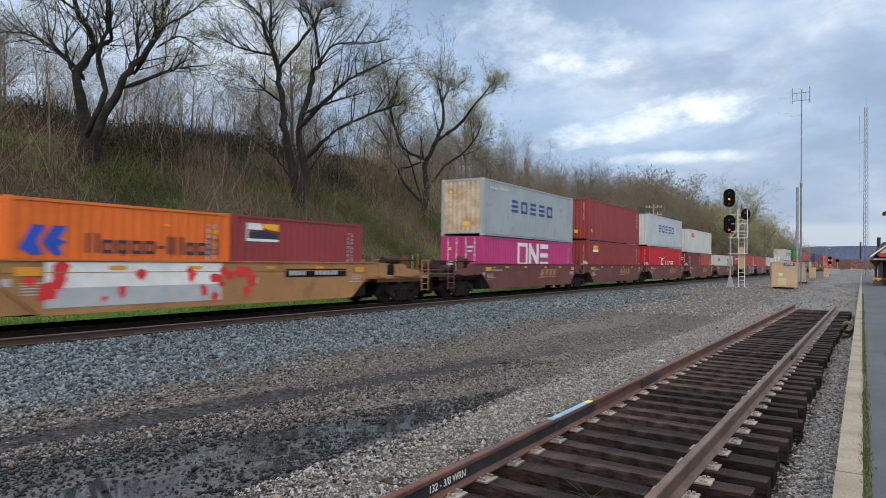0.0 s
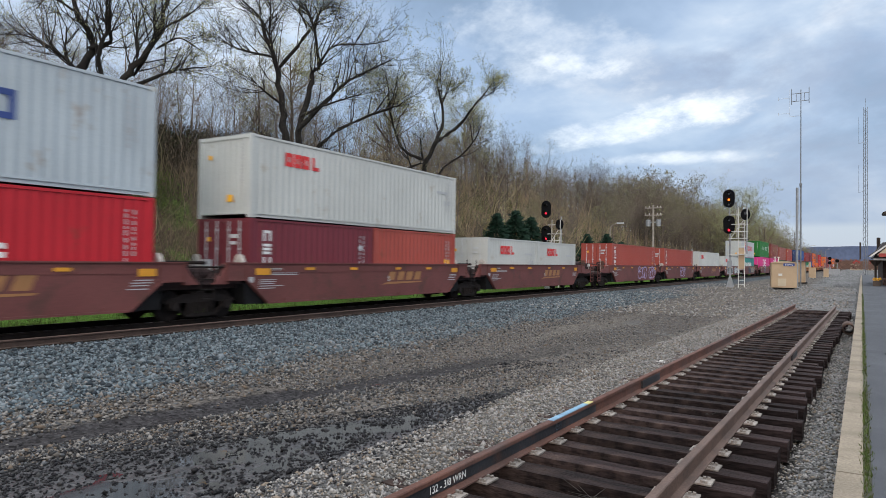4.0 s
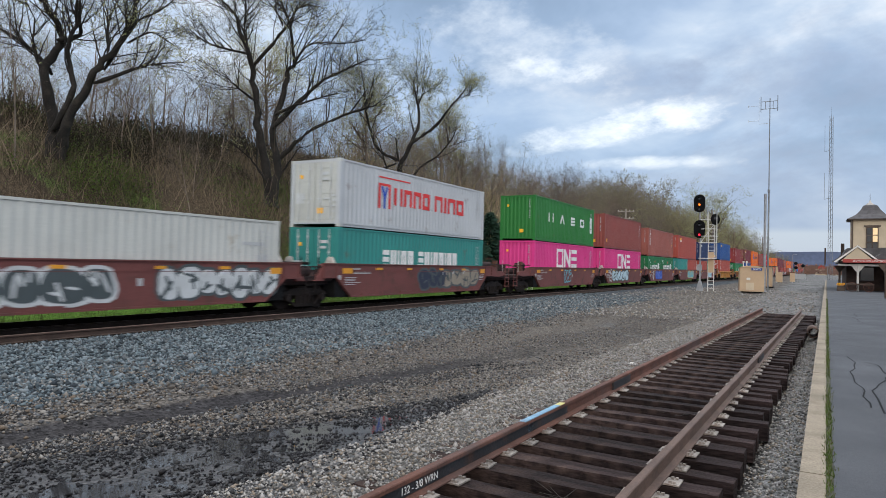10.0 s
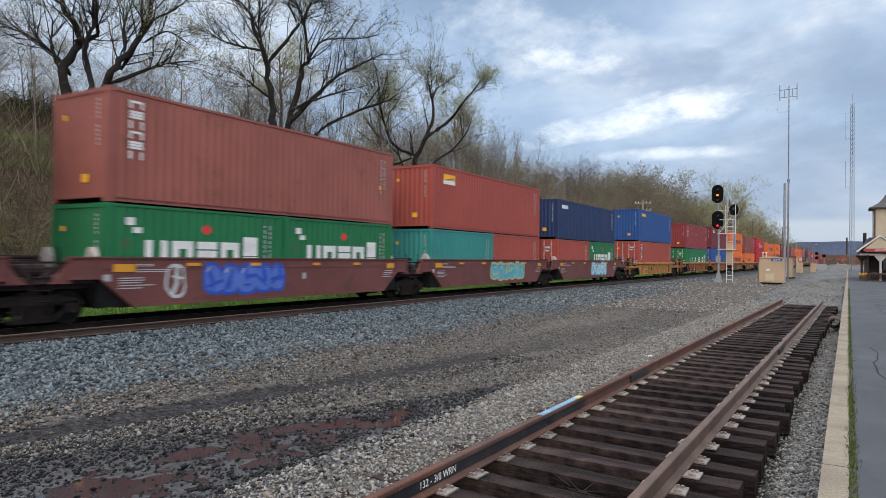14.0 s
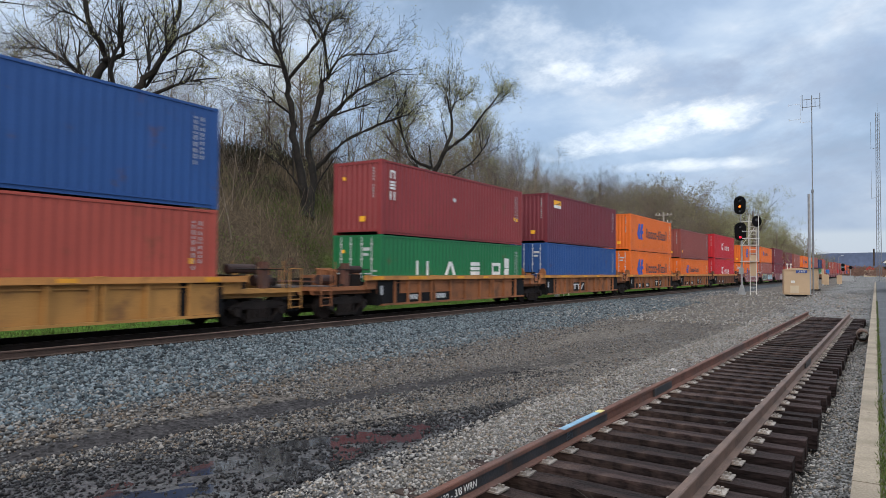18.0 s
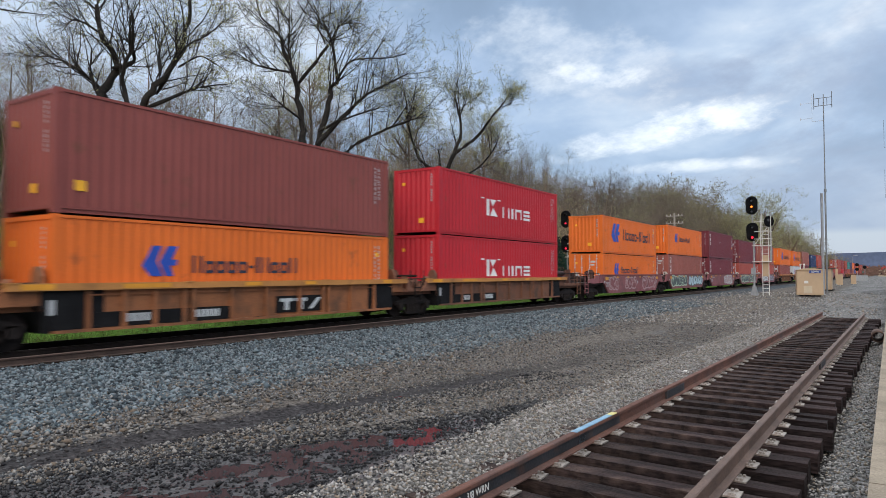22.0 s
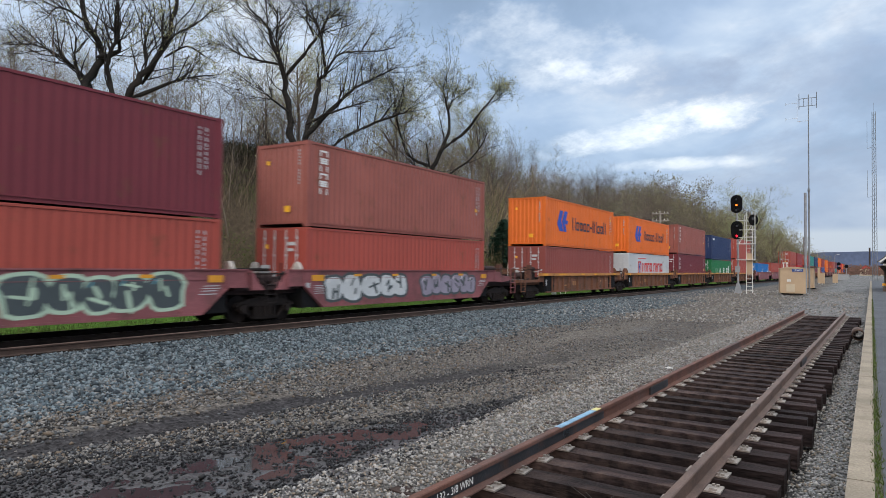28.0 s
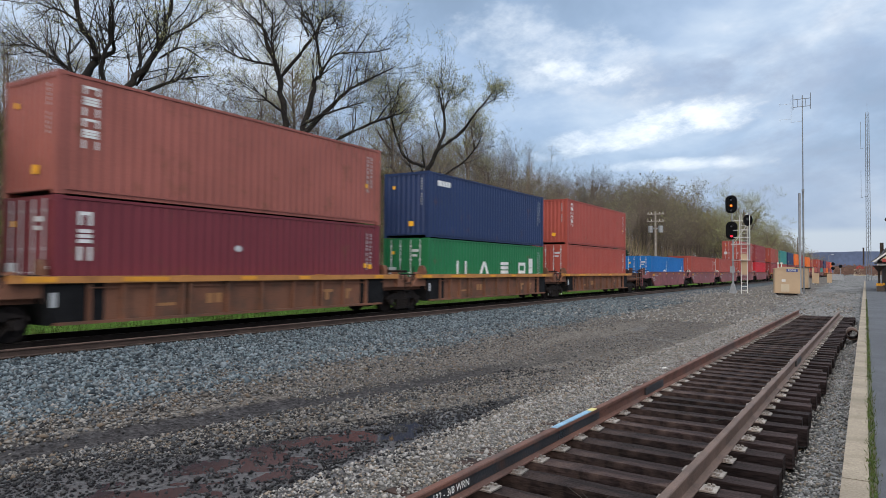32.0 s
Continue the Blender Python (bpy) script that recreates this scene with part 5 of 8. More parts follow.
def end_gear(car, y, out, body):
    """Coupler end beyond the last well: platform, coupler, brake wheel, ladder, hoses and rails."""
    part("end_deck", keep(("end_deck", out), lambda: deck_geo(min(y, y + out * 3.1), max(y, y + out * 3.1))), "joint_dark" if body in ("car_brown", "car_pink") else body, car)
    part("coupler", keep(("coupler", out), lambda: Geo().box(-0.10, 0.10, min(y + out * 3.0, y + out * 3.75), max(y + out * 3.0, y + out * 3.75), 0.72, 0.95)
                         .box(-0.2, 0.2, min(y + out * 3.45, y + out * 3.78), max(y + out * 3.45, y + out * 3.78), 0.68, 1.0)), "truck_iron", car)
    for x in (-1.28, 1.28):
        lad = Geo()
        ya, yb = y + out * 2.55, y + out * 3.05
        for yy in (ya, yb):
            lad.tube((x, yy, 0.45), (x, yy, 1.75), 0.022, sides=6)
        for z in (0.5, 0.75, 1.0, 1.75):
            lad.tube((x, ya, z), (x, yb, z), 0.018, sides=6)
        part("ladder", keep(("ladder", out, x), lambda: lad), body, car)
        part("grab_post", keep(("grab_post", out, x), lambda: Geo().tube((x * 0.96, y + out * 2.3, 1.1), (x * 0.96, y + out * 2.3, 2.0), 0.017, sides=6)), "guide_white" if body in ("car_brown", "car_pink") else body, car)
    dusky = "joint_dark" if body in ("car_brown", "car_pink") else body
    if body in ("car_brown", "car_pink", "car_mustard"):
        for sx in (-1, 1):
            x0, x1 = sorted((sx * 1.24, sx * 1.32))
            q = lambda t: y + out * t
            part("end_side", keep(("end_side", out, sx), lambda: Geo().prism([(q(0.6), 1.10), (q(0.6), 1.58), (q(1.25), 1.58), (q(1.35), 1.40), (q(2.3), 1.34), (q(2.4), 1.14), (q(1.6), 1.04)], "x", x0, x1)), body, car)
    part("reservoir", keep(("reservoir", out), lambda: Geo().tube((0.75, y + out * 0.45, 1.72), (0.75, y + out * 1.5, 1.72), 0.15, sides=14)), "joint_dark", car)
    part("valve_box", keep(("valve_box", out), lambda: Geo().box(-0.45, 0.25, min(y + out * 1.4, y + out * 2.3), max(y + out * 1.4, y + out * 2.3), 1.12, 1.52)), dusky, car)
    for i, (xa, xb, ta, tb, za, zb) in enumerate(((0.2, 0.9, 0.5, 1.1, 1.12, 1.55), (-1.0, -0.5, 0.3, 0.9, 1.12, 1.75), (0.95, 1.18, 1.5, 1.75, 1.12, 1.95), (-0.2, 0.3, 2.5, 2.9, 1.12, 1.42))):
        part("gear_block", keep(("gear_block", out, i), lambda: Geo().box(xa, xb, min(y + out * ta, y + out * tb), max(y + out * ta, y + out * tb), za, zb)), ("truck_iron", dusky, "rail_rust", "truck_iron")[i], car)
    for i, (p, q_, r_) in enumerate((((1.22, 0.4, 1.72), (1.22, 2.3, 1.72), 0.02), ((1.22, 2.3, 1.72), (1.22, 2.5, 1.1), 0.02), ((0.9, 0.6, 1.55), (0.2, 2.2, 1.75), 0.03), ((-0.9, 2.9, 1.3), (0.9, 2.9, 1.3), 0.03), ((1.1, 1.6, 1.2), (1.1, 2.9, 1.05), 0.035))):
        part("brake_rod", keep(("brake_rod", out, i), lambda: Geo().tube((p[0], y + out * p[1], p[2]), (q_[0], y + out * q_[1], q_[2]), r_, sides=6)), ("truck_iron", "truck_iron", dusky, "rail_rust", "truck_iron")[i], car)
    part("crossover_step", keep(("crossover_step", out), lambda: Geo().box(-1.2, 1.2, min(y + out * 2.55, y + out * 3.05), max(y + out * 2.55, y + out * 3.05), 1.13, 1.17)), "galvanised_dirty", car)
    part("brake_post", keep(("brake_post", out), lambda: Geo().tube((-0.5, y + out * 2.68, 1.1), (-0.5, y + out * 2.68, 1.95), 0.03, sides=6)), "truck_iron", car)
    part("brake_cylinder", keep(("end_cylinder", out), lambda: Geo().tube((0.5, y + out * 1.7, 1.36), (0.5, y + out * 2.4, 1.36), 0.18, sides=12)), "joint_dark", car)
    wh = Geo()
    for i in range(12):
        a, b = 2 * math.pi * i / 12, 2 * math.pi * (i + 1) / 12
        c = Vector((-0.5, y + out * 2.75, 1.85))
        wh.tube(c + Vector((0.27 * math.cos(a), 0, 0.27 * math.sin(a))), c + Vector((0.27 * math.cos(b), 0, 0.27 * math.sin(b))), 0.016, sides=5)
    wh.tube((-0.77, y + out * 2.75, 1.85), (-0.23, y + out * 2.75, 1.85), 0.014, sides=5).tube((-0.5, y + out * 2.75, 1.58), (-0.5, y + out * 2.75, 2.12), 0.014, sides=5)
    part("brake_wheel", keep(("brake_wheel", out), lambda: wh), "rail_rust", car)
    hose = Geo()
    for i in range(6):
        a = i / 6
        b = (i + 1) / 6
        q = lambda t: Vector((0.45, y + out * (3.1 + 0.5 * t), 0.75 - 0.45 * math.sin(math.pi * t * 0.9)))
        hose.tube(q(a), q(b), 0.03, sides=6)
    part("air_hose", keep(("air_hose", out), lambda: hose), "car_black", car)


def joint_gear(car, body):
    """Between two wells on a shared truck: cross deck, container guides, posts, pipes and cylinders."""
    dusky = "joint_dark" if body in ("car_brown", "car_pink") else body
    part("joint_deck", keep(("joint_deck",), lambda: deck_geo(-2.95, -0.25, 1.0, 1.14)), dusky, car)
    for x in (-1.02, 1.02):
        for yy in (-0.20, -3.0):
            p = Geo().prism([(x - 0.20, 1.30), (x + 0.20, 1.30), (x + 0.20, 1.66), (x + 0.12, 1.82), (x + 0.05, 1.88), (x - 0.05, 1.88), (x - 0.12, 1.82), (x - 0.20, 1.66)], "y", yy - 0.06, yy + 0.06)
            part("stack_guide", keep(("stack_guide", x, yy), lambda: p), "guide_white" if body in ("car_brown", "car_pink") else body, car)
    for x in (-1.2, 1.2):
        for a, b, r in (((x, -0.3, 1.5), (x, -2.9, 1.5), 0.025), ((x, -1.1, 1.1), (x, -1.1, 1.85), 0.022), ((x, -2.0, 1.1), (x, -2.0, 1.85), 0.022)):
            part("handrail", keep(("handrail", a), lambda: Geo().tube(a, b, r, sides=6)), "truck_iron", car)
    for i, (p, q_, r_) in enumerate((((1.15, -0.9, 1.55), (1.15, -1.6, 1.05), 0.05), ((1.15, -2.3, 1.55), (1.15, -1.6, 1.05), 0.05), ((1.24, -1.3, 1.5), (1.24, -1.3, 0.55), 0.02), ((1.24, -1.75, 1.5), (1.24, -1.75, 0.55), 0.02), ((1.24, -1.3, 0.6), (1.24, -1.75, 0.6), 0.018), ((1.24, -1.3, 0.85), (1.24, -1.75, 0.85), 0.018), ((1.24, -1.3, 1.15), (1.24, -1.75, 1.15), 0.018))):
        part("ladder_rail" if i > 1 else "brace", keep(("joint_rod", i), lambda: Geo().tube(p, q_, r_, sides=6)), dusky if i < 2 else "truck_iron", car)
    part("cross_pipe", keep(("cross_pipe",), lambda: Geo().tube((-1.2, -1.6, 1.62), (1.2, -1.6, 1.62), 0.05, sides=8)), "truck_iron", car)
    part("air_pipe", keep(("air_pipe",), lambda: Geo().tube((0.6, -0.4, 1.3), (0.6, -2.8, 1.3), 0.09, sides=8)), "truck_iron", car)
    part("brake_cylinder", keep(("brake_cylinder",), lambda: Geo().tube((0.95, -1.3, 1.32), (0.95, -2.1, 1.32), 0.16, sides=12)), dusky, car)
    for sx in (-1, 1):
        x0, x1 = sorted((sx * 1.0, sx * 1.30))
        for ya, yb, yc in ((-0.85, -1.35, -1.1), (-2.35, -1.85, -2.1)):
            part("end_bracket", keep(("end_bracket", sx, ya), lambda: Geo().prism([(ya, 1.6), (ya, 1.0), (yb, 1.0), (yc, 1.25)], "x", x0, x1)), body, car)


def tags(seed, n, y0, wide=0.8):
    """Spray-painted bubble shapes along a side, one beside another: dark rims behind, fills in front, then inner strokes and shine marks."""
    r = random.Random(seed)
    back, front, core, shine = [], [], [], []
    y = y0

    def blob(cy, cz, a, b, lean, squash):
        out = []
        for i in range(16):
            t = 2 * math.pi * i / 16
            k = 1 / (abs(math.cos(t)) ** 3.2 + abs(math.sin(t)) ** 3.2) ** (1 / 3.2)
            u, v = a * k * math.cos(t), b * k * math.sin(t)
            wob = 1 + 0.10 * math.sin(3 * t + squash) + 0.06 * math.sin(5 * t + 2 * squash)
            out.append((cy + u * wob + lean * v, cz + v * (1 + 0.05 * math.sin(2 * t + squash))))
        return out

    def bar(cy, cz, ln, w, a):
        ca, sa = math.cos(a), math.sin(a)
        return [(cy + u * ln * ca - v * w * sa, cz + u * ln * sa + v * w * ca) for u, v in ((-0.5, -0.4), (0.0, -0.5), (0.5, -0.4), (0.56, 0.0), (0.5, 0.4), (0.0, 0.5), (-0.5, 0.4), (-0.56, 0.0))]

    for _ in range(n):
        w = wide * r.uniform(0.8, 1.15)
        if y + w > 12.3:
            break
        c, high, lean, q = r.uniform(0.98, 1.06), r.uniform(0.44, 0.54), r.uniform(-0.18, 0.18), r.uniform(0, 6)
        cy = y + w / 2
        back.append(blob(cy, c, w * 0.60, high, lean, q))
        front.append(blob(cy, c, w * 0.47, high - 0.09, lean, q))
        for _ in range(r.choice((2, 3, 3))):
            core.append(bar(cy + r.uniform(-0.22, 0.22) * w, c + r.uniform(-0.22, 0.24), r.uniform(0.2, 0.6), r.uniform(0.07, 0.13), r.choice((0.0, math.pi / 2, math.pi / 2)) + r.gauss(0, 0.35)))
        if r.random() < 0.7:
            shine.append(bar(cy - 0.25 * w + lean * 0.3, c + 0.26, 0.16, 0.04, 0.9))
        y += w * r.uniform(0.86, 0.98)
    return back, front, core, shine


def well_car(kind, m, tag=None, first=False, last=False, dress="faint"):
    """One well of a double-stack set. kind: 'brown' (smooth deep side), 'pink' (same, faded) or a ribbed body's paint."""
    smooth_side = kind in ("car_brown", "car_pink", "car_mustard")
    label = {"car_brown": "brown smooth-sided well car of a double-stack train", "car_pink": "faded pink-red well car with sprayed graffiti",
             "car_mustard": "tan smooth-sided well car with a sprayed white panel",
             "car_ochre": "ochre yellow ribbed well car of a double-stack train", "car_tan": "rusty tan ribbed well car with a yellow top chord",
             "car_rust": "rust-brown ribbed well car with a yellow top chord"}[kind]
    car = thing("well_car", m, label, "rail car", "well cars of the train")
    for sx in (-1, 1):
        if smooth_side:
            part("side_sill", keep(("side_sill", sx), lambda: brown_side_geo(sx)), kind, car)
        else:
            part("side_sill", keep(("ribbed_sill", sx), lambda: ribbed_side_geo(sx)), kind, car)
            part("top_chord", keep(("top_chord", sx), lambda: chord_geo(sx)), "chord_ochre", car)
    # black plates added; they stand in for the shade behind the cut-away sill
    for sx in (-1, 1):
        x0, x1 = sorted((sx * 1.235, sx * 1.258))
        for i, (ya, yb) in enumerate(((-0.2, 1.2), (11.0, 12.39))):
            part("bulkhead", keep(("bulkhead", sx, i), lambda: Geo().box(x0, x1, ya, yb, 0.38, 1.35)), "car_black", car)
    # black plates added across the well's ends to hide the load's foot
    for i, ya in enumerate((-0.10, 12.24)):
        part("end_plate", keep(("end_plate", i), lambda: Geo().box(-1.22, 1.22, ya, ya + 0.05, 0.36, 1.25)), "car_black", car)
    part("well_floor", keep(("well_floor",), well_floor_geo), "car_black", car)
    if smooth_side:
        xs = 1.392
        for i, q in enumerate([(0.15, 0.75, 1.26, 1.46), (2.3, 2.75, 1.40, 1.49), (4.6, 5.0, 1.40, 1.49), (7.4, 7.75, 1.40, 1.49), (9.6, 10.0, 1.40, 1.49), (11.7, 12.2, 1.26, 1.46)]):
            part("reflector", keep(("reflector", i), lambda: plates([q], 1.345)), "reflector_amber", car)
        part("stencil", keep(("stencil",), lambda: plates([(0.8, 1.25, 1.44, 1.46), (0.8, 1.25, 1.40, 1.42), (0.8, 1.95, 1.30, 1.325), (0.8, 1.95, 1.25, 1.275), (0.3, 1.0, 1.09, 1.115), (0.3, 1.0, 1.03, 1.055), (0.3, 0.9, 0.97, 0.995), (0.3, 1.3, 0.90, 0.925), (0.3, 0.95, 0.83, 0.855), (-0.1, 0.08, 1.03, 1.20), (6.9, 7.05, 0.95, 1.15),
                                                          (11.6, 12.1, 1.15, 1.175), (11.5, 12.1, 1.08, 1.105), (11.5, 12.0, 1.01, 1.035), (11.4, 12.0, 0.92, 0.945)], 1.332)), "mark_grey", car)["kind"] = "stuff"
        if kind == "car_brown" and not tag:
            part("faded_word", keep(("faded_word",), lambda: plates([((y, 0.98), (y + 0.42, 0.98), (y + 0.55, 1.32), (y + 0.13, 1.32)) for y in (6.9, 7.5, 8.1, 8.7)] + [((6.5, 0.82), (6.9, 0.92), (9.3, 0.92), (9.2, 0.87))], 1.332)), "mark_gold", car)["kind"] = "stuff"
    else:
        for i, q in enumerate([(-0.7, 0.0, 1.36, 1.48), (1.6, 2.9, 1.37, 1.47), (5.3, 5.9, 1.37, 1.47), (7.7, 8.2, 1.37, 1.47), (11.7, 12.2, 1.36, 1.48)]):
            part("reflector", keep(("reflector_r", i), lambda: plates([q], 1.402)), "reflector_amber", car)
        for i, q in enumerate([((-0.24, 1.30), (-0.24, 1.0), (0.02, 0.43), (0.72, 0.43), (0.72, 1.30)), (11.32, 12.18, 0.44, 1.30)]):
            part("end_panel", keep(("end_panel", i), lambda: plates([q], 1.242, 0.06)), kind if kind == "car_ochre" else "car_black", car, "painted end bay")
        part("stencil", keep(("stencil_r",), lambda: plates([(-0.1, 0.05, 0.78, 1.12)], 1.304)), "mark_grey", car)
        if dress in ("low_plate", "both"):
            pl = part("number_plate", keep(("number_plate",), lambda: plates([(0.86, 4.84, 0.44, 0.80)], 1.242, 0.05)), "car_black", car, "black band with pale bars")
            part("bar", keep(("number_bars",), lambda: plates(bar_word(1.75, 0.54, [0.55] * 4, 0.2, 0.3) + bar_word(3.7, 0.54, [0.5] * 6, 0.2, 0.18), 1.294)), "mark_silver", pl)["kind"] = "stuff"
        if dress in ("square_plate", "both"):
            y = 3.68 if dress == "square_plate" else 6.6
            pl = part("name_plate", keep(("name_plate", dress), lambda: plates([(y, y + 2.1, 0.50, 1.02)], 1.242, 0.03)), "car_black", car, "black plate with white bars")
            part("bar", keep(("plate_bars", dress), lambda: plates([(y + 0.14, y + 0.72, 0.84, 0.94), (y + 0.34, y + 0.52, 0.58, 0.84), (y + 0.8, y + 1.3, 0.84, 0.94), (y + 0.96, y + 1.14, 0.58, 0.84),
                                                                   ((y + 1.38, 0.58), (y + 1.56, 0.58), (y + 1.94, 0.94), (y + 1.76, 0.94))], 1.274)), "mark_silver", pl)["kind"] = "stuff"
        if dress == "small_plate":
            pl = part("number_plate", plates([(1.75, 3.25, 0.72, 0.98), (3.7, 4.3, 0.72, 0.98)], 1.242, 0.05), "car_black", car, "black plate with pale bars")
            part("bar", plates(bar_word(1.9, 0.78, [0.6] * 8, 0.14, 0.35), 1.294), "mark_silver", pl)["kind"] = "stuff"
        if dress == "faint":
            part("faint_mark", keep(("faint_mark",), lambda: plates([(2.55, 3.2, 0.70, 0.78), (4.2, 4.42, 0.72, 1.0), (4.5, 4.72, 0.72, 1.0), (8.95, 9.5, 0.90, 1.0), (9.12, 9.3, 0.64, 0.9), (10.05, 10.5, 0.90, 1.0), (10.2, 10.36, 0.64, 0.9)], 1.2425, 0.003)), "mark_gold", car)["kind"] = "stuff"
    if kind == "car_mustard":
        for sx in (-1, 1):
            a, b = sorted((sx * 1.262, sx * 1.329))
            part("side_sill", Geo().prism([(-3.4, 1.62), (-3.4, 0.40), (0.72, 0.40), (0.72, 0.44), (-0.16, 1.13), (-0.94, 1.13), (-0.94, 1.62)], "x", a, b), kind, car)
        part("graffiti", plates([(0.8, 5.7, 0.98, 1.58)], 1.334, 0.003), "mark_white", car, "sprayed white panel")
        part("graffiti", plates([(0.8, 5.7, 0.52, 0.98)], 1.334, 0.003), "mark_grey", car, "sprayed grey panel")
        r = random.Random(4)
        for i in range(22):
            cy, cz, w = (r.gauss(0.75, 0.2) if i < 5 else r.gauss(6.2, 0.5) if i < 11 else r.uniform(1.6, 6.0)), r.uniform(0.62, 1.5), r.uniform(0.10, 0.20) * (1.6 if i < 11 else 0.9)
            loop = [(cy + w * r.uniform(0.4, 1.1) * math.cos(k * 0.7854), cz + w * r.uniform(0.4, 1.2) * math.sin(k * 0.7854)) for k in range(8)]
            part("graffiti", plates([loop], 1.338 + 0.0004 * i, 0.004), "mark_red", car, "sprayed red blotch")
        plate_ob = part("name_plate", plates([(8.2, 11.2, 1.13, 1.40)], 1.336), "car_black", car, "black plate with pale bars")
        part("bar", plates(bar_word(8.4, 1.19, [0.8] * 4, 0.15, 0.5) + bar_word(9.6, 1.19, [0.8] * 6, 0.15, 0.5), 1.341), "mark_silver", plate_ob)["kind"] = "stuff"
    elif tag:
        px = 1.334 if smooth_side else 1.366
        for seed, n, outline, fill, core, y0, wide in tag:
            back, front, extra, shine = tags(seed, n, y0, wide)
            for i, (shapes, mk) in enumerate(((back, outline), (front, fill), (extra, outline), (shine, core))):
                if shapes:
                    part("graffiti", plates(shapes, px + 0.004 * i, 0.003, 0.0002), mk, car, "sprayed graffiti strokes")["kind"] = "stuff"
    if first:
        end_gear(car, -0.25, -1, kind)
        truck(car, -1.75)
    else:
        joint_gear(car, kind)
        truck(car, -1.6)
    if last:
        far = 13.65 if kind == "car_mustard" else 12.45
        end_gear(car, far, 1, kind)
        truck(car, far + 1.5)
        if kind == "car_mustard":
            for sx in (-1, 1):
                x0, x1 = sorted((sx * 1.25, sx * 1.335))
                part("side_sill", Geo().prism([(12.44, 1.62), (12.44, 1.0), (13.4, 1.05), (13.66, 1.05), (13.66, 1.62)], "x", x0, x1), kind, car)
            MESHES.clear()
    return car


# ---- the train: distance run by the second, then every well with its load ----
TRAVEL = [
    0.01, 15.23, 30.44, 45.74, 60.93, 76.18, 91.36, 106.63, 121.85, 137.17, 152.37, 167.19, 182.29, 197.34, 212.33, 
227.29, 242.21, 257.01, 271.9, 286.97, 301.7, 316.55, 331.32, 346.13, 361.05, 376.08, 390.9, 405.81, 420.76, 435.59, 
450.35, 465.12, 479.9
]


def on_track(s):
    """The pose on the main track of a thing whose near end is s metres along."""
    y0, y1 = s, s + 12.19
    a, b = Vector((main_x(y0), y0, 0)), Vector((main_x(y1), y1, 0))
    return a, -math.atan2(b.x - a.x, b.y - a.y)


ROLLING = []          # things, their place along the train, and their pose on the car


def rolls(ob, s, local):
    ROLLING.append((ob, s, local))


BASE = {"car_brown": 0.42, "car_pink": 0.48, "car_mustard": 0.45}


def stack(s, kind, lower, upper=None, tag=None, first=False, last=False, dress="faint"):
    """A well at s metres with its lower and upper boxes: (size, height, paint, style, doors towards the camera)."""
    rolls(well_car(kind, pose(0, 0, 0), tag, first, last, dress), s, Matrix())
    z = BASE.get(kind, 0.50)
    tall = 0.0
    y = 0.0
    for i, (ln, h, mat, style, doors, *near) in enumerate(lower if isinstance(lower, list) else [lower] if lower else []):
        rolls(container(ln, h, mat, style, doors, pose(0, 0, 0), *(near or [None])), s, pose(0, y, z))
        y += ln + 0.07
        tall = max(tall, h)
    if upper:
        ln, h, mat, style, doors, *near = upper
        rolls(container(ln, h, mat, style, doors, pose(0, 0, 0), *(near or [None]), where="top of another container"), s, pose(0, 0, z + tall + 0.02))


def pair(mat, style, h=STD, mat2=None, style2=None, doors=True):
    return [(FT20, h, mat, style, doors), (FT20, h, mat2 or mat, style2 or style, doors)]


# lead well, leaving the view at the start
stack(7.0, "car_mustard", pair("paint_orange", "arrow_half", STD, "paint_maroon", "sash_far", False), None, None, True, True)
B = "car_brown"
stack(28.64, B, (FT40, STD, "paint_dull_magenta", "big_square", True), (FT40, HI, "paint_dull_grey", "big_blue", False, "paint_rusty_white"), None, True)
stack(43.90, B, (FT40, HI, "paint_maroon", "sash", False), (FT40, HI, "paint_maroon", "plain", False))
stack(59.30, B, (FT40, HI, "paint_red", "line_small", False), (FT40, HI, "paint_light_grey", "big_blue", False, "paint_grey_white"))
stack(74.74, B, pair("paint_wine", "column_low", STD, "paint_brick", "plain"), (FT40, STD, "paint_grey_white", "red_small", False))
stack(90.13, B, pair("paint_grey_white", "red_small"), None, None, False, True)
stack(109.92, B, (FT40, HI, "paint_brick", "column", True), None, ((11, 3, "mark_violet", "car_brown", "mark_violet", 6.6, 0.85), (111, 3, "mark_violet", "car_brown", "mark_violet", 9.9, 0.7)), True)
stack(125.55, B, (FT40, HI, "paint_brick", "column", True), None, ((12, 4, "mark_violet", "car_brown", "mark_violet", 6.0, 0.6),))
stack(140.90, B, (FT40, HI, "paint_grey_white", "red_small", True))
stack(156.42, B, (FT40, STD, "paint_grey_white", "red_small", True), None, ((14, 5, "mark_silver", "mark_slate", "mark_white", 2.0, 1.0), (114, 7, "mark_slate", "mark_silver", "mark_white", 7.5, 0.75)))
stack(171.73, B, (FT40, STD, "paint_teal", "teal_word", True), (FT40, STD, "paint_white", "red_word", True, "paint_grey_white"), ((15, 3, "mark_slate", "mark_dark", "mark_slate", 5.6, 0.8), (115, 5, "mark_slate", "mark_khaki", "mark_silver", 7.5, 0.95)), False, True)
stack(191.24, B, (FT40, HI, "paint_magenta", "big_square", False), (FT40, HI, "paint_leaf_green", "green_word", False), ((16, 3, "mark_cyan", "car_brown", "mark_cyan", 5.3, 0.5),), True)
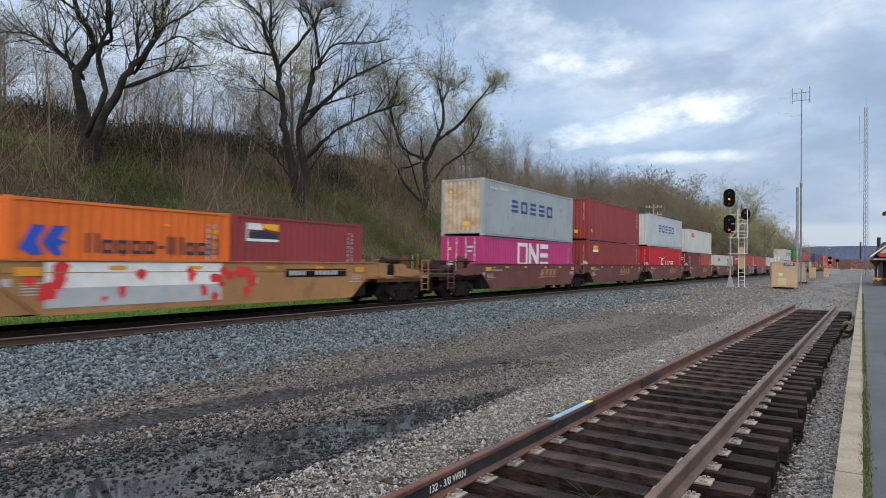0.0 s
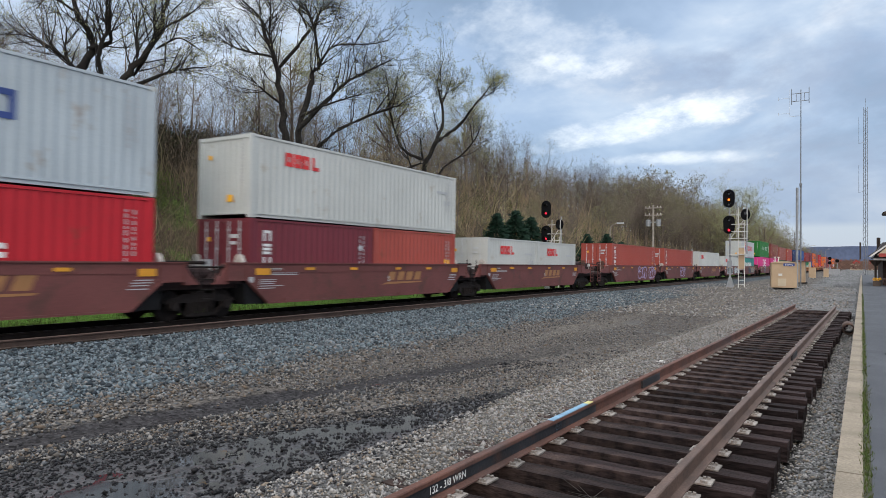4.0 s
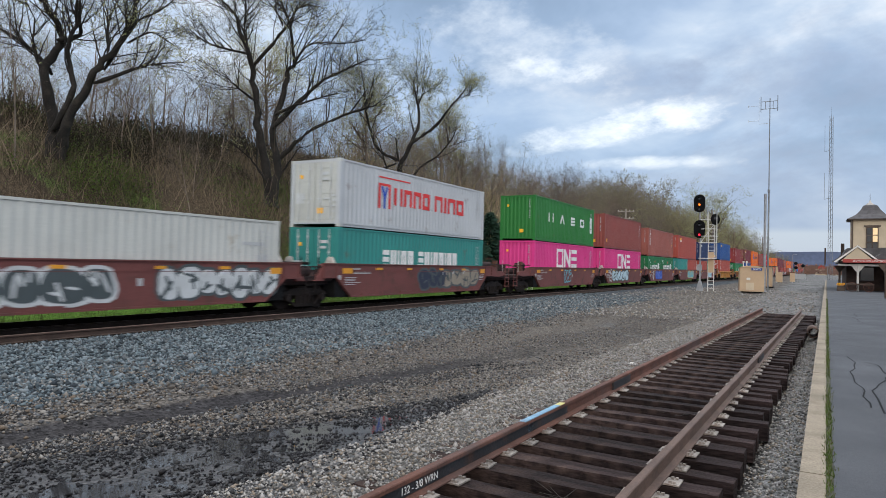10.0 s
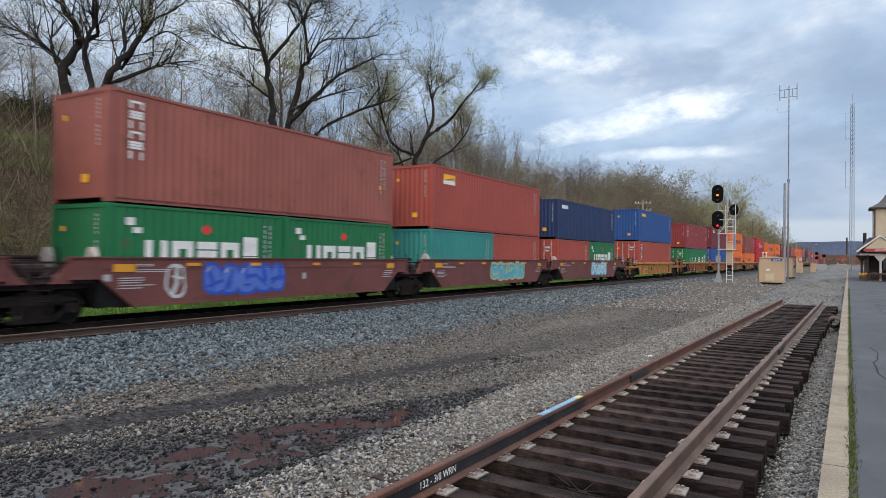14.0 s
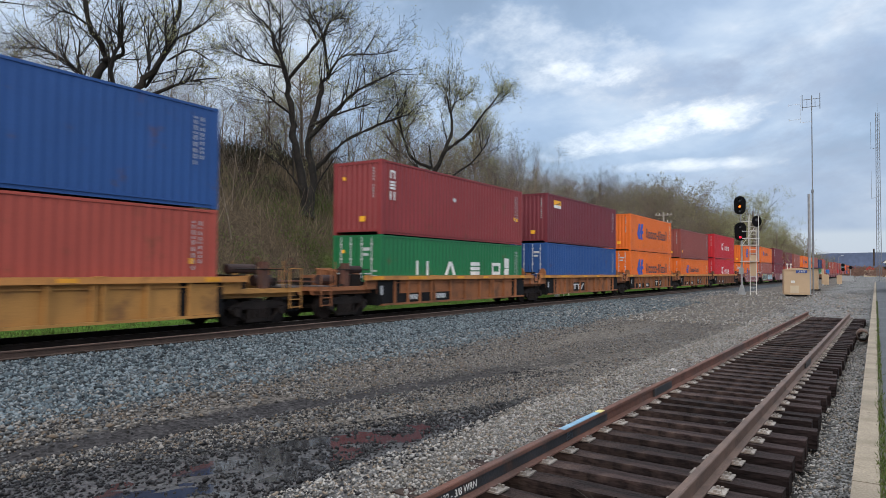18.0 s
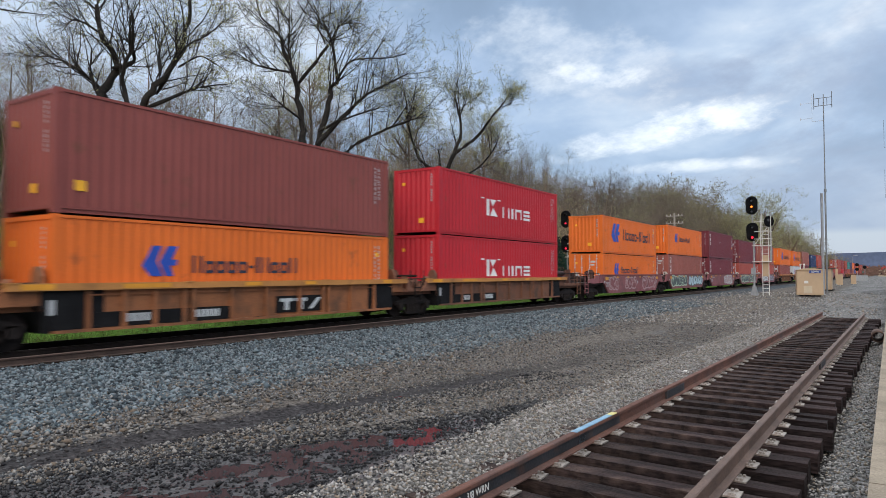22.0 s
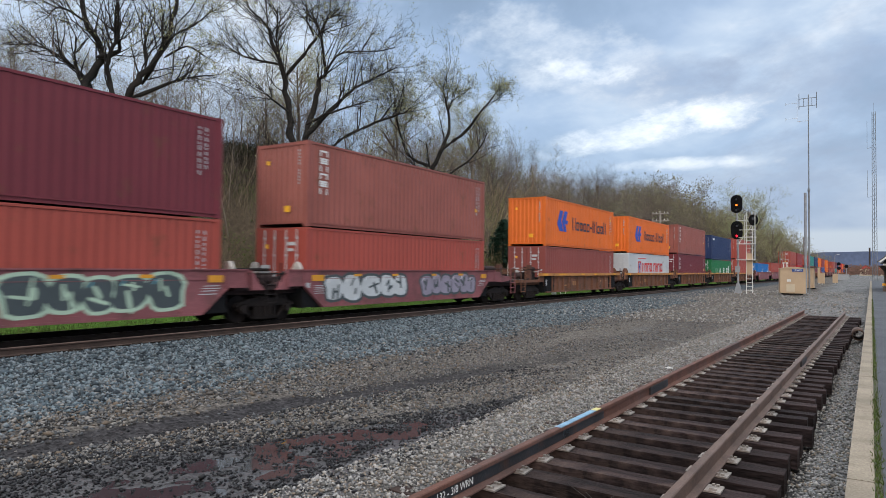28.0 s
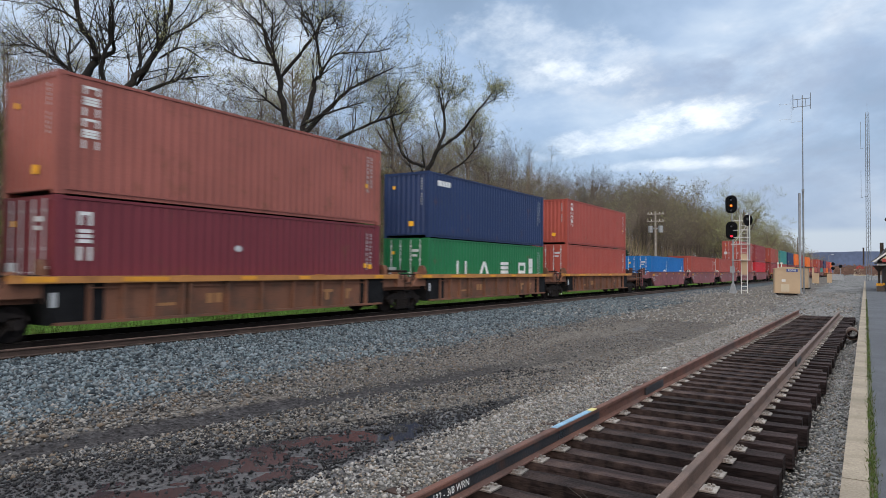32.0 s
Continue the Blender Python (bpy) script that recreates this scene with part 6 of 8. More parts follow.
stack(206.50, B, (FT40, HI, "paint_magenta", "big_square", False), (FT40, HI, "paint_brown_red", "plain", False), ((17, 5, "mark_slate", "mark_pale_blue", "mark_white", 2.0, 1.05), (117, 2, "mark_silver", "car_brown", "mark_silver", 1.2, 0.4)))
stack(221.90, B, pair("paint_green", "green_low", STD, None, None, False), (FT40, HI, "paint_faded_brick", "column", False), ((18, 5, "mark_blue", "mark_sky", "mark_silver", 2.9, 0.72), (118, 1, "mark_silver", "car_brown", "mark_silver", 1.7, 0.5)))
stack(237.16, B, pair("paint_teal", "plain", STD, "paint_brick", "plain", False), (FT40, HI, "paint_brick", "sash", False), ((19, 6, "mark_lime", "mark_cyan", "mark_blue", 5.6, 0.75),))
stack(252.39, B, pair("paint_brick", "plain", STD, "paint_green", "green_low"), (FT40, STD, "paint_navy", "navy_word", False), ((20, 5, "mark_cyan", "mark_pale_blue", "mark_lime", 6.3, 0.75),), False, True)
stack(271.92, "car_ochre", (FT40, HI, "paint_brick", "column", True), (FT40, HI, "paint_blue", "gold_word", False), None, True, True, "small_plate")
stack(291.67, "car_tan", (FT40, STD, "paint_green", "green_word", True), (FT40, HI, "paint_maroon", "column_low", False), None, True, False, "low_plate")
stack(307.23, "car_tan", (FT40, HI, "paint_blue", "plain", True), (FT40, HI, "paint_wine", "sash", False), None, False, False, "square_plate")
stack(322.96, "car_tan", (FT40, HI, "paint_orange", "arrow", True), (FT40, HI, "paint_orange", "arrow", False), None, False, False, "both")
stack(338.72, "car_tan", (FT40, STD, "paint_orange", "arrow_small", False), (FT40, HI, "paint_brown_red", "plain", False), None, False, False, "both")
stack(354.39, "car_rust", (FT40, HI, "paint_red", "big_line", False), (FT40, HI, "paint_red", "big_line", False), None, False, True, "low_plate")
P = "car_pink"
stack(373.98, P, (FT40, STD, "paint_orange", "arrow_small", True), (FT40, STD, "paint_orange", "arrow", False), ((24, 4, "mark_faint_pink", "car_pink", "mark_silver", 4.2, 0.7), (124, 3, "mark_faint_pink", "car_pink", "mark_silver", 0.9, 0.6), (125, 5, "mark_faint_pink", "car_pink", "mark_silver", 8.2, 0.7)), True)
stack(389.75, P, (FT40, HI, "paint_faded_brick", "column", True), (FT40, STD, "paint_orange", "arrow_small", False), ((25, 5, "mark_mint", "mark_slate", "mark_white", 0.6, 1.15), (126, 6, "mark_slate", "mark_pale_blue", "mark_white", 6.4, 1.0)))
stack(405.13, P, (FT40, HI, "paint_wine", "column_low", True), (FT40, HI, "paint_wine", "column_low", False), ((26, 6, "mark_silver", "mark_faint_pink", "mark_violet", 6.8, 0.8),))
stack(421.03, P, (FT40, STD, "paint_brick", "plain", True), (FT40, HI, "paint_wine", "plain", True), ((127, 6, "mark_mint", "mark_slate", "mark_white", 0.9, 0.9), (27, 5, "mark_mint", "mark_slate", "mark_cyan", 6.4, 1.0)))
stack(436.70, P, (FT40, STD, "paint_brick", "plain", True), (FT40, HI, "paint_faded_brick", "column", False), ((28, 5, "mark_slate", "mark_silver", "mark_white", 0.8, 1.1), (128, 6, "mark_slate", "mark_violet_grey", "mark_white", 6.6, 0.8)), False, True)
stack(456.25, "car_rust", (FT40, STD, "paint_brown_red", "plain", True), (FT40, HI, "paint_orange", "arrow", False), None, True)
stack(472.12, "car_rust", (FT40, STD, "paint_white", "red_word", True), (FT40, HI, "paint_orange", "arrow", False))
stack(487.86, "car_rust", (FT40, HI, "paint_wine", "column_low", True), (FT40, HI, "paint_faded_brick", "column", False))
stack(503.50, "car_rust", (FT40, STD, "paint_green", "green_word", True), (FT40, HI, "paint_navy", "navy_word", False))
stack(519.48, "car_rust", (FT40, HI, "paint_brick", "plain", True), (FT40, HI, "paint_brick", "column", False), None, False, True)
# the tail, seen only far off
s = 539.0
tail = [("paint_bright_blue", None), ("paint_brick", None), ("paint_brick", None), ("paint_brick", "paint_brick"), ("paint_red", "paint_maroon"),
        ("paint_maroon", "paint_brick"), ("paint_brick", "paint_teal"), ("paint_wine", "paint_navy"), ("paint_brick", "paint_orange"), ("paint_blue", "paint_maroon"),
        ("paint_orange", "paint_orange"), ("paint_maroon", None), ("paint_brick", None), ("paint_brown_red", "paint_brick"), ("paint_teal", "paint_wine"),
        ("paint_brick", "paint_navy"), ("paint_orange", "paint_brick"), ("paint_wine", "paint_red"), ("paint_brick", "paint_orange"), ("paint_blue", "paint_brick")]
for i, (low, top) in enumerate(tail):
    first, last = i % 5 == 0, i % 5 == 4
    kind = (P, "car_rust", B, "car_tan")[i // 5]
    lower = pair(low, "blue_low") if i == 0 else (FT40, HI, low, "plain", i % 2 == 0)
    stack(s, kind, lower, (FT40, HI, top, "plain", i % 3 == 0) if top else None, None, first, last)
    s += 19.6 if last else 15.6
# ---- trees ----
def mesh_from(name, v, f, mat):
    me = bpy.data.meshes.new(name)
    me.from_pydata(v, [], f)
    me.materials.append(M[mat])
    return me


def ring(v, c, d, r, k):
    s = d.orthogonal().normalized()
    t = d.cross(s)
    for i in range(k):
        a = 2 * math.pi * i / k
        v.append(tuple(c + r * (math.cos(a) * s + math.sin(a) * t)))


class Tree:
    """Grows a trunk, main limbs (each a mesh of its own on a large tree), twigs, and buds or young leaves."""

    def __init__(self, seed, big=False, thin=0, leaf_size=0.05, tufts=2):
        self.r, self.big, self.thin, self.leaf_size = random.Random(seed), big, thin, leaf_size
        self.tufts = tufts
        self.trunk, self.limbs, self.twig, self.tf, self.leaf, self.lf = ([], []), [], [], [], [], []

    def limb(self, p, d, length, r0, level, up=0.12, curl=0.22, depth=3, leafy=0.0, kids=None, taper=0.72):
        rr = self.r
        p, d = Vector(p), Vector(d).normalized()
        n = max(3 if level < 3 else 2, int(length / (0.6 if level < 2 else 0.45)))
        k = (10, 7, 4, 3, 3)[min(level, 4)]
        if level == 0:
            v, f = self.trunk
        elif level == 1 and self.big:
            v, f = [], []
            self.limbs.append((v, f))
        else:
            v, f = self.twig, self.tf
        base = len(v)
        pts = []
        for i in range(n + 1):
            t = i / n
            rad = max(r0 * (1 - taper * t), 0.0055)
            if level == 0 and i == 0:
                rad *= 1.4
            if level < 2:
                rad *= 1 + rr.uniform(-0.08, 0.10)
            ring(v, p, d, rad, k)
            pts.append((p.copy(), d.copy(), rad))
            d = (d + Vector((rr.gauss(0, curl), rr.gauss(0, curl), rr.gauss(0, curl) * 0.8 + up)) * (0.6 if level < 2 else 0.85)).normalized()
            p = p + d * (length / n)
        for i in range(n):
            a = base + i * k
            f.extend((a + j, a + (j + 1) % k, a + k + (j + 1) % k, a + k + j) for j in range(k))
        if level >= depth:
            if leafy and rr.random() < leafy:
                for q, dd, _ in pts[1:]:
                    for _ in range(self.tufts):
                        self.tuft(q)
            return pts
        m = kids if kids else (rr.randint(5, 7) if level < 2 else rr.randint(4, 6)) - self.thin
        for i in range(m):
            t = rr.uniform(0.3, 1.0) if level else rr.uniform(0.35, 1.0)
            q, dd, rad = pts[min(n, int(t * n))]
            a = rr.uniform(0, 6.28)
            s = dd.orthogonal().normalized()
            out = (math.cos(a) * s + math.sin(a) * dd.cross(s))
            new_d = (dd * rr.uniform(0.35, 0.9) + out * rr.uniform(0.7, 1.1) + Vector((0, 0, 0.12))).normalized()
            self.limb(q, new_d, length * rr.uniform(0.34, 0.58), rad * rr.uniform(0.42, 0.62), level + 1, up, min(curl * 1.15, 0.34), depth, leafy)
        return pts

    def stem(self, way, r0, r1, leafy, shoots, order):
        """A crooked limb through given bends, with side shoots; the first is the trunk."""
        rr = self.r
        pts = []
        n = 5
        ext = [way[0] * 2 - way[1]] + way + [way[-1] * 2 - way[-2]]
        for i in range(1, len(ext) - 2):
            p0, p1, p2, p3 = ext[i - 1:i + 3]
            for j in range(n + (i == len(ext) - 3)):
                u = j / n
                pts.append(0.5 * (2 * p1 + (p2 - p0) * u + (2 * p0 - 5 * p1 + 4 * p2 - p3) * u * u + (3 * p1 - p0 - 3 * p2 + p3) * u ** 3))
        v, f = self.trunk if order == 0 else ([], [])
        if order:
            self.limbs.append((v, f))
        k, m = 9, len(pts) - 1
        rads = []
        for i, p in enumerate(pts):
            d = (pts[min(i + 1, m)] - pts[max(i - 1, 0)]).normalized()
            rad = (r0 + (r1 - r0) * (i / m) ** 0.8) * rr.uniform(0.9, 1.14)
            if i == 0:
                rad *= 1.35 if order < 2 else 0.5
            if 0 < i < m:
                p = p + Vector((rr.gauss(0, 0.25), rr.gauss(0, 0.25), rr.gauss(0, 0.25))) * min(rad, 0.2)
            ring(v, p, d, rad, k)
            rads.append(rad)
            pts[i] = p
        for i in range(m):
            f.extend((i * k + j, i * k + (j + 1) % k, (i + 1) * k + (j + 1) % k, (i + 1) * k + j) for j in range(k))
        total = sum((pts[i + 1] - pts[i]).length for i in range(m))
        for i in range(shoots):
            u = 1.0 if i < 2 else rr.uniform(0.5 if order < 2 else 0.25, 1.0)
            j = min(m, int(u * m))
            dd = (pts[j] - pts[max(j - 1, 0)]).normalized()
            a = rr.uniform(0, 6.28)
            s = dd.orthogonal().normalized()
            out = math.cos(a) * s + math.sin(a) * dd.cross(s)
            d = (dd * rr.uniform(0.5, 1.0) + out * rr.uniform(0.5, 1.0) + Vector((0, 0, 0.25))).normalized()
            self.limb(pts[j], d, rr.uniform(1.4, 3.4) * (0.8 + 0.04 * total), min(rads[j] * 0.55, 0.042), 2, 0.09, 0.13, 4, leafy)

    def fan(self, p, d, radius, n, leafy):
        """A round head of long thin shoots at a limb's end, as on a tree once cut back."""
        rr = self.r
        p, d = Vector(p), Vector(d).normalized()
        for i in range(n):
            way = (d * rr.uniform(0.5, 1.1) + Vector((rr.gauss(0, 1), rr.gauss(0, 1), rr.gauss(0.1, 0.6))) * 0.55).normalized()
            self.limb(p - d * rr.uniform(0.2, 1.0) * radius, way, radius * rr.uniform(1.0, 1.7), 0.013, 3, 0.03, 0.09, 4, leafy, 8)

    def tuft(self, q):
        rr = self.r
        c = q + Vector((rr.gauss(0, 0.14), rr.gauss(0, 0.14), rr.gauss(0, 0.12)))
        s = rr.uniform(0.6, 1.4) * self.leaf_size
        n = len(self.leaf)
        a, b = Vector((rr.gauss(0, 1), rr.gauss(0, 1), rr.gauss(0, 1))).normalized(), Vector((rr.gauss(0, 1), rr.gauss(0, 1), rr.gauss(0, 1))).normalized()
        self.leaf += [tuple(c - a * s), tuple(c + b * s * 0.7), tuple(c + a * s), tuple(c - b * s * 0.7)]
        self.lf.append((n, n + 1, n + 2, n + 3))

    def meshes(self, bark):
        out = [("trunk", mesh_from("trunk", *self.trunk, bark))]
        out += [("limb", mesh_from("limb", v, f, bark)) for v, f in self.limbs]
        if self.tf:
            out.append(("crown", mesh_from("crown", self.twig, self.tf, bark)))
        for _, me in out:
            me.polygons.foreach_set("use_smooth", [True] * len(me.polygons))
        if self.lf:
            out.append(("young_leaves", mesh_from("young_leaves", self.leaf, self.lf, "leaf_spring")))
        return out


def plant(name, meshes, m, label, group="", scale=1.0):
    top = thing(name, m, label, "tree", group)
    top.scale = (scale,) * 3
    for n, me in meshes:
        ob = new(n, me)
        ob.parent = top
        if n in ("crown", "young_leaves", "needles"):
            ob["kind"] = "stuff"
    return top


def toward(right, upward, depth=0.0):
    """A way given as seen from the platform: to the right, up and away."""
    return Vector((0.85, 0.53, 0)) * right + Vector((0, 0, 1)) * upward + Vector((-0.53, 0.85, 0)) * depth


def rooted(x, y, sink=0.15):
    return Matrix.Translation((x, y, ground_z(x, y) - sink))


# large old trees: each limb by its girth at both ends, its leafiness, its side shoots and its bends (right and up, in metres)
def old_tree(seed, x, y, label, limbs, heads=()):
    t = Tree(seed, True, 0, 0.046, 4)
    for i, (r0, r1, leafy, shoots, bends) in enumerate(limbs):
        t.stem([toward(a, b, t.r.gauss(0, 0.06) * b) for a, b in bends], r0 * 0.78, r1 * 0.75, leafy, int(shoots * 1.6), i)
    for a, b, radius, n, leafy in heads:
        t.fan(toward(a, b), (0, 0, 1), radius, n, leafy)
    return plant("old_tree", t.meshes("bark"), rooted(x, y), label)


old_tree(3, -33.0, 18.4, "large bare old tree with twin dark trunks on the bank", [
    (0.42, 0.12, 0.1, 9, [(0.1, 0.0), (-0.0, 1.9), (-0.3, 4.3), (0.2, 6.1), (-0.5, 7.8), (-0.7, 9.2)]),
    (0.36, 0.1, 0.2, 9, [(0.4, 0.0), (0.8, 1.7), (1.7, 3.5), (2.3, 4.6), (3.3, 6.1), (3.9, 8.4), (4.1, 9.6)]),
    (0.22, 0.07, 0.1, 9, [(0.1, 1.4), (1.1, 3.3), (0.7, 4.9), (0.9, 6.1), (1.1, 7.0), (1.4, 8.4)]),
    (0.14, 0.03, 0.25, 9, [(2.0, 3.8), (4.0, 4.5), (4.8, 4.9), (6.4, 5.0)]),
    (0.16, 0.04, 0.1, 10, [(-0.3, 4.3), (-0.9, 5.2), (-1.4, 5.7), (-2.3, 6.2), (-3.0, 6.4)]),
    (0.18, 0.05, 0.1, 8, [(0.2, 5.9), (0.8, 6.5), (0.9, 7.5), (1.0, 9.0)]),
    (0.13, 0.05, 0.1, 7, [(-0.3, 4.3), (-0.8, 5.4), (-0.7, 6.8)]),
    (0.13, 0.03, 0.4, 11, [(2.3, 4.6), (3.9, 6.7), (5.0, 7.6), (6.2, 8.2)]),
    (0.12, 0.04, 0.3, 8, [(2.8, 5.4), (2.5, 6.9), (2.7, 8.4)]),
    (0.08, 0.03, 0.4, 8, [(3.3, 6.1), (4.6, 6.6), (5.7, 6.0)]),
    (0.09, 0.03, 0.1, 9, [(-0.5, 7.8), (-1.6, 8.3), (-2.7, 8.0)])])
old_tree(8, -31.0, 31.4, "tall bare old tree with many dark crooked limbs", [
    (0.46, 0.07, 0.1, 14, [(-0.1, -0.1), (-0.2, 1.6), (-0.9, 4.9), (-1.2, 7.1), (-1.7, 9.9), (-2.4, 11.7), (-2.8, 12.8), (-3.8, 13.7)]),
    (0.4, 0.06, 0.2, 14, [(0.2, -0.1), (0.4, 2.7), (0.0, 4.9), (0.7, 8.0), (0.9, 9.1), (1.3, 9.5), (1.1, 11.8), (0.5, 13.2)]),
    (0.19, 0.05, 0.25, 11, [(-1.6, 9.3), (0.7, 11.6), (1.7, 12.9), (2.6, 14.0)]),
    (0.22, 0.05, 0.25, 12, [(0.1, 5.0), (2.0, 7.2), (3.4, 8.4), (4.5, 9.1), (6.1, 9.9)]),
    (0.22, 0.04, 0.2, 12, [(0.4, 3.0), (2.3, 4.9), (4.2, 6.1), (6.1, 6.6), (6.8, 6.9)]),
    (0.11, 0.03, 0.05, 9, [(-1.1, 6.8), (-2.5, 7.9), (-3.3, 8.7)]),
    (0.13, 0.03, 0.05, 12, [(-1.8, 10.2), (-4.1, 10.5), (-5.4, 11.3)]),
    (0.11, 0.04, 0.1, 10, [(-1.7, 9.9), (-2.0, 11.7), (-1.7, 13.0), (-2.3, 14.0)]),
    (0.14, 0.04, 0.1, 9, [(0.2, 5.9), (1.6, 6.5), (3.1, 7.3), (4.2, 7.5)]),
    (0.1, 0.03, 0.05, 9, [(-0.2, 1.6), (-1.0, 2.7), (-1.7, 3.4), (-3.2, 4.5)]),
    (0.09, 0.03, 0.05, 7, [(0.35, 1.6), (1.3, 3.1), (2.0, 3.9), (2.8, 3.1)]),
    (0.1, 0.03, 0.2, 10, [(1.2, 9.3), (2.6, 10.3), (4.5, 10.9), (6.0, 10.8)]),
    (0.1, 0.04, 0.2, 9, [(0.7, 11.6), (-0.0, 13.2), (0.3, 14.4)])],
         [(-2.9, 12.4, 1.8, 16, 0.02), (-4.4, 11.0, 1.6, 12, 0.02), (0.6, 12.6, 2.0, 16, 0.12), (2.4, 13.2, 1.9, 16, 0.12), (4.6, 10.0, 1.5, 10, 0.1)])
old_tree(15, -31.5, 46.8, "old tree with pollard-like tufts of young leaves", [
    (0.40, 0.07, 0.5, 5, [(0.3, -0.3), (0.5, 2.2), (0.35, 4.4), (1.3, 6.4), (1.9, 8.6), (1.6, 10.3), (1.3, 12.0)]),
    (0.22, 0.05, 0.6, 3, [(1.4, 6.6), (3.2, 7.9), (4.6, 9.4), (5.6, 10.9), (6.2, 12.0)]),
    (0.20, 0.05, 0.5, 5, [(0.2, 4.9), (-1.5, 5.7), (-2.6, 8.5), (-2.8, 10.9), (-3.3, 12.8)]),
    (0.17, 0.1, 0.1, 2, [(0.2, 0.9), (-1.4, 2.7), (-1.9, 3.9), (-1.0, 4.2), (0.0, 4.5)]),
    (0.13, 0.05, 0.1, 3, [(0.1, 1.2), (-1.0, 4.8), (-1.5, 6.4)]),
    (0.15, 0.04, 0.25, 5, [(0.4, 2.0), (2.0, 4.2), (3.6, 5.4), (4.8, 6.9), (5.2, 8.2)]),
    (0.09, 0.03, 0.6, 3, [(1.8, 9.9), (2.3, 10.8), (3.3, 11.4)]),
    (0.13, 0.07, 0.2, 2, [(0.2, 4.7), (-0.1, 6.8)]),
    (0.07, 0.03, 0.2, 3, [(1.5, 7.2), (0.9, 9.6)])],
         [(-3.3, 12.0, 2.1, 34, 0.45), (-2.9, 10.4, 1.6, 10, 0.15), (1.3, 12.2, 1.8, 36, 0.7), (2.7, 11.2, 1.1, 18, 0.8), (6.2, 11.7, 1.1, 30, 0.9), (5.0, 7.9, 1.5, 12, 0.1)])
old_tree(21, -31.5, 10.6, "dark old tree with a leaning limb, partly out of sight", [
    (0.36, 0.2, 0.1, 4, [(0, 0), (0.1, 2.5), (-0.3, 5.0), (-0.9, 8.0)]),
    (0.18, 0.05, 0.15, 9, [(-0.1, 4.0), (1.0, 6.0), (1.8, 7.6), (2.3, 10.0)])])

# thin young trees of the bank and the woods: a few kinds, planted many times
kinds = []
for i in range(9):
    t = Tree(40 + i)
    hgt = (8.5, 7.5, 9.5, 6.5, 9, 10.5, 8, 7, 11)[i]
    t.limb((0, 0, 0), (t.r.uniform(-0.1, 0.1), t.r.uniform(-0.1, 0.1), 1), hgt, 0.045 + 0.006 * hgt * (1 + i % 3) / 2, 0, 0.10, 0.06, 3,
           (0.0, 0.3, 0.05, 0.5, 0.1, 0.03, 0.1, 0.6, 0.15)[i], 16)
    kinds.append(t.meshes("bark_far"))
KIND_HEIGHT = (8.5, 7.5, 9.5, 6.5, 9, 10.5, 8, 7, 11)
# straight thin saplings that crowd the bank
poles = []
for i in range(5):
    t = Tree(140 + i)
    hgt = (8.0, 9.5, 7.0, 10.5, 6.0)[i]
    pts = t.limb((0, 0, 0), (t.r.uniform(-0.06, 0.06), t.r.uniform(-0.06, 0.06), 1), hgt, (0.038, 0.05, 0.032, 0.055, 0.03)[i], 0, 0.05, 0.035, 0, 0.0, None, 0.85)
    for _ in range(24):
        q, dd, rad = t.r.choice(pts[len(pts) // 3:])
        a = t.r.uniform(0, 6.28)
        t.limb(q, (0.55 * math.cos(a), 0.55 * math.sin(a), 1.0), hgt * t.r.uniform(0.10, 0.24), min(rad * 0.5, 0.018), 3, 0.06, 0.10, 4, (0.1, 0.0, 0.4, 0.05, 0.5)[i], 4)
    poles.append(t.meshes("bark_far"))


def wood_height(y):
    """How tall the woods stand, y metres along the line."""
    return 5.6 + 1.4 * smooth(60, 85, y) + 2.0 * smooth(92, 110, y) + 3.0 * smooth(112, 150, y)


wr = random.Random(77)
for i in range(150):
    y = 14 + 72 * wr.random() ** 0.9
    xm = wr.uniform(-46, -34) if wr.random() < 0.75 else wr.uniform(-34, -27)
    if y < 27 and wr.random() < 0.6:
        continue
    k = wr.randrange(5)
    plant("sapling", poles[k], rooted(xm + bend(y), y) @ pose(0, 0, 0, wr.gauss(0, 3), wr.gauss(0, 3), wr.uniform(0, 360)),
          "straight thin bare sapling with a narrow crown" if k in (1, 3) else "straight thin sapling with a few pale buds", "saplings of the bank", wr.uniform(0.55, 0.95))
woods = []
for i in range(420):
    y = 12 + 250 * wr.random() ** 1.5
    xm = wr.uniform(-60, -39) if wr.random() < 0.7 else wr.uniform(-39, -27)
    if y < 42 and xm > -38.5 and wr.random() < 0.75:
        continue
    if y < 30 and wr.random() < 0.35:
        continue
    woods.append((y, xm + bend(y), wr.randrange(9), wr.uniform(0.72, 1.05)))
for i in range(300):
    y = wr.uniform(105, 420)
    woods.append((y, wr.uniform(-62, -27) + bend(y) * (0.55 if y > 150 else 0.8), wr.randrange(1, 9), wr.uniform(0.75, 1.1)))
for i in range(80):
    y = wr.uniform(150, 420)
    woods.append((y, main_x(y) - wr.uniform(4.5, 13), wr.randrange(1, 9), wr.uniform(0.55, 0.8)))
for i in range(34):                       # a full grove beyond the utility pole
    y = wr.uniform(106, 150)
    woods.append((y, -8.5 - y * wr.uniform(0.135, 0.215), wr.randrange(1, 9), wr.uniform(0.85, 1.12)))
woods.sort()
for y, x, k, s in woods[:290]:
    plant("shrub_tree" if k < 4 else "woodland_tree", kinds[k], rooted(x, y) @ pose(0, 0, 0, wr.uniform(-4, 4), wr.uniform(-4, 4), wr.uniform(0, 360)),
          "slim tree with pale green spring leaves" if k in (1, 3, 7) else "slim bare grey-brown woodland tree", "trees of the woods", s * wood_height(y) / KIND_HEIGHT[k])
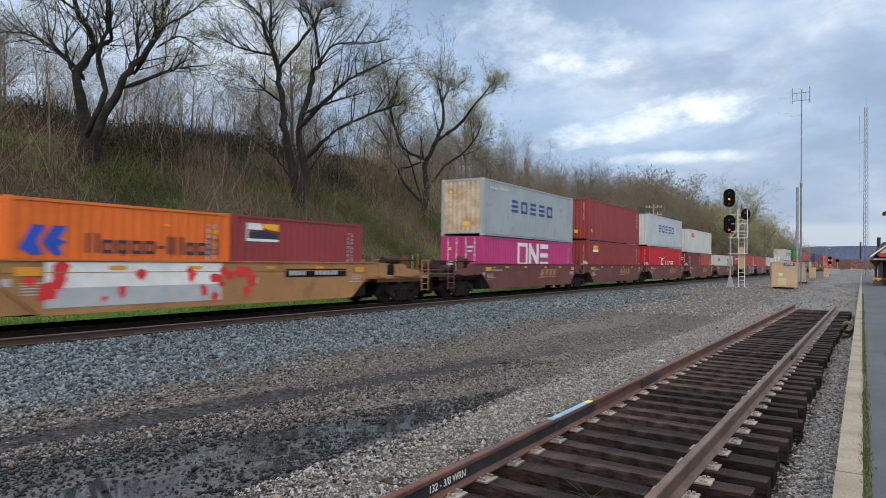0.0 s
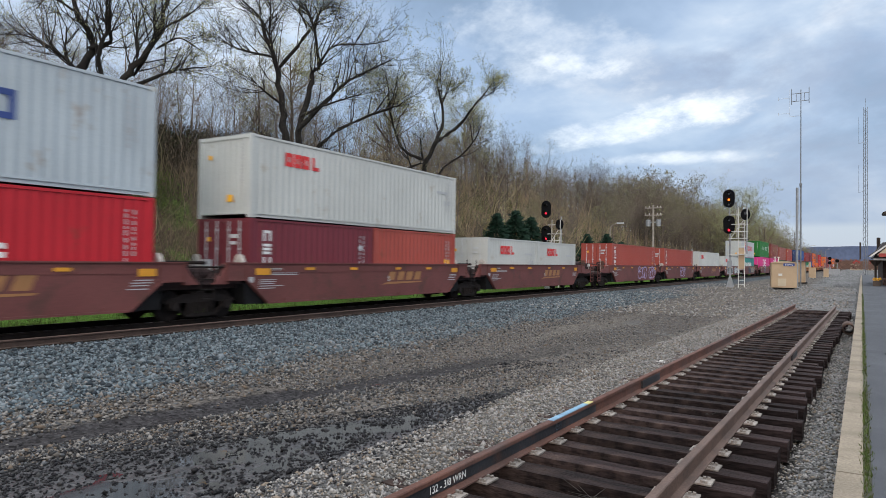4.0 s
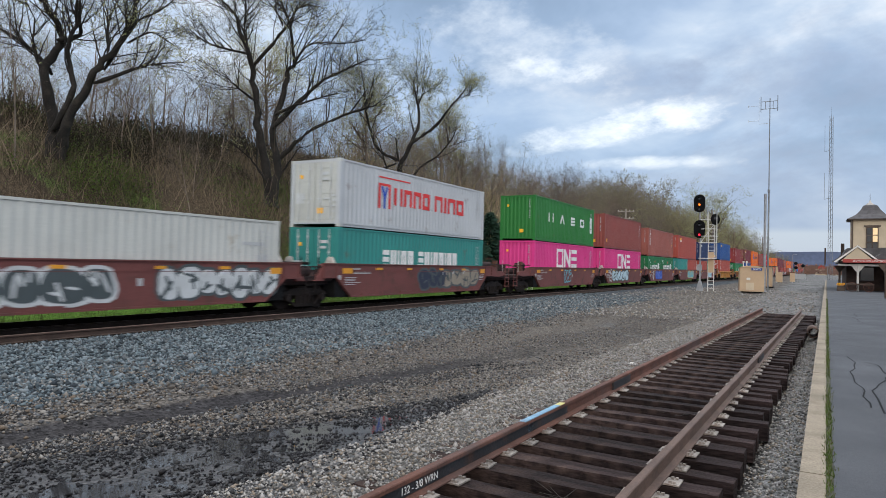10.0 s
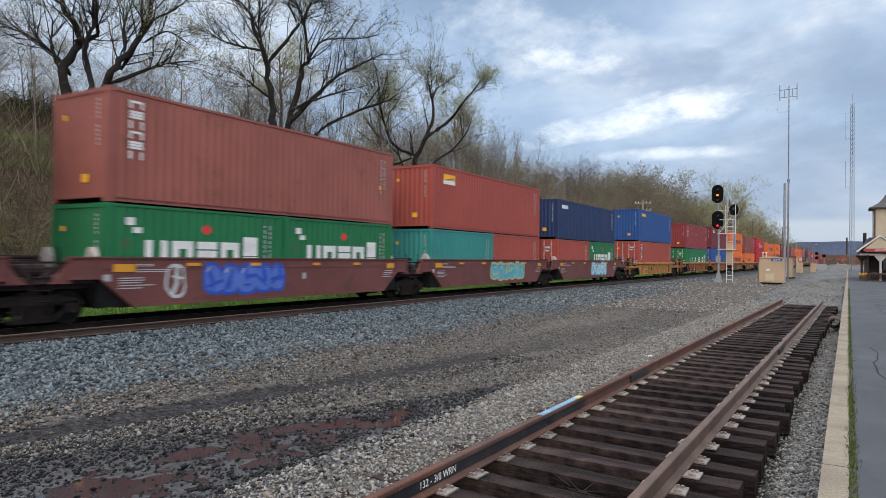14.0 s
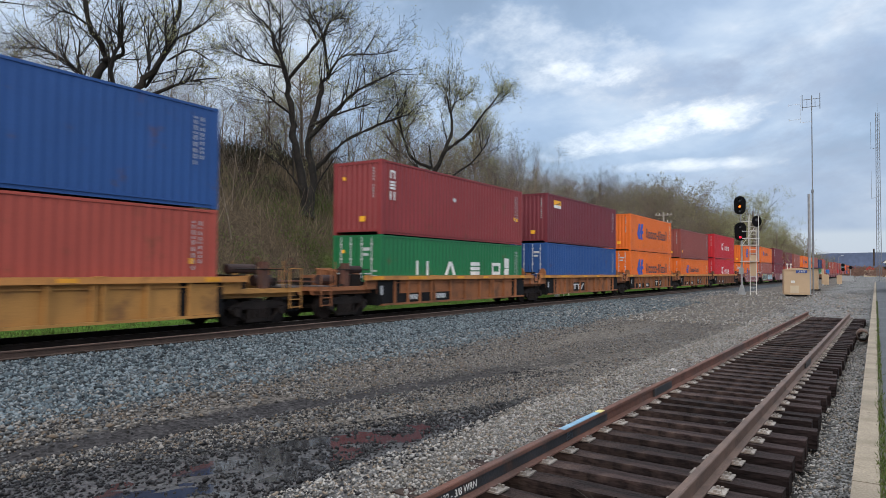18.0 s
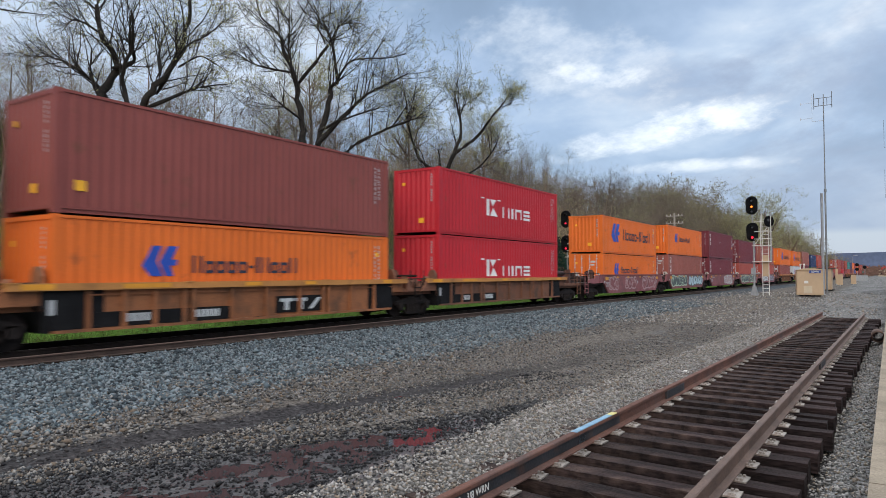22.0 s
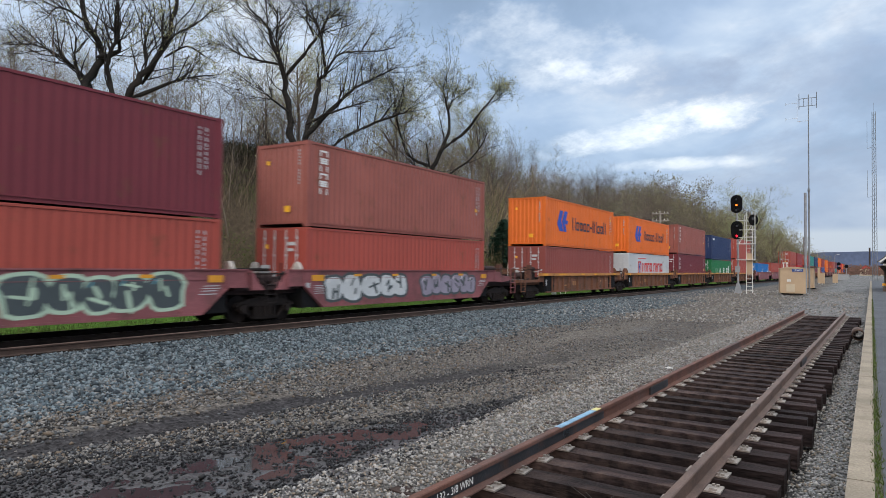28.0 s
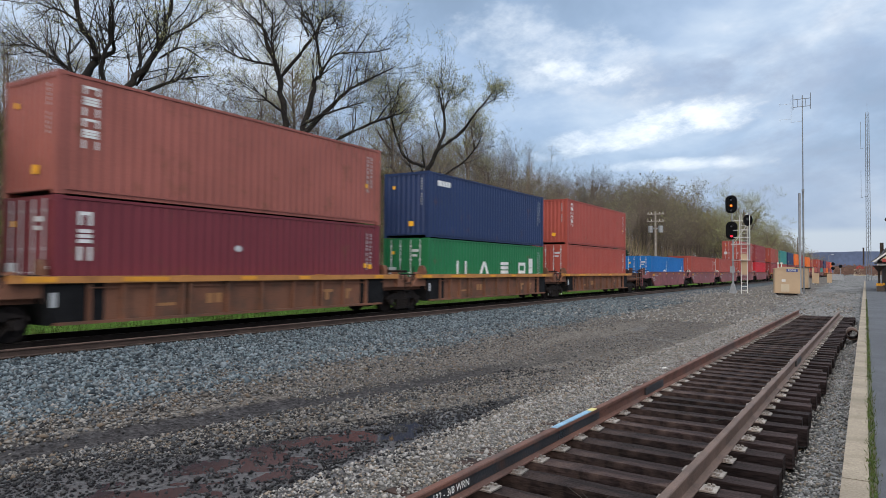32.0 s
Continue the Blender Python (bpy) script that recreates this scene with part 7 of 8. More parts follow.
# the woods further along the line, joined
far = []
for i in range(4):
    t = Tree(60 + i, False, 2, 0.10)
    t.limb((0, 0, 0), (0, 0, 1), 8.5, 0.12, 0, 0.10, 0.06, 3, (0.8, 1.0, 0.6, 0.9)[i], 14)
    far.append([(np.array(a, float), np.array(b)) for a, b in ((t.trunk[0], t.trunk[1]), (t.twig, t.tf), (t.leaf, t.lf)) if b])
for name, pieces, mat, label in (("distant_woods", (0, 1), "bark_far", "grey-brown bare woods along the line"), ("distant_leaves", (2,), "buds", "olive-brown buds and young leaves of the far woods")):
    vs, fs, count = [], [], 0
    for i, (y, x, k, s) in enumerate(woods[290:]):
        m = np.array(rooted(x, y) @ pose(0, 0, 0, 0, 0, i * 67.0))
        for p in pieces:
            if p < len(far[k % 4]):
                a, b = far[k % 4][p]
                vs.append(a * (s * wood_height(y) / 8.5) @ m[:3, :3].T + m[:3, 3])
                fs.append(b + count)
                count += len(a)
    vs, fs = np.concatenate(vs), np.concatenate(fs)
    me = bpy.data.meshes.new(name)
    me.vertices.add(len(vs))
    me.vertices.foreach_set("co", vs.ravel())
    me.loops.add(fs.size)
    me.loops.foreach_set("vertex_index", fs.ravel())
    me.polygons.add(len(fs))
    me.polygons.foreach_set("loop_start", np.arange(0, fs.size, 4))
    me.update()
    me.materials.append(M[mat])
    tagged(new(name, me), label, "woods", kind="stuff")


# two tall trees already in pale leaf, behind the line
t = Tree(33, False, 0, 0.042, 9)
t.limb((0, 0, 0), (0, 0, 1), 8.0, 0.16, 0, 0.10, 0.06, 3, 1.0, 26)
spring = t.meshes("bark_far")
for x, y, s in ((-17.6, 140, 1.8), (-14.6, 150, 1.3), (-22.5, 158, 1.5), (-37.0, 50.0, 1.05), (-38.0, 66.0, 1.1), (-40.0, 40.0, 1.0)):
    plant("spring_tree", spring, rooted(x, y), "round-headed tree in pale yellow-green spring leaf", "trees in leaf", s)


# ---- undergrowth on the bank ----
def brush(name, n, x0, x1, y0, y1, size, mat, label, leaf=False, seed=1):
    """Thin bent stems or small leaves over the bank, in one mesh."""
    rng = random.Random(seed)
    v, f = [], []
    while n:
        y = rng.uniform(y0, y1) if y1 < 60 else y0 + (y1 - y0) * rng.random() ** 1.5
        x = rng.uniform(x0, x1) + bend(y)
        if y < 17 and name != "meadow_grass" and x > -24.8 - 4.0 * smooth(17, 8, y):
            continue
        if noise.noise((x * 0.22, y * 0.22, seed * 3.0)) < (0.16 if leaf else -0.25) + rng.gauss(0, 0.10):
            continue
        n -= 1
        z = ground_z(x, y)
        if leaf:
            for _ in range(5):
                c = Vector((x + rng.gauss(0, 0.25), y + rng.gauss(0, 0.25), z + abs(rng.gauss(0.3, 0.45))))
                a = Vector((rng.gauss(0, 1), rng.gauss(0, 1), rng.gauss(0, 0.6))).normalized() * size * rng.uniform(0.5, 1.2)
                b = Vector((rng.gauss(0, 1), rng.gauss(0, 1), rng.gauss(0, 1))).normalized() * size * 0.6
                k = len(v)
                v += [tuple(c - a), tuple(c + b), tuple(c + a), tuple(c - b)]
                f.append((k, k + 1, k + 2, k + 3))
        else:
            p, d = Vector((x, y, z)), Vector((rng.gauss(0, 0.35), rng.gauss(0, 0.35), 1)).normalized()
            h = size * rng.lognormvariate(0, 0.45)
            w = 0.006 + 0.005 * h
            k = len(v)
            for i in range(4):
                t = i / 3
                v += [tuple(p + Vector((0.85 * w, 0.53 * w, 0)) * (1 - 0.8 * t)), tuple(p - Vector((0.85 * w, 0.53 * w, 0)) * (1 - 0.8 * t))]
                d = (d + Vector((rng.gauss(0, 0.28), rng.gauss(0, 0.28), -0.05))).normalized()
                p = p + d * h / 3
            f += [(k + 2 * i, k + 2 * i + 1, k + 2 * i + 3, k + 2 * i + 2) for i in range(3)]
    return tagged(new(name, mesh_from(name, v, f, mat)), label, "undergrowth", kind="stuff")


brush("brush", 34000, -41, -25.0, 8, 120, 0.6, "twigs", "dry brown stems and brambles covering the bank", seed=2)
brush("brush", 5000, -46, -28, 8, 130, 1.6, "twigs", "taller bare shrubs along the bank's top", seed=6)
brush("brush", 6000, -42, -25, 50, 175, 1.8, "twigs_warm", "tall warm brown shrubs filling the woods", seed=11)
brush("leafy_brush", 5000, -40, -26, 50, 170, 0.10, "buds", "olive buds in the woods' undergrowth", True, seed=13)
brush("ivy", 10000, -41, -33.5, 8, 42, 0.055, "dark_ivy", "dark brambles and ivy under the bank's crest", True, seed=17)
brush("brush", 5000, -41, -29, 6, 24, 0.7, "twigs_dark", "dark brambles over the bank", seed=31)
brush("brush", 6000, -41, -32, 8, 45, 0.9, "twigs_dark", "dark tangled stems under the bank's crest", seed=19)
brush("leafy_brush", 4200, -33, -26, 18, 50, 0.060, "leaf_brush", "bright green shrubs half way up the bank", True, seed=23)
brush("leafy_brush", 8000, -38, -24, 8, 110, 0.06, "leaf_brush", "patches of fresh green leaves on the bank", True, seed=3)
brush("leafy_brush", 7000, -31, -24, 10, 75, 0.055, "leaf_brush", "fresh green growth along the foot of the bank", True, seed=9)
brush("meadow_grass", 4500, -28.5, -24, 2, 16, 0.16, "leaf_brush", "green lawn rising beyond the track", False, seed=29)
brush("meadow_grass", 9000, -24, -19.6, 4, 70, 0.22, "leaf_brush", "rough green grass beyond the track", False, seed=4)

# dark conifers behind the far signal
con = Tree(90)
for i in range(900):
    t = con.r.random() ** 0.8
    rad = (1 - t ** 1.4) * 2.9 * con.r.uniform(0.4, 1.05) + 0.05
    a_ = con.r.uniform(0, 6.28)
    c_ = Vector((rad * math.cos(a_), rad * math.sin(a_), 0.5 + 6.0 * t - 0.15 * rad))
    for _ in range(4):
        q_ = c_ + Vector((con.r.gauss(0, 0.15), con.r.gauss(0, 0.15), con.r.gauss(0, 0.08)))
        o_ = Vector((math.cos(a_) + con.r.gauss(0, 0.4), math.sin(a_) + con.r.gauss(0, 0.4), con.r.gauss(-0.1, 0.3))).normalized() * 0.28
        s_ = o_.orthogonal().normalized() * 0.07
        n_ = len(con.leaf)
        con.leaf += [tuple(q_ - o_), tuple(q_ + s_), tuple(q_ + o_), tuple(q_ - s_)]
        con.lf.append((n_, n_ + 1, n_ + 2, n_ + 3))
cone = [("trunk", Geo().tube((0, 0, 0), (0, 0, 6), 0.14, 0.02).mesh("trunk")), ("needles", mesh_from("needles", con.leaf, con.lf, "needles"))]
cone[0][1].materials.append(M["bark"])
for x, y, s in ((-26.8, 51.7, 0.75), (-26.2, 54.2, 0.9), (-26.2, 57.5, 0.85), (-25.9, 71.8, 0.72), (-25.6, 77.5, 0.8), (-25.4, 82.5, 0.72)):
    plant("conifer", cone, rooted(x + bend(y), y), "small dark green conifer at the foot of the bank", "conifers", s)
# ---- signals, masts, cabinets ----
def signal_head(parent, x, y, z, r, h, lamps):
    """A tall oval black target with hooded lamps, facing back down the track."""
    k = 20
    loop = [(x + r * math.cos(2 * math.pi * i / k), z + (h / 2 - r) * (1 if math.sin(2 * math.pi * i / k) >= 0 else -1) + r * math.sin(2 * math.pi * i / k)) for i in range(k)]
    t = part("signal_target", Geo().prism(loop, "y", y - 0.04, y), "signal_black", parent, "black oval backing plate")
    part("lamp_case", Geo().box(x - 0.18, x + 0.18, y, y + 0.35, z - h / 2 + 0.2, z + h / 2 - 0.2), "signal_black", t)
    for dz, mat in lamps:
        g = Geo()
        n = 12
        for i in range(n):
            a, b = math.pi * (0.0 + 1.0 * i / n), math.pi * (1.0 * (i + 1) / n)
            p = [Vector((x + 0.17 * math.cos(u), yy, z + dz + 0.17 * math.sin(u))) for yy in (y - 0.04, y - 0.40) for u in (a, b)]
            m = len(g.v)
            g.v += [tuple(q) for q in p]
            g.f.append((m, m + 1, m + 3, m + 2))
        part("hood", g, "signal_black", t)
        part("lens", Geo().tube((x, y - 0.05, z + dz), (x, y - 0.075, z + dz), 0.085, sides=16), mat, t, "lit lens" if "lamp" in mat else "dark lens")
    return t


def signal_mast(x, y, tall, label, lamps_up, lamps_low, base=-0.1):
    m = thing("railway_signal", pose(x, y, base), label, "railway signal", "line-side signals")
    g = Geo()
    g.tube((0, 0, 0), (0, 0, tall * 0.56), 0.075, sides=10)
    g.prism([(-0.28, 0.0), (0.28, 0.0), (0.10, 0.85), (-0.10, 0.85)], "y", -0.2, 0.2)
    part("mast", g, "galvanised", m)
    part("junction_box", Geo().box(-0.2, 0.15, -0.22, 0.0, 1.75, 2.25), "galvanised", m)
    lad = Geo()
    x0, x1 = 0.62, 1.08
    for xx in (x0, x1):
        lad.box(xx - 0.025, xx + 0.025, -0.03, 0.03, 0.0, tall * 0.82)
    z = 0.3
    while z < tall * 0.8:
        lad.box(x0, x1, -0.015, 0.015, z, z + 0.03)
        z += 0.31
    part("ladder", lad, "trim_white", m)
    part("ladder_guard", Geo().box(x0 + 0.02, x1 - 0.02, -0.05, -0.035, 1.6, 3.3), "cabinet_tan", m)
    pl = Geo()
    for z in (2.75, 4.05):
        pl.box(-0.1, 1.25, -0.35, 0.35, z, z + 0.05)
    for z in (4.6, 5.2):
        pl.tube((0.1, -0.35, z), (1.3, -0.35, z), 0.025, sides=6).tube((1.3, -0.35, z), (1.3, 0.35, z), 0.025, sides=6)
    for xx in (0.55, 1.3):
        pl.tube((xx, -0.35, 4.05), (xx, -0.35, 6.4), 0.03, sides=6)
    pl.tube((0.0, 0, 4.05), (1.3, 0, 6.0), 0.03, sides=6)
    pl.tube((0.0, 0, 6.0), (1.3, 0, 6.0), 0.03, sides=6)
    part("platform_rails", pl, "trim_white", m)
    part("upper_mast", Geo().tube((-0.08, 0.1, tall * 0.56), (-0.08, 0.1, tall * 0.98), 0.06, sides=8), "galvanised", m)
    part("rear_post", Geo().tube((1.22, 0.1, 2.8), (1.22, 0.1, 6.7), 0.07, sides=8), "galvanised", m)
    signal_head(m, -0.1, -0.1, 7.35, 0.45, 1.5, lamps_up)
    signal_head(m, -0.08, -0.1, 5.2, 0.45, 1.5, lamps_low)
    k = 16
    t = part("round_target", Geo().prism([(1.15 + 0.36 * math.cos(6.2832 * i / k), 6.0 + 0.46 * math.sin(6.2832 * i / k)) for i in range(k)], "y", -0.14, -0.1), "signal_black", m, "black target facing the other track")
    part("lens", Geo().tube((1.15, -0.15, 6.1), (1.15, -0.17, 6.1), 0.12, sides=14), "glass_dark", t)
    return m


signal_mast(-8.32, 58.0, 8.1, "tall signal mast with amber and red lamps by the gravel yard", [(-0.10, "lamp_amber"), (0.38, "glass_dark"), (-0.5, "glass_dark")],
            [(-0.46, "lamp_red"), (0.35, "glass_dark")], -0.12)
signal_mast(-22.3, 53.0, 6.0, "signal mast with red lamps beyond the train", [(-0.35, "lamp_red"), (0.3, "glass_dark")], [(-0.38, "lamp_red"), (0.35, "glass_dark")], -0.95)


def box_panels(parent, x0, x1, y0, y1, z0, z1, mat, n=3):
    """Upright door panels with seams on a cabinet's near face."""
    w = (x1 - x0) / n
    for i in range(n):
        part("door", Geo().box(x0 + i * w + 0.015, x0 + (i + 1) * w - 0.015, y0 - 0.02, y0, z0 + 0.08, z1 - 0.08), mat, parent)


cab = thing("equipment_cabinet", pose(-4.62, 60.3, -0.12, 0, 0, 8), "tan steel signal equipment cabinet on the gravel", "cabinet")
part("body", Geo().box(-0.92, 0.92, -0.9, 0.9, 0.12, 2.1), "cabinet_tan", cab)
part("base", Geo().box(-0.75, 0.75, -0.7, 0.7, 0.0, 0.12), "car_black", cab)
part("roof", Geo().prism([(-1.0, 2.1), (1.0, 2.1), (0.35, 2.24), (-0.35, 2.24)], "y", -0.98, 0.98), "cabinet_tan", cab)
box_panels(cab, -0.92, 0.92, -0.9, 0.9, 0.12, 2.1, "cabinet_tan", 2)
part("notice", Geo().box(-0.45, 0.15, -0.93, -0.922, 0.25, 0.85), "wall_cream", cab, "pale notice panel")
part("notice", Geo().box(-0.4, -0.12, -0.93, -0.922, 1.05, 1.25), "trim_white", cab)
part("name_plate", Geo().box(-0.05, 0.75, -0.96, -0.95, 1.86, 2.08), "mark_navy", cab, "dark blue name plate")
writing("LEWIS", 0.2, pose(0.35, -0.965, 1.97, 90, 0, 0), "mark_white", parent=cab)
for xx in (-0.6, -0.35):
    part("vent_pipe", Geo().tube((xx, 0, 2.1), (xx, 0, 2.55), 0.04, sides=8).tube((xx, 0, 2.5), (xx, 0, 2.62), 0.08, sides=8), "trim_white", cab)
cab2 = thing("equipment_cabinet", pose(-4.85, 84.0, -0.15), "second tan steel cabinet further along the yard", "cabinet")
part("body", Geo().box(-0.75, 0.65, -1.2, 1.2, 0.1, 2.35), "cabinet_tan", cab2)
part("base", Geo().box(-0.8, 0.8, -1.1, 1.1, 0.0, 0.1), "car_black", cab2)
part("roof", Geo().box(-1.0, 1.0, -1.3, 1.3, 2.35, 2.45), "trim_brown", cab2)
for x, y, h, w in ((-4.6, 112.0, 1.7, 0.34), (-5.3, 118.0, 2.6, 0.16), (-3.2, 122.0, 1.6, 0.36)):
    pd = thing("relay_post", pose(x, y, -0.15), "small tan relay case on a post", "cabinet", "relay cases")
    part("case", Geo().box(-w, w, -w, w, 0.2, h), "cabinet_tan", pd)
    part("post", Geo().box(-0.08, 0.08, -0.08, 0.08, 0.0, 0.2), "galvanised", pd)

mast = thing("radio_mast", pose(-3.55, 62.6, -0.12), "slim grey radio mast with a top antenna frame", "mast")
part("lower_tube", Geo().tube((0.05, 0, 0), (0.05, 0, 8.7), 0.07, sides=10), "mast_grey", mast)
part("upper_tube", Geo().tube((0.05, 0, 8.7), (0.05, 0, 16.8), 0.045, 0.035, sides=8), "mast_grey", mast)
part("collar", Geo().tube((0.05, 0, 8.6), (0.05, 0, 8.85), 0.1, sides=10), "mast_grey", mast)
ant = Geo()
for z in (15.85, 16.5):
    ant.tube((-0.65, 0, z), (0.65, 0, z), 0.025, sides=6)
for xx in (-0.65, 0.65):
    ant.tube((xx, 0, 15.6), (xx, 0, 16.95), 0.03, sides=6)
for xx in (-0.3, 0.3):
    ant.tube((xx, 0, 15.85), (xx, 0, 16.5), 0.02, sides=6)
part("antenna", ant, "mast_grey", mast)
ant = Geo().tube((-0.8, 0.1, 14.6), (-0.8, 0.1, 16.9), 0.012, sides=5)
for z in (14.9, 16.2):
    ant.tube((-1.65, 0.1, z), (-0.8, 0.1, z), 0.012, sides=5).tube((-1.65, 0.1, z - 0.12), (-1.65, 0.1, z + 0.12), 0.02, sides=5)
ant.tube((-0.8, 0.1, 14.6), (0.05, 0, 14.6), 0.015, sides=5)
part("side_antenna", ant, "mark_silver", mast)
pole2 = thing("steel_post", pose(-3.88, 64.5, -0.12), "plain grey steel post beside the radio mast", "post")
part("tube", Geo().tube((0, 0, 0), (0, 0, 8.7), 0.11, sides=12), "galvanised", pole2)
part("base_plate", Geo().box(-0.22, 0.22, -0.22, 0.22, 0, 0.05), "galvanised", pole2)

lat = thing("lattice_tower", pose(2.6, 150.0, -1.5), "tall thin lattice radio tower far beyond the station", "tower")
g = Geo()
corners = [(0.0, 0.45), (-0.4, -0.22), (0.4, -0.22)]
for x, y in corners:
    g.tube((x, y, 0), (x * 0.7, y * 0.7, 34.2), 0.05, sides=5)
z = 0.6
i = 0
while z < 33.5:
    f = 1 - 0.3 * z / 34
    for j in range(3):
        p, q = corners[j], corners[(j + 1) % 3]
        g.tube((p[0] * f, p[1] * f, z), (q[0] * f, q[1] * f, z + 0.9), 0.022, sides=4, cap=False)
    z += 0.9
part("lattice", g, "mast_grey", lat)
g = Geo()
for z in (18, 27.5):
    g.tube((0, 0, z), (-1.1, 0, z - 0.3), 0.03, sides=5).tube((-1.1, 0, z - 0.3), (-1.1, 0, z + 5.0), 0.03, sides=5)
g.tube((0, 0, 34), (0, 0, 36), 0.02, sides=5)
part("whip_antenna", g, "mast_grey", lat)

# utility pole and street lamp across the line, lamps along the far road
up = thing("utility_pole", pose(-25.2, 100.5, -0.3), "wooden utility pole with crossarms and transformers", "utility pole")
part("pole", Geo().tube((0, 0, 0), (0, 0, 11.0), 0.19, 0.13, sides=10), "pole_pale", up)
for z in (9.4, 10.5):
    part("crossarm", Geo().box(-1.25, 1.25, -0.08, 0.08, z, z + 0.16), "pole_pale", up)
for x in (-0.75, 0.75):
    part("transformer", Geo().tube((x, 0, 7.8), (x, 0, 8.8), 0.36, sides=12), "galvanised", up)
part("transformer_bracket", Geo().box(-0.8, 0.8, -0.05, 0.05, 8.3, 8.5), "galvanised", up)
ins = Geo()
for z in (9.56, 10.66):
    for x in (-1.1, -0.6, 0.6, 1.1):
        ins.tube((x, 0, z), (x, 0, z + 0.22), 0.05, sides=6)
part("insulators", ins, "trim_white", up)
for x, y, h, lab in ((-25.0, 79.0, 7.0, "green-grey street lamp on a curved arm"), (-11.5, 250.0, 9.0, "grey street lamp beside the distant line"), (-8.0, 300.0, 9.0, "grey street lamp beside the distant line")):
    sl = thing("street_lamp", pose(x, y, -0.3), lab, "street lamp", "street lamps")
    g = Geo().tube((0, 0, 0), (0, 0, h - 0.8), 0.09, 0.06, sides=8)
    pts = [Vector((0.9 * (1 - math.cos(a)), 0, h - 0.8 + 0.8 * math.sin(a))) for a in [math.pi / 2 * i / 5 for i in range(6)]]
    for p, q in zip(pts, pts[1:]):
        g.tube(p, q, 0.05, sides=6)
    part("pole", g, "pole_pale", sl)
    part("lamp_head", Geo().box(0.85, 1.65, -0.16, 0.16, h - 0.06, h + 0.10), "mark_silver", sl)
for x, y, h in ((-10.5, 130, 12), (-9.0, 165, 12), (-7.5, 215, 12)):
    tp = thing("utility_pole", pose(x - 6, y, -0.3), "bare wooden line-side pole", "utility pole", "line-side poles")
    part("pole", Geo().tube((0, 0, 0), (0, 0, h), 0.16, 0.11, sides=8), "pole_wood", tp)

# far signals over the line where it bends away
sg = thing("railway_signal", pose(-4.2, 190.0, -0.2), "distant pair of dark signal heads beyond the crossing", "railway signal", "line-side signals")
part("mast", Geo().tube((0, 0, 0), (0, 0, 4.2), 0.08, sides=8).tube((1.6, 0, 0), (1.6, 0, 3.6), 0.08, sides=8).box(-0.6, 2.2, -0.3, 0.3, 0.0, 1.4), "galvanised", sg)
for x, z in ((0, 4.0), (0, 2.9), (1.6, 3.4)):
    part("signal_target", Geo().tube((x, -0.1, z), (x, -0.16, z), 0.42, sides=14), "signal_black", sg)

# rusty drum end of a pipe by the platform
pipe = thing("pipe", pose(-0.035, 22.4, -0.03, 0, 0, 1), "short rusty steel pipe lying beside the platform", "pipe")
g = Geo()
k = 18
for yy in (-0.6, 0.6):
    for r in (0.155, 0.135):
        g.v += [(r * math.cos(6.2832 * i / k), yy, r * math.sin(6.2832 * i / k)) for i in range(k)]
for i in range(k):
    j = (i + 1) % k
    g.f += [(i, j, 2 * k + j, 2 * k + i), (k + i, k + j, 3 * k + j, 3 * k + i), (i, j, k + j, k + i), (2 * k + i, 2 * k + j, 3 * k + j, 3 * k + i)]
part("shell", g, "rusty_pipe", pipe, smooth=True)

# twigs and sticks fallen on the siding
for x, y, n, sd in ((-1.55, 8.6, 5, 1), (-1.75, 5.0, 9, 2), (-6.2, 22.0, 4, 3)):
    r_ = random.Random(sd)
    tw = thing("fallen_twig", pose(x, y, SZ - 0.185 if y < 20 else -0.18), "small dry fallen twig", "twig", "fallen twigs")
    for _ in range(n):
        a = r_.uniform(0, 6.28)
        p = Vector((r_.gauss(0, 0.06), r_.gauss(0, 0.06), 0.008))
        part("stem", Geo().tube(p, p + Vector((math.cos(a) * 0.24, math.sin(a) * 0.24, r_.uniform(0.0, 0.06))), 0.0035, 0.002, sides=5), "bark", tw)
white = thing("pale_stone", pose(-3.05, 12.75, -0.17), "single pale limestone lump on the gravel", "stone")
part("stone", Geo().prism([(-0.12, 0), (0.1, 0.01), (0.13, 0.05), (0.02, 0.09), (-0.1, 0.06)], "y", -0.05, 0.06), "trim_white", white)

# ---- the station house ----
st = thing("station_house", pose(2.45, 68.5, 0.14), "cream station house with a square tower and dark slate roofs", "building")


def gable_roof(x0, x1, y0, y1, eave, ridge, over=0.35, thick=0.12):
    """A roof with its ridge along y."""
    c = (x0 + x1) / 2
    return [(x0 - over, eave), (c, ridge), (x1 + over, eave), (x1 + over, eave + thick), (c, ridge + thick * 1.3), (x0 - over, eave + thick)], y0 - over, y1 + over


part("porch_wall", Geo().box(0.1, 9.0, 2.6, 14.0, 0.0, 2.5), "brick_shaded", st, "dark brick wall behind the porch")
part("tower_wall", Geo().box(0.5, 3.5, 3.0, 6.0, 2.4, 6.65), "wall_cream", st, "cream boarded tower wall")
for x in (0.5, 3.4):
    part("corner_board", Geo().box(x - 0.02, x + 0.12, 2.96, 3.0, 2.4, 6.65), "trim_brown", st)
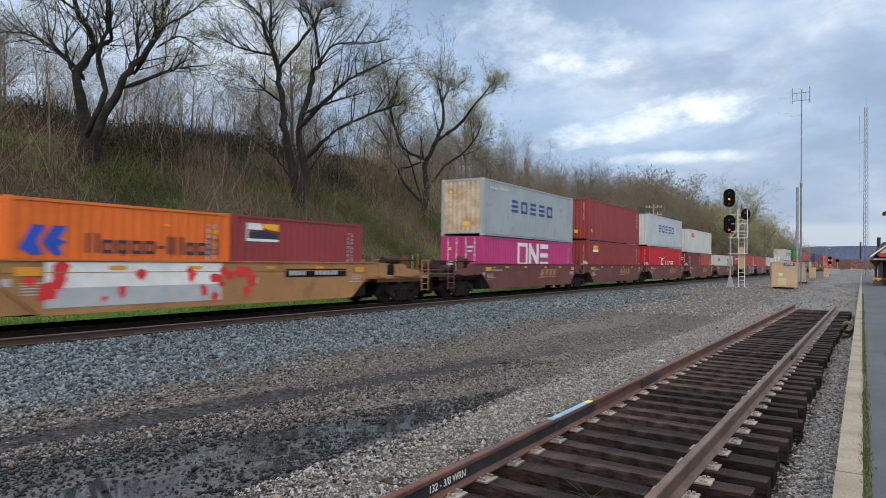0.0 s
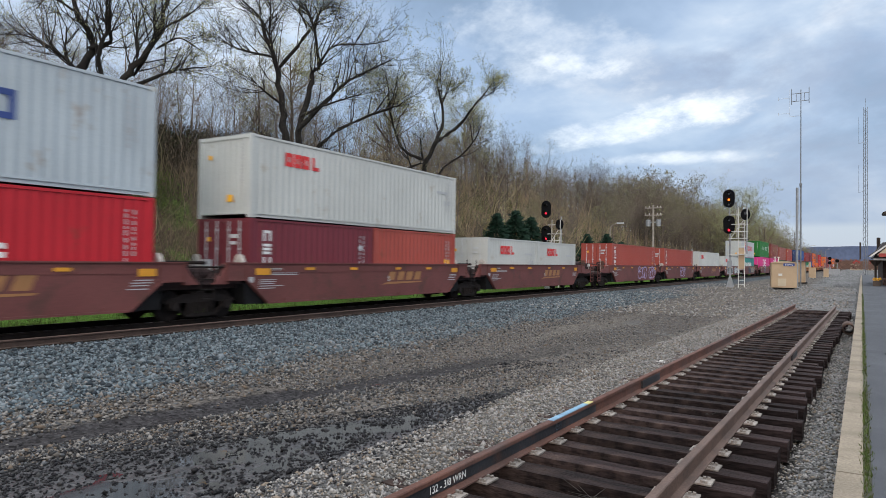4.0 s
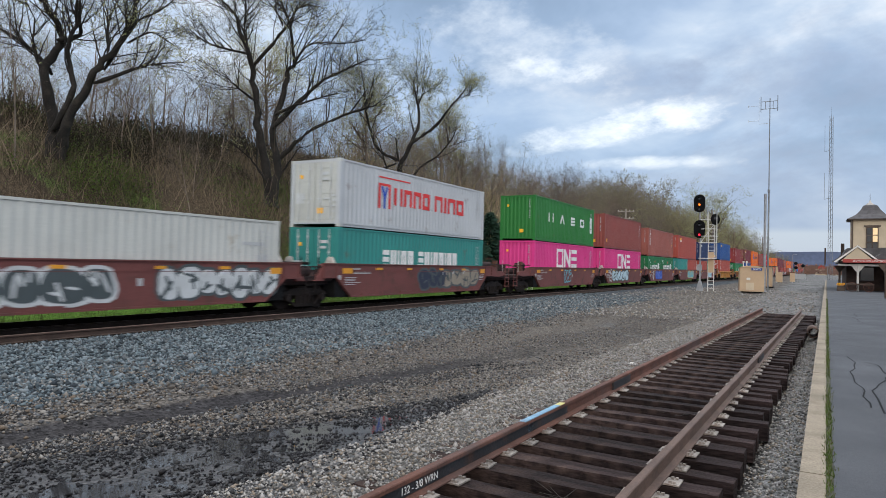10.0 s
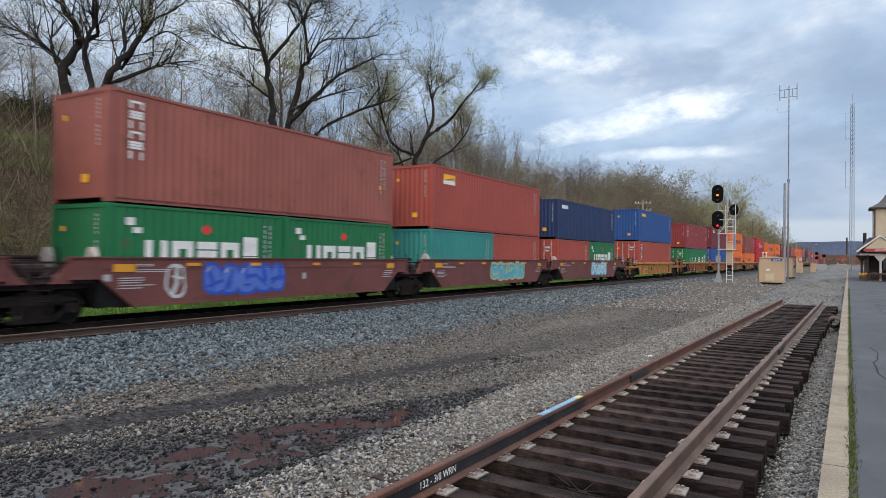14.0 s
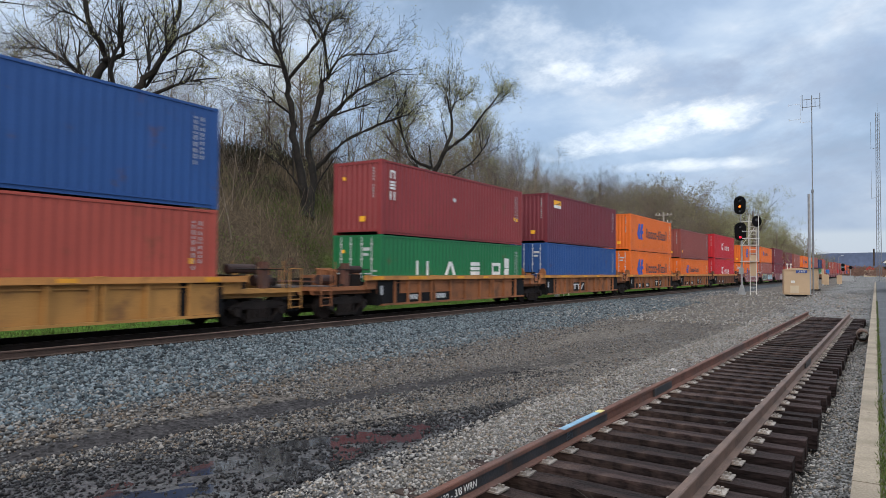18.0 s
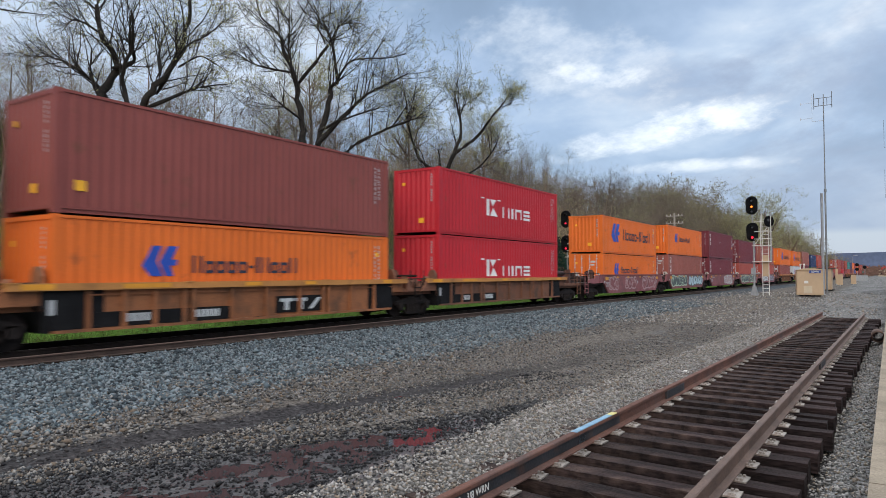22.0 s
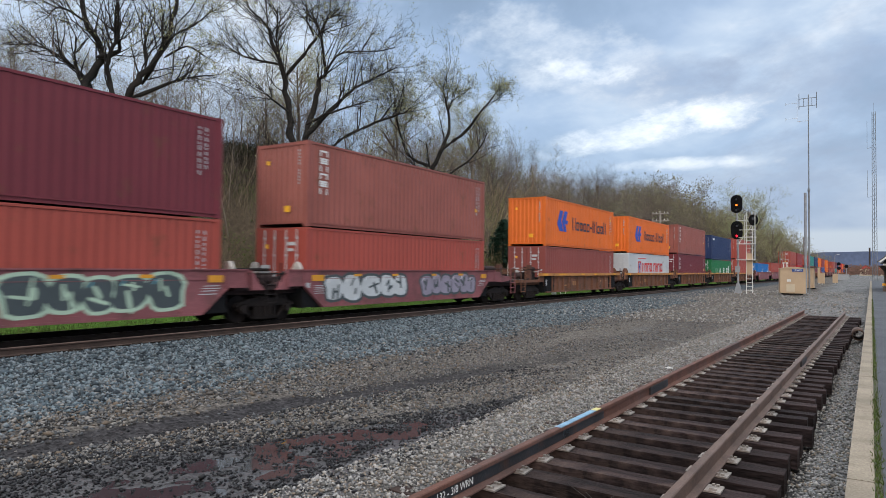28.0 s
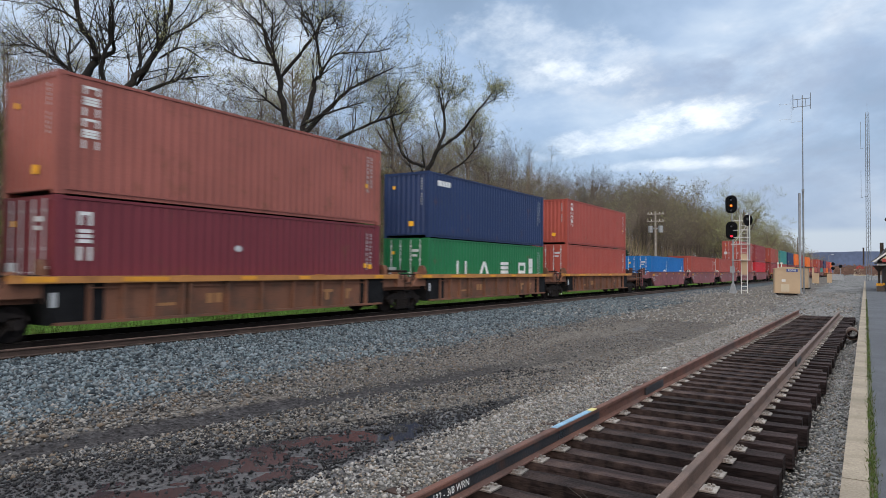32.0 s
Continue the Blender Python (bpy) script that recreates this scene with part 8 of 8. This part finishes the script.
# flared tower roof
rings = [(1.88, 6.6), (1.6, 6.75), (1.15, 7.05), (0.8, 7.45), (0.55, 7.9), (0.36, 8.0)]
g = Geo()
for r, z in rings:
    g.v += [(2.0 - r, 4.5 - r, z), (2.0 + r, 4.5 - r, z), (2.0 + r, 4.5 + r, z), (2.0 - r, 4.5 + r, z)]
for i in range(len(rings) - 1):
    g.f += [(4 * i + j, 4 * i + (j + 1) % 4, 4 * i + 4 + (j + 1) % 4, 4 * i + 4 + j) for j in range(4)]
g.f += [(0, 3, 2, 1), tuple(range(4 * len(rings) - 4, 4 * len(rings)))]
part("tower_roof", g, "slate", st, "flared dark slate roof")
part("eave_board", Geo().box(0.18, 3.82, 2.68, 6.32, 6.5, 6.62), "trim_brown", st)
part("roof_crest", Geo().prism([(1.62, 8.0), (2.38, 8.0), (2.12, 8.22), (2.0, 8.5), (1.88, 8.22)], "y", 4.45, 4.55), "trim_white", st)
part("finial", Geo().tube((2.0, 4.5, 8.3), (2.0, 4.5, 9.1), 0.03, 0.01, sides=6), "trim_brown", st)
win = part("window", Geo().box(1.62, 2.58, 2.93, 2.99, 3.75, 5.85), "trim_brown", st, "tall tower window")
part("lintel", Geo().box(1.45, 2.75, 2.88, 2.99, 5.85, 6.0), "trim_brown", win)
for x in (1.70, 2.14):
    for z0, z1 in ((3.85, 4.4), (4.48, 5.05), (5.13, 5.75)):
        part("pane", Geo().box(x, x + 0.36, 2.90, 2.92, z0, z1), "lamp_warm" if z0 > 4.45 and x > 2 else "glass_dark", win, "pane lit from inside" if z0 > 4.45 and x > 2 else "dark pane")
loop, y0, y1 = gable_roof(0.6, 10.0, -1.0, 14.0, 2.55, 4.0)
part("main_roof", Geo().prism([(-0.6, 2.5), (0.1, 3.85), (9.5, 4.1), (10.2, 2.5)], "y", 2.2, 14.5), "slate", st)
# gabled porch towards the track, on white bracketed posts
loop, y0, y1 = gable_roof(-0.6, 2.1, -1.4, 3.0, 2.50, 3.85, 0.45, 0.12)
part("porch_roof", Geo().prism(loop, "y", y0, y1), "slate", st)
part("gable_board", Geo().prism([(-1.05, 2.52), (0.75, 3.99), (2.55, 2.52), (2.38, 2.48), (0.75, 3.83), (-0.88, 2.48)], "y", y0 - 0.05, y0), "trim_white", st)
part("gable_panel", Geo().prism([(-0.5, 2.62), (0.75, 3.82), (2.0, 2.62)], "y", y0 + 0.05, y0 + 0.15), "wall_cream", st)
sign = part("sign_board", Geo().box(-0.35, 4.2, y0 - 0.10, y0 - 0.06, 2.48, 2.78), "sign_red", st, "dark red station name board")
writing("LEWISTOWN JUNCTION", 0.22, pose(1.62, y0 - 0.115, 2.63, 90, 0, 0), "mark_white", parent=sign)
part("side_roof", Geo().prism([(1.6, 2.6), (2.5, 3.3), (4.6, 3.3), (4.6, 2.5)], "y", -1.2, 2.4), "slate", st)
part("porch_beam", Geo().box(-0.7, 4.5, -1.35, -1.2, 2.2, 2.36), "trim_white", st)
part("porch_beam", Geo().box(4.4, 4.55, -20, -1.2, 2.2, 2.36), "trim_white", st)
part("porch_roof", Geo().prism([(4.2, 2.36), (6.8, 3.0), (9.5, 3.0), (9.5, 2.9), (6.8, 2.9), (4.2, 2.3)], "y", -22, 2.6), "slate", st)
for x, y, mat in ((0.8, -1.28, "trim_white"), (-0.45, 2.4, "trim_brown"), (4.5, -1.28, "trim_white"), (4.5, -8.0, "trim_brown"), (1.55, -17.8, "trim_brown")):
    po = part("porch_post", Geo().tube((x, y, 0), (x, y, 2.25), 0.09, sides=8), mat, st)
    part("bracket", Geo().prism([(x - 0.5, 2.22), (x + 0.5, 2.22), (x + 0.08, 1.65), (x - 0.08, 1.65)], "y", y - 0.05, y + 0.05), mat, po)
for x in (1.2, 3.0):
    part("porch_window", Geo().box(x, x + 1.0, 2.54, 2.62, 0.9, 2.1), "glass_dark", st)
part("chimney", Geo().box(-0.2, 0.1, 8.0, 8.4, 3.4, 4.5), "trim_brown", st)
part("chimney", Geo().box(-1.6, -1.45, 10.0, 10.2, 2.4, 4.1), "trim_brown", st)
wag = thing("baggage_cart", pose(2.9, 66.8, 0.14), "old wooden baggage cart with spoked wheels on the platform", "cart")
part("bed", Geo().box(-0.5, 1.5, -0.5, 0.5, 0.55, 0.68), "trim_brown", wag)
for x in (-0.1, 1.1):
    g = Geo()
    for i in range(14):
        a, b = 6.2832 * i / 14, 6.2832 * (i + 1) / 14
        g.tube((x + 0.38 * math.cos(a), -0.55, 0.39 + 0.38 * math.sin(a)), (x + 0.38 * math.cos(b), -0.55, 0.39 + 0.38 * math.sin(b)), 0.03, sides=5)
        if i % 2 == 0:
            g.tube((x, -0.55, 0.39), (x + 0.38 * math.cos(a), -0.55, 0.39 + 0.38 * math.sin(a)), 0.015, sides=4)
    part("wheel", g, "rail_rust", wag)
tub = thing("planter", pose(2.0, 67.2, 0.14), "small wooden planter with yellow flowers", "planter")
part("tub", Geo().box(-0.3, 0.3, -0.25, 0.25, 0, 0.42), "trim_brown", tub)
fl = Geo()
r_ = random.Random(5)
for _ in range(90):
    p = Vector((r_.uniform(-0.3, 0.3), r_.uniform(-0.25, 0.25), 0.45 + r_.uniform(0, 0.22)))
    fl.box(p.x - 0.03, p.x + 0.03, p.y - 0.03, p.y + 0.03, p.z, p.z + 0.04)
part("flowers", fl, "mark_yellow", tub)

# ---- distance: a wooded ridge, its blue standing for haze, and a belt of warm bare woods ----
def ridge_line(name, pts, mat, label):
    g = Geo()
    for x, y, h in pts:
        g.v += [(x, y, -2.0), (x, y, h), (x - 40, y + 300, h * 0.8)]
    for i in range(len(pts) - 1):
        g.f += [(3 * i, 3 * i + 3, 3 * i + 4, 3 * i + 1), (3 * i + 1, 3 * i + 4, 3 * i + 5, 3 * i + 2)]
    ob = part(name, g, mat)
    return tagged(ob, label, "hill", kind="structure")


hr = random.Random(4)
ridge_line("backdrop", [(-420 + 30 * i, 2600, (20 + 52 * smooth(4, 11, i) + 5 * noise.noise((i * 0.21, 2.0, 0)) - 10 * smooth(20, 60, i))) for i in range(60)], "far_hill", "long blue wooded ridge on the horizon")
wood = Geo()
v, f = [], []
for i in range(30000):
    x, y = hr.uniform(-110, 90), hr.uniform(420, 640)
    h = 3.0 + 6.0 * hr.random() * (0.7 + 0.6 * noise.noise((x * 0.08, y * 0.02, 0)))
    c = Vector((x, y, -0.3 + hr.uniform(0.2, 1) * h))
    s = hr.uniform(0.2, 0.55)
    k = len(v)
    v += [(c.x - s, c.y, c.z - s * 0.5), (c.x + s * 0.4, c.y + 0.3, c.z - s * 0.7), (c.x + s, c.y, c.z + s * 0.4), (c.x - s * 0.3, c.y - 0.2, c.z + s * 0.8)]
    f.append((k, k + 1, k + 2, k + 3))
tagged(new("far_woods", mesh_from("far_woods", v, f, "far_wood")), "distant belt of reddish bare woods across the valley", "woods", kind="stuff")

# pale houses at the valley's edge, half hidden in the woods
for x, y, w in ((3.5, 470, 3.2), (12.0, 490, 2.6), (20.0, 480, 3.6)):
    hs = thing("house", pose(x, y, -0.4), "small pale house far across the valley", "house", "far houses")
    part("wall", Geo().box(-w, w, -3, 3, 0, 4.2), "wall_cream", hs)
    part("roof", Geo().prism([(-w - 0.4, 4.2), (w + 0.4, 4.2), (0, 6.4)], "y", -3.4, 3.4), "sign_red", hs)
    for wx in (-w * 0.5, w * 0.5):
        part("window", Geo().box(wx - 0.4, wx + 0.4, -3.06, -2.98, 1.4, 2.8), "glass_dark", hs)


def motions():
    """The train rolls along the bending main track towards the camera's left."""
    for ob, s, local in ROLLING:
        rows = []
        for t, run in enumerate(TRAVEL):
            p, turn = on_track(s - run)
            rows.append((t, Matrix.Translation(p) @ Matrix.Rotation(turn, 4, "Z") @ local))
        walk(ob, rows)


motions()
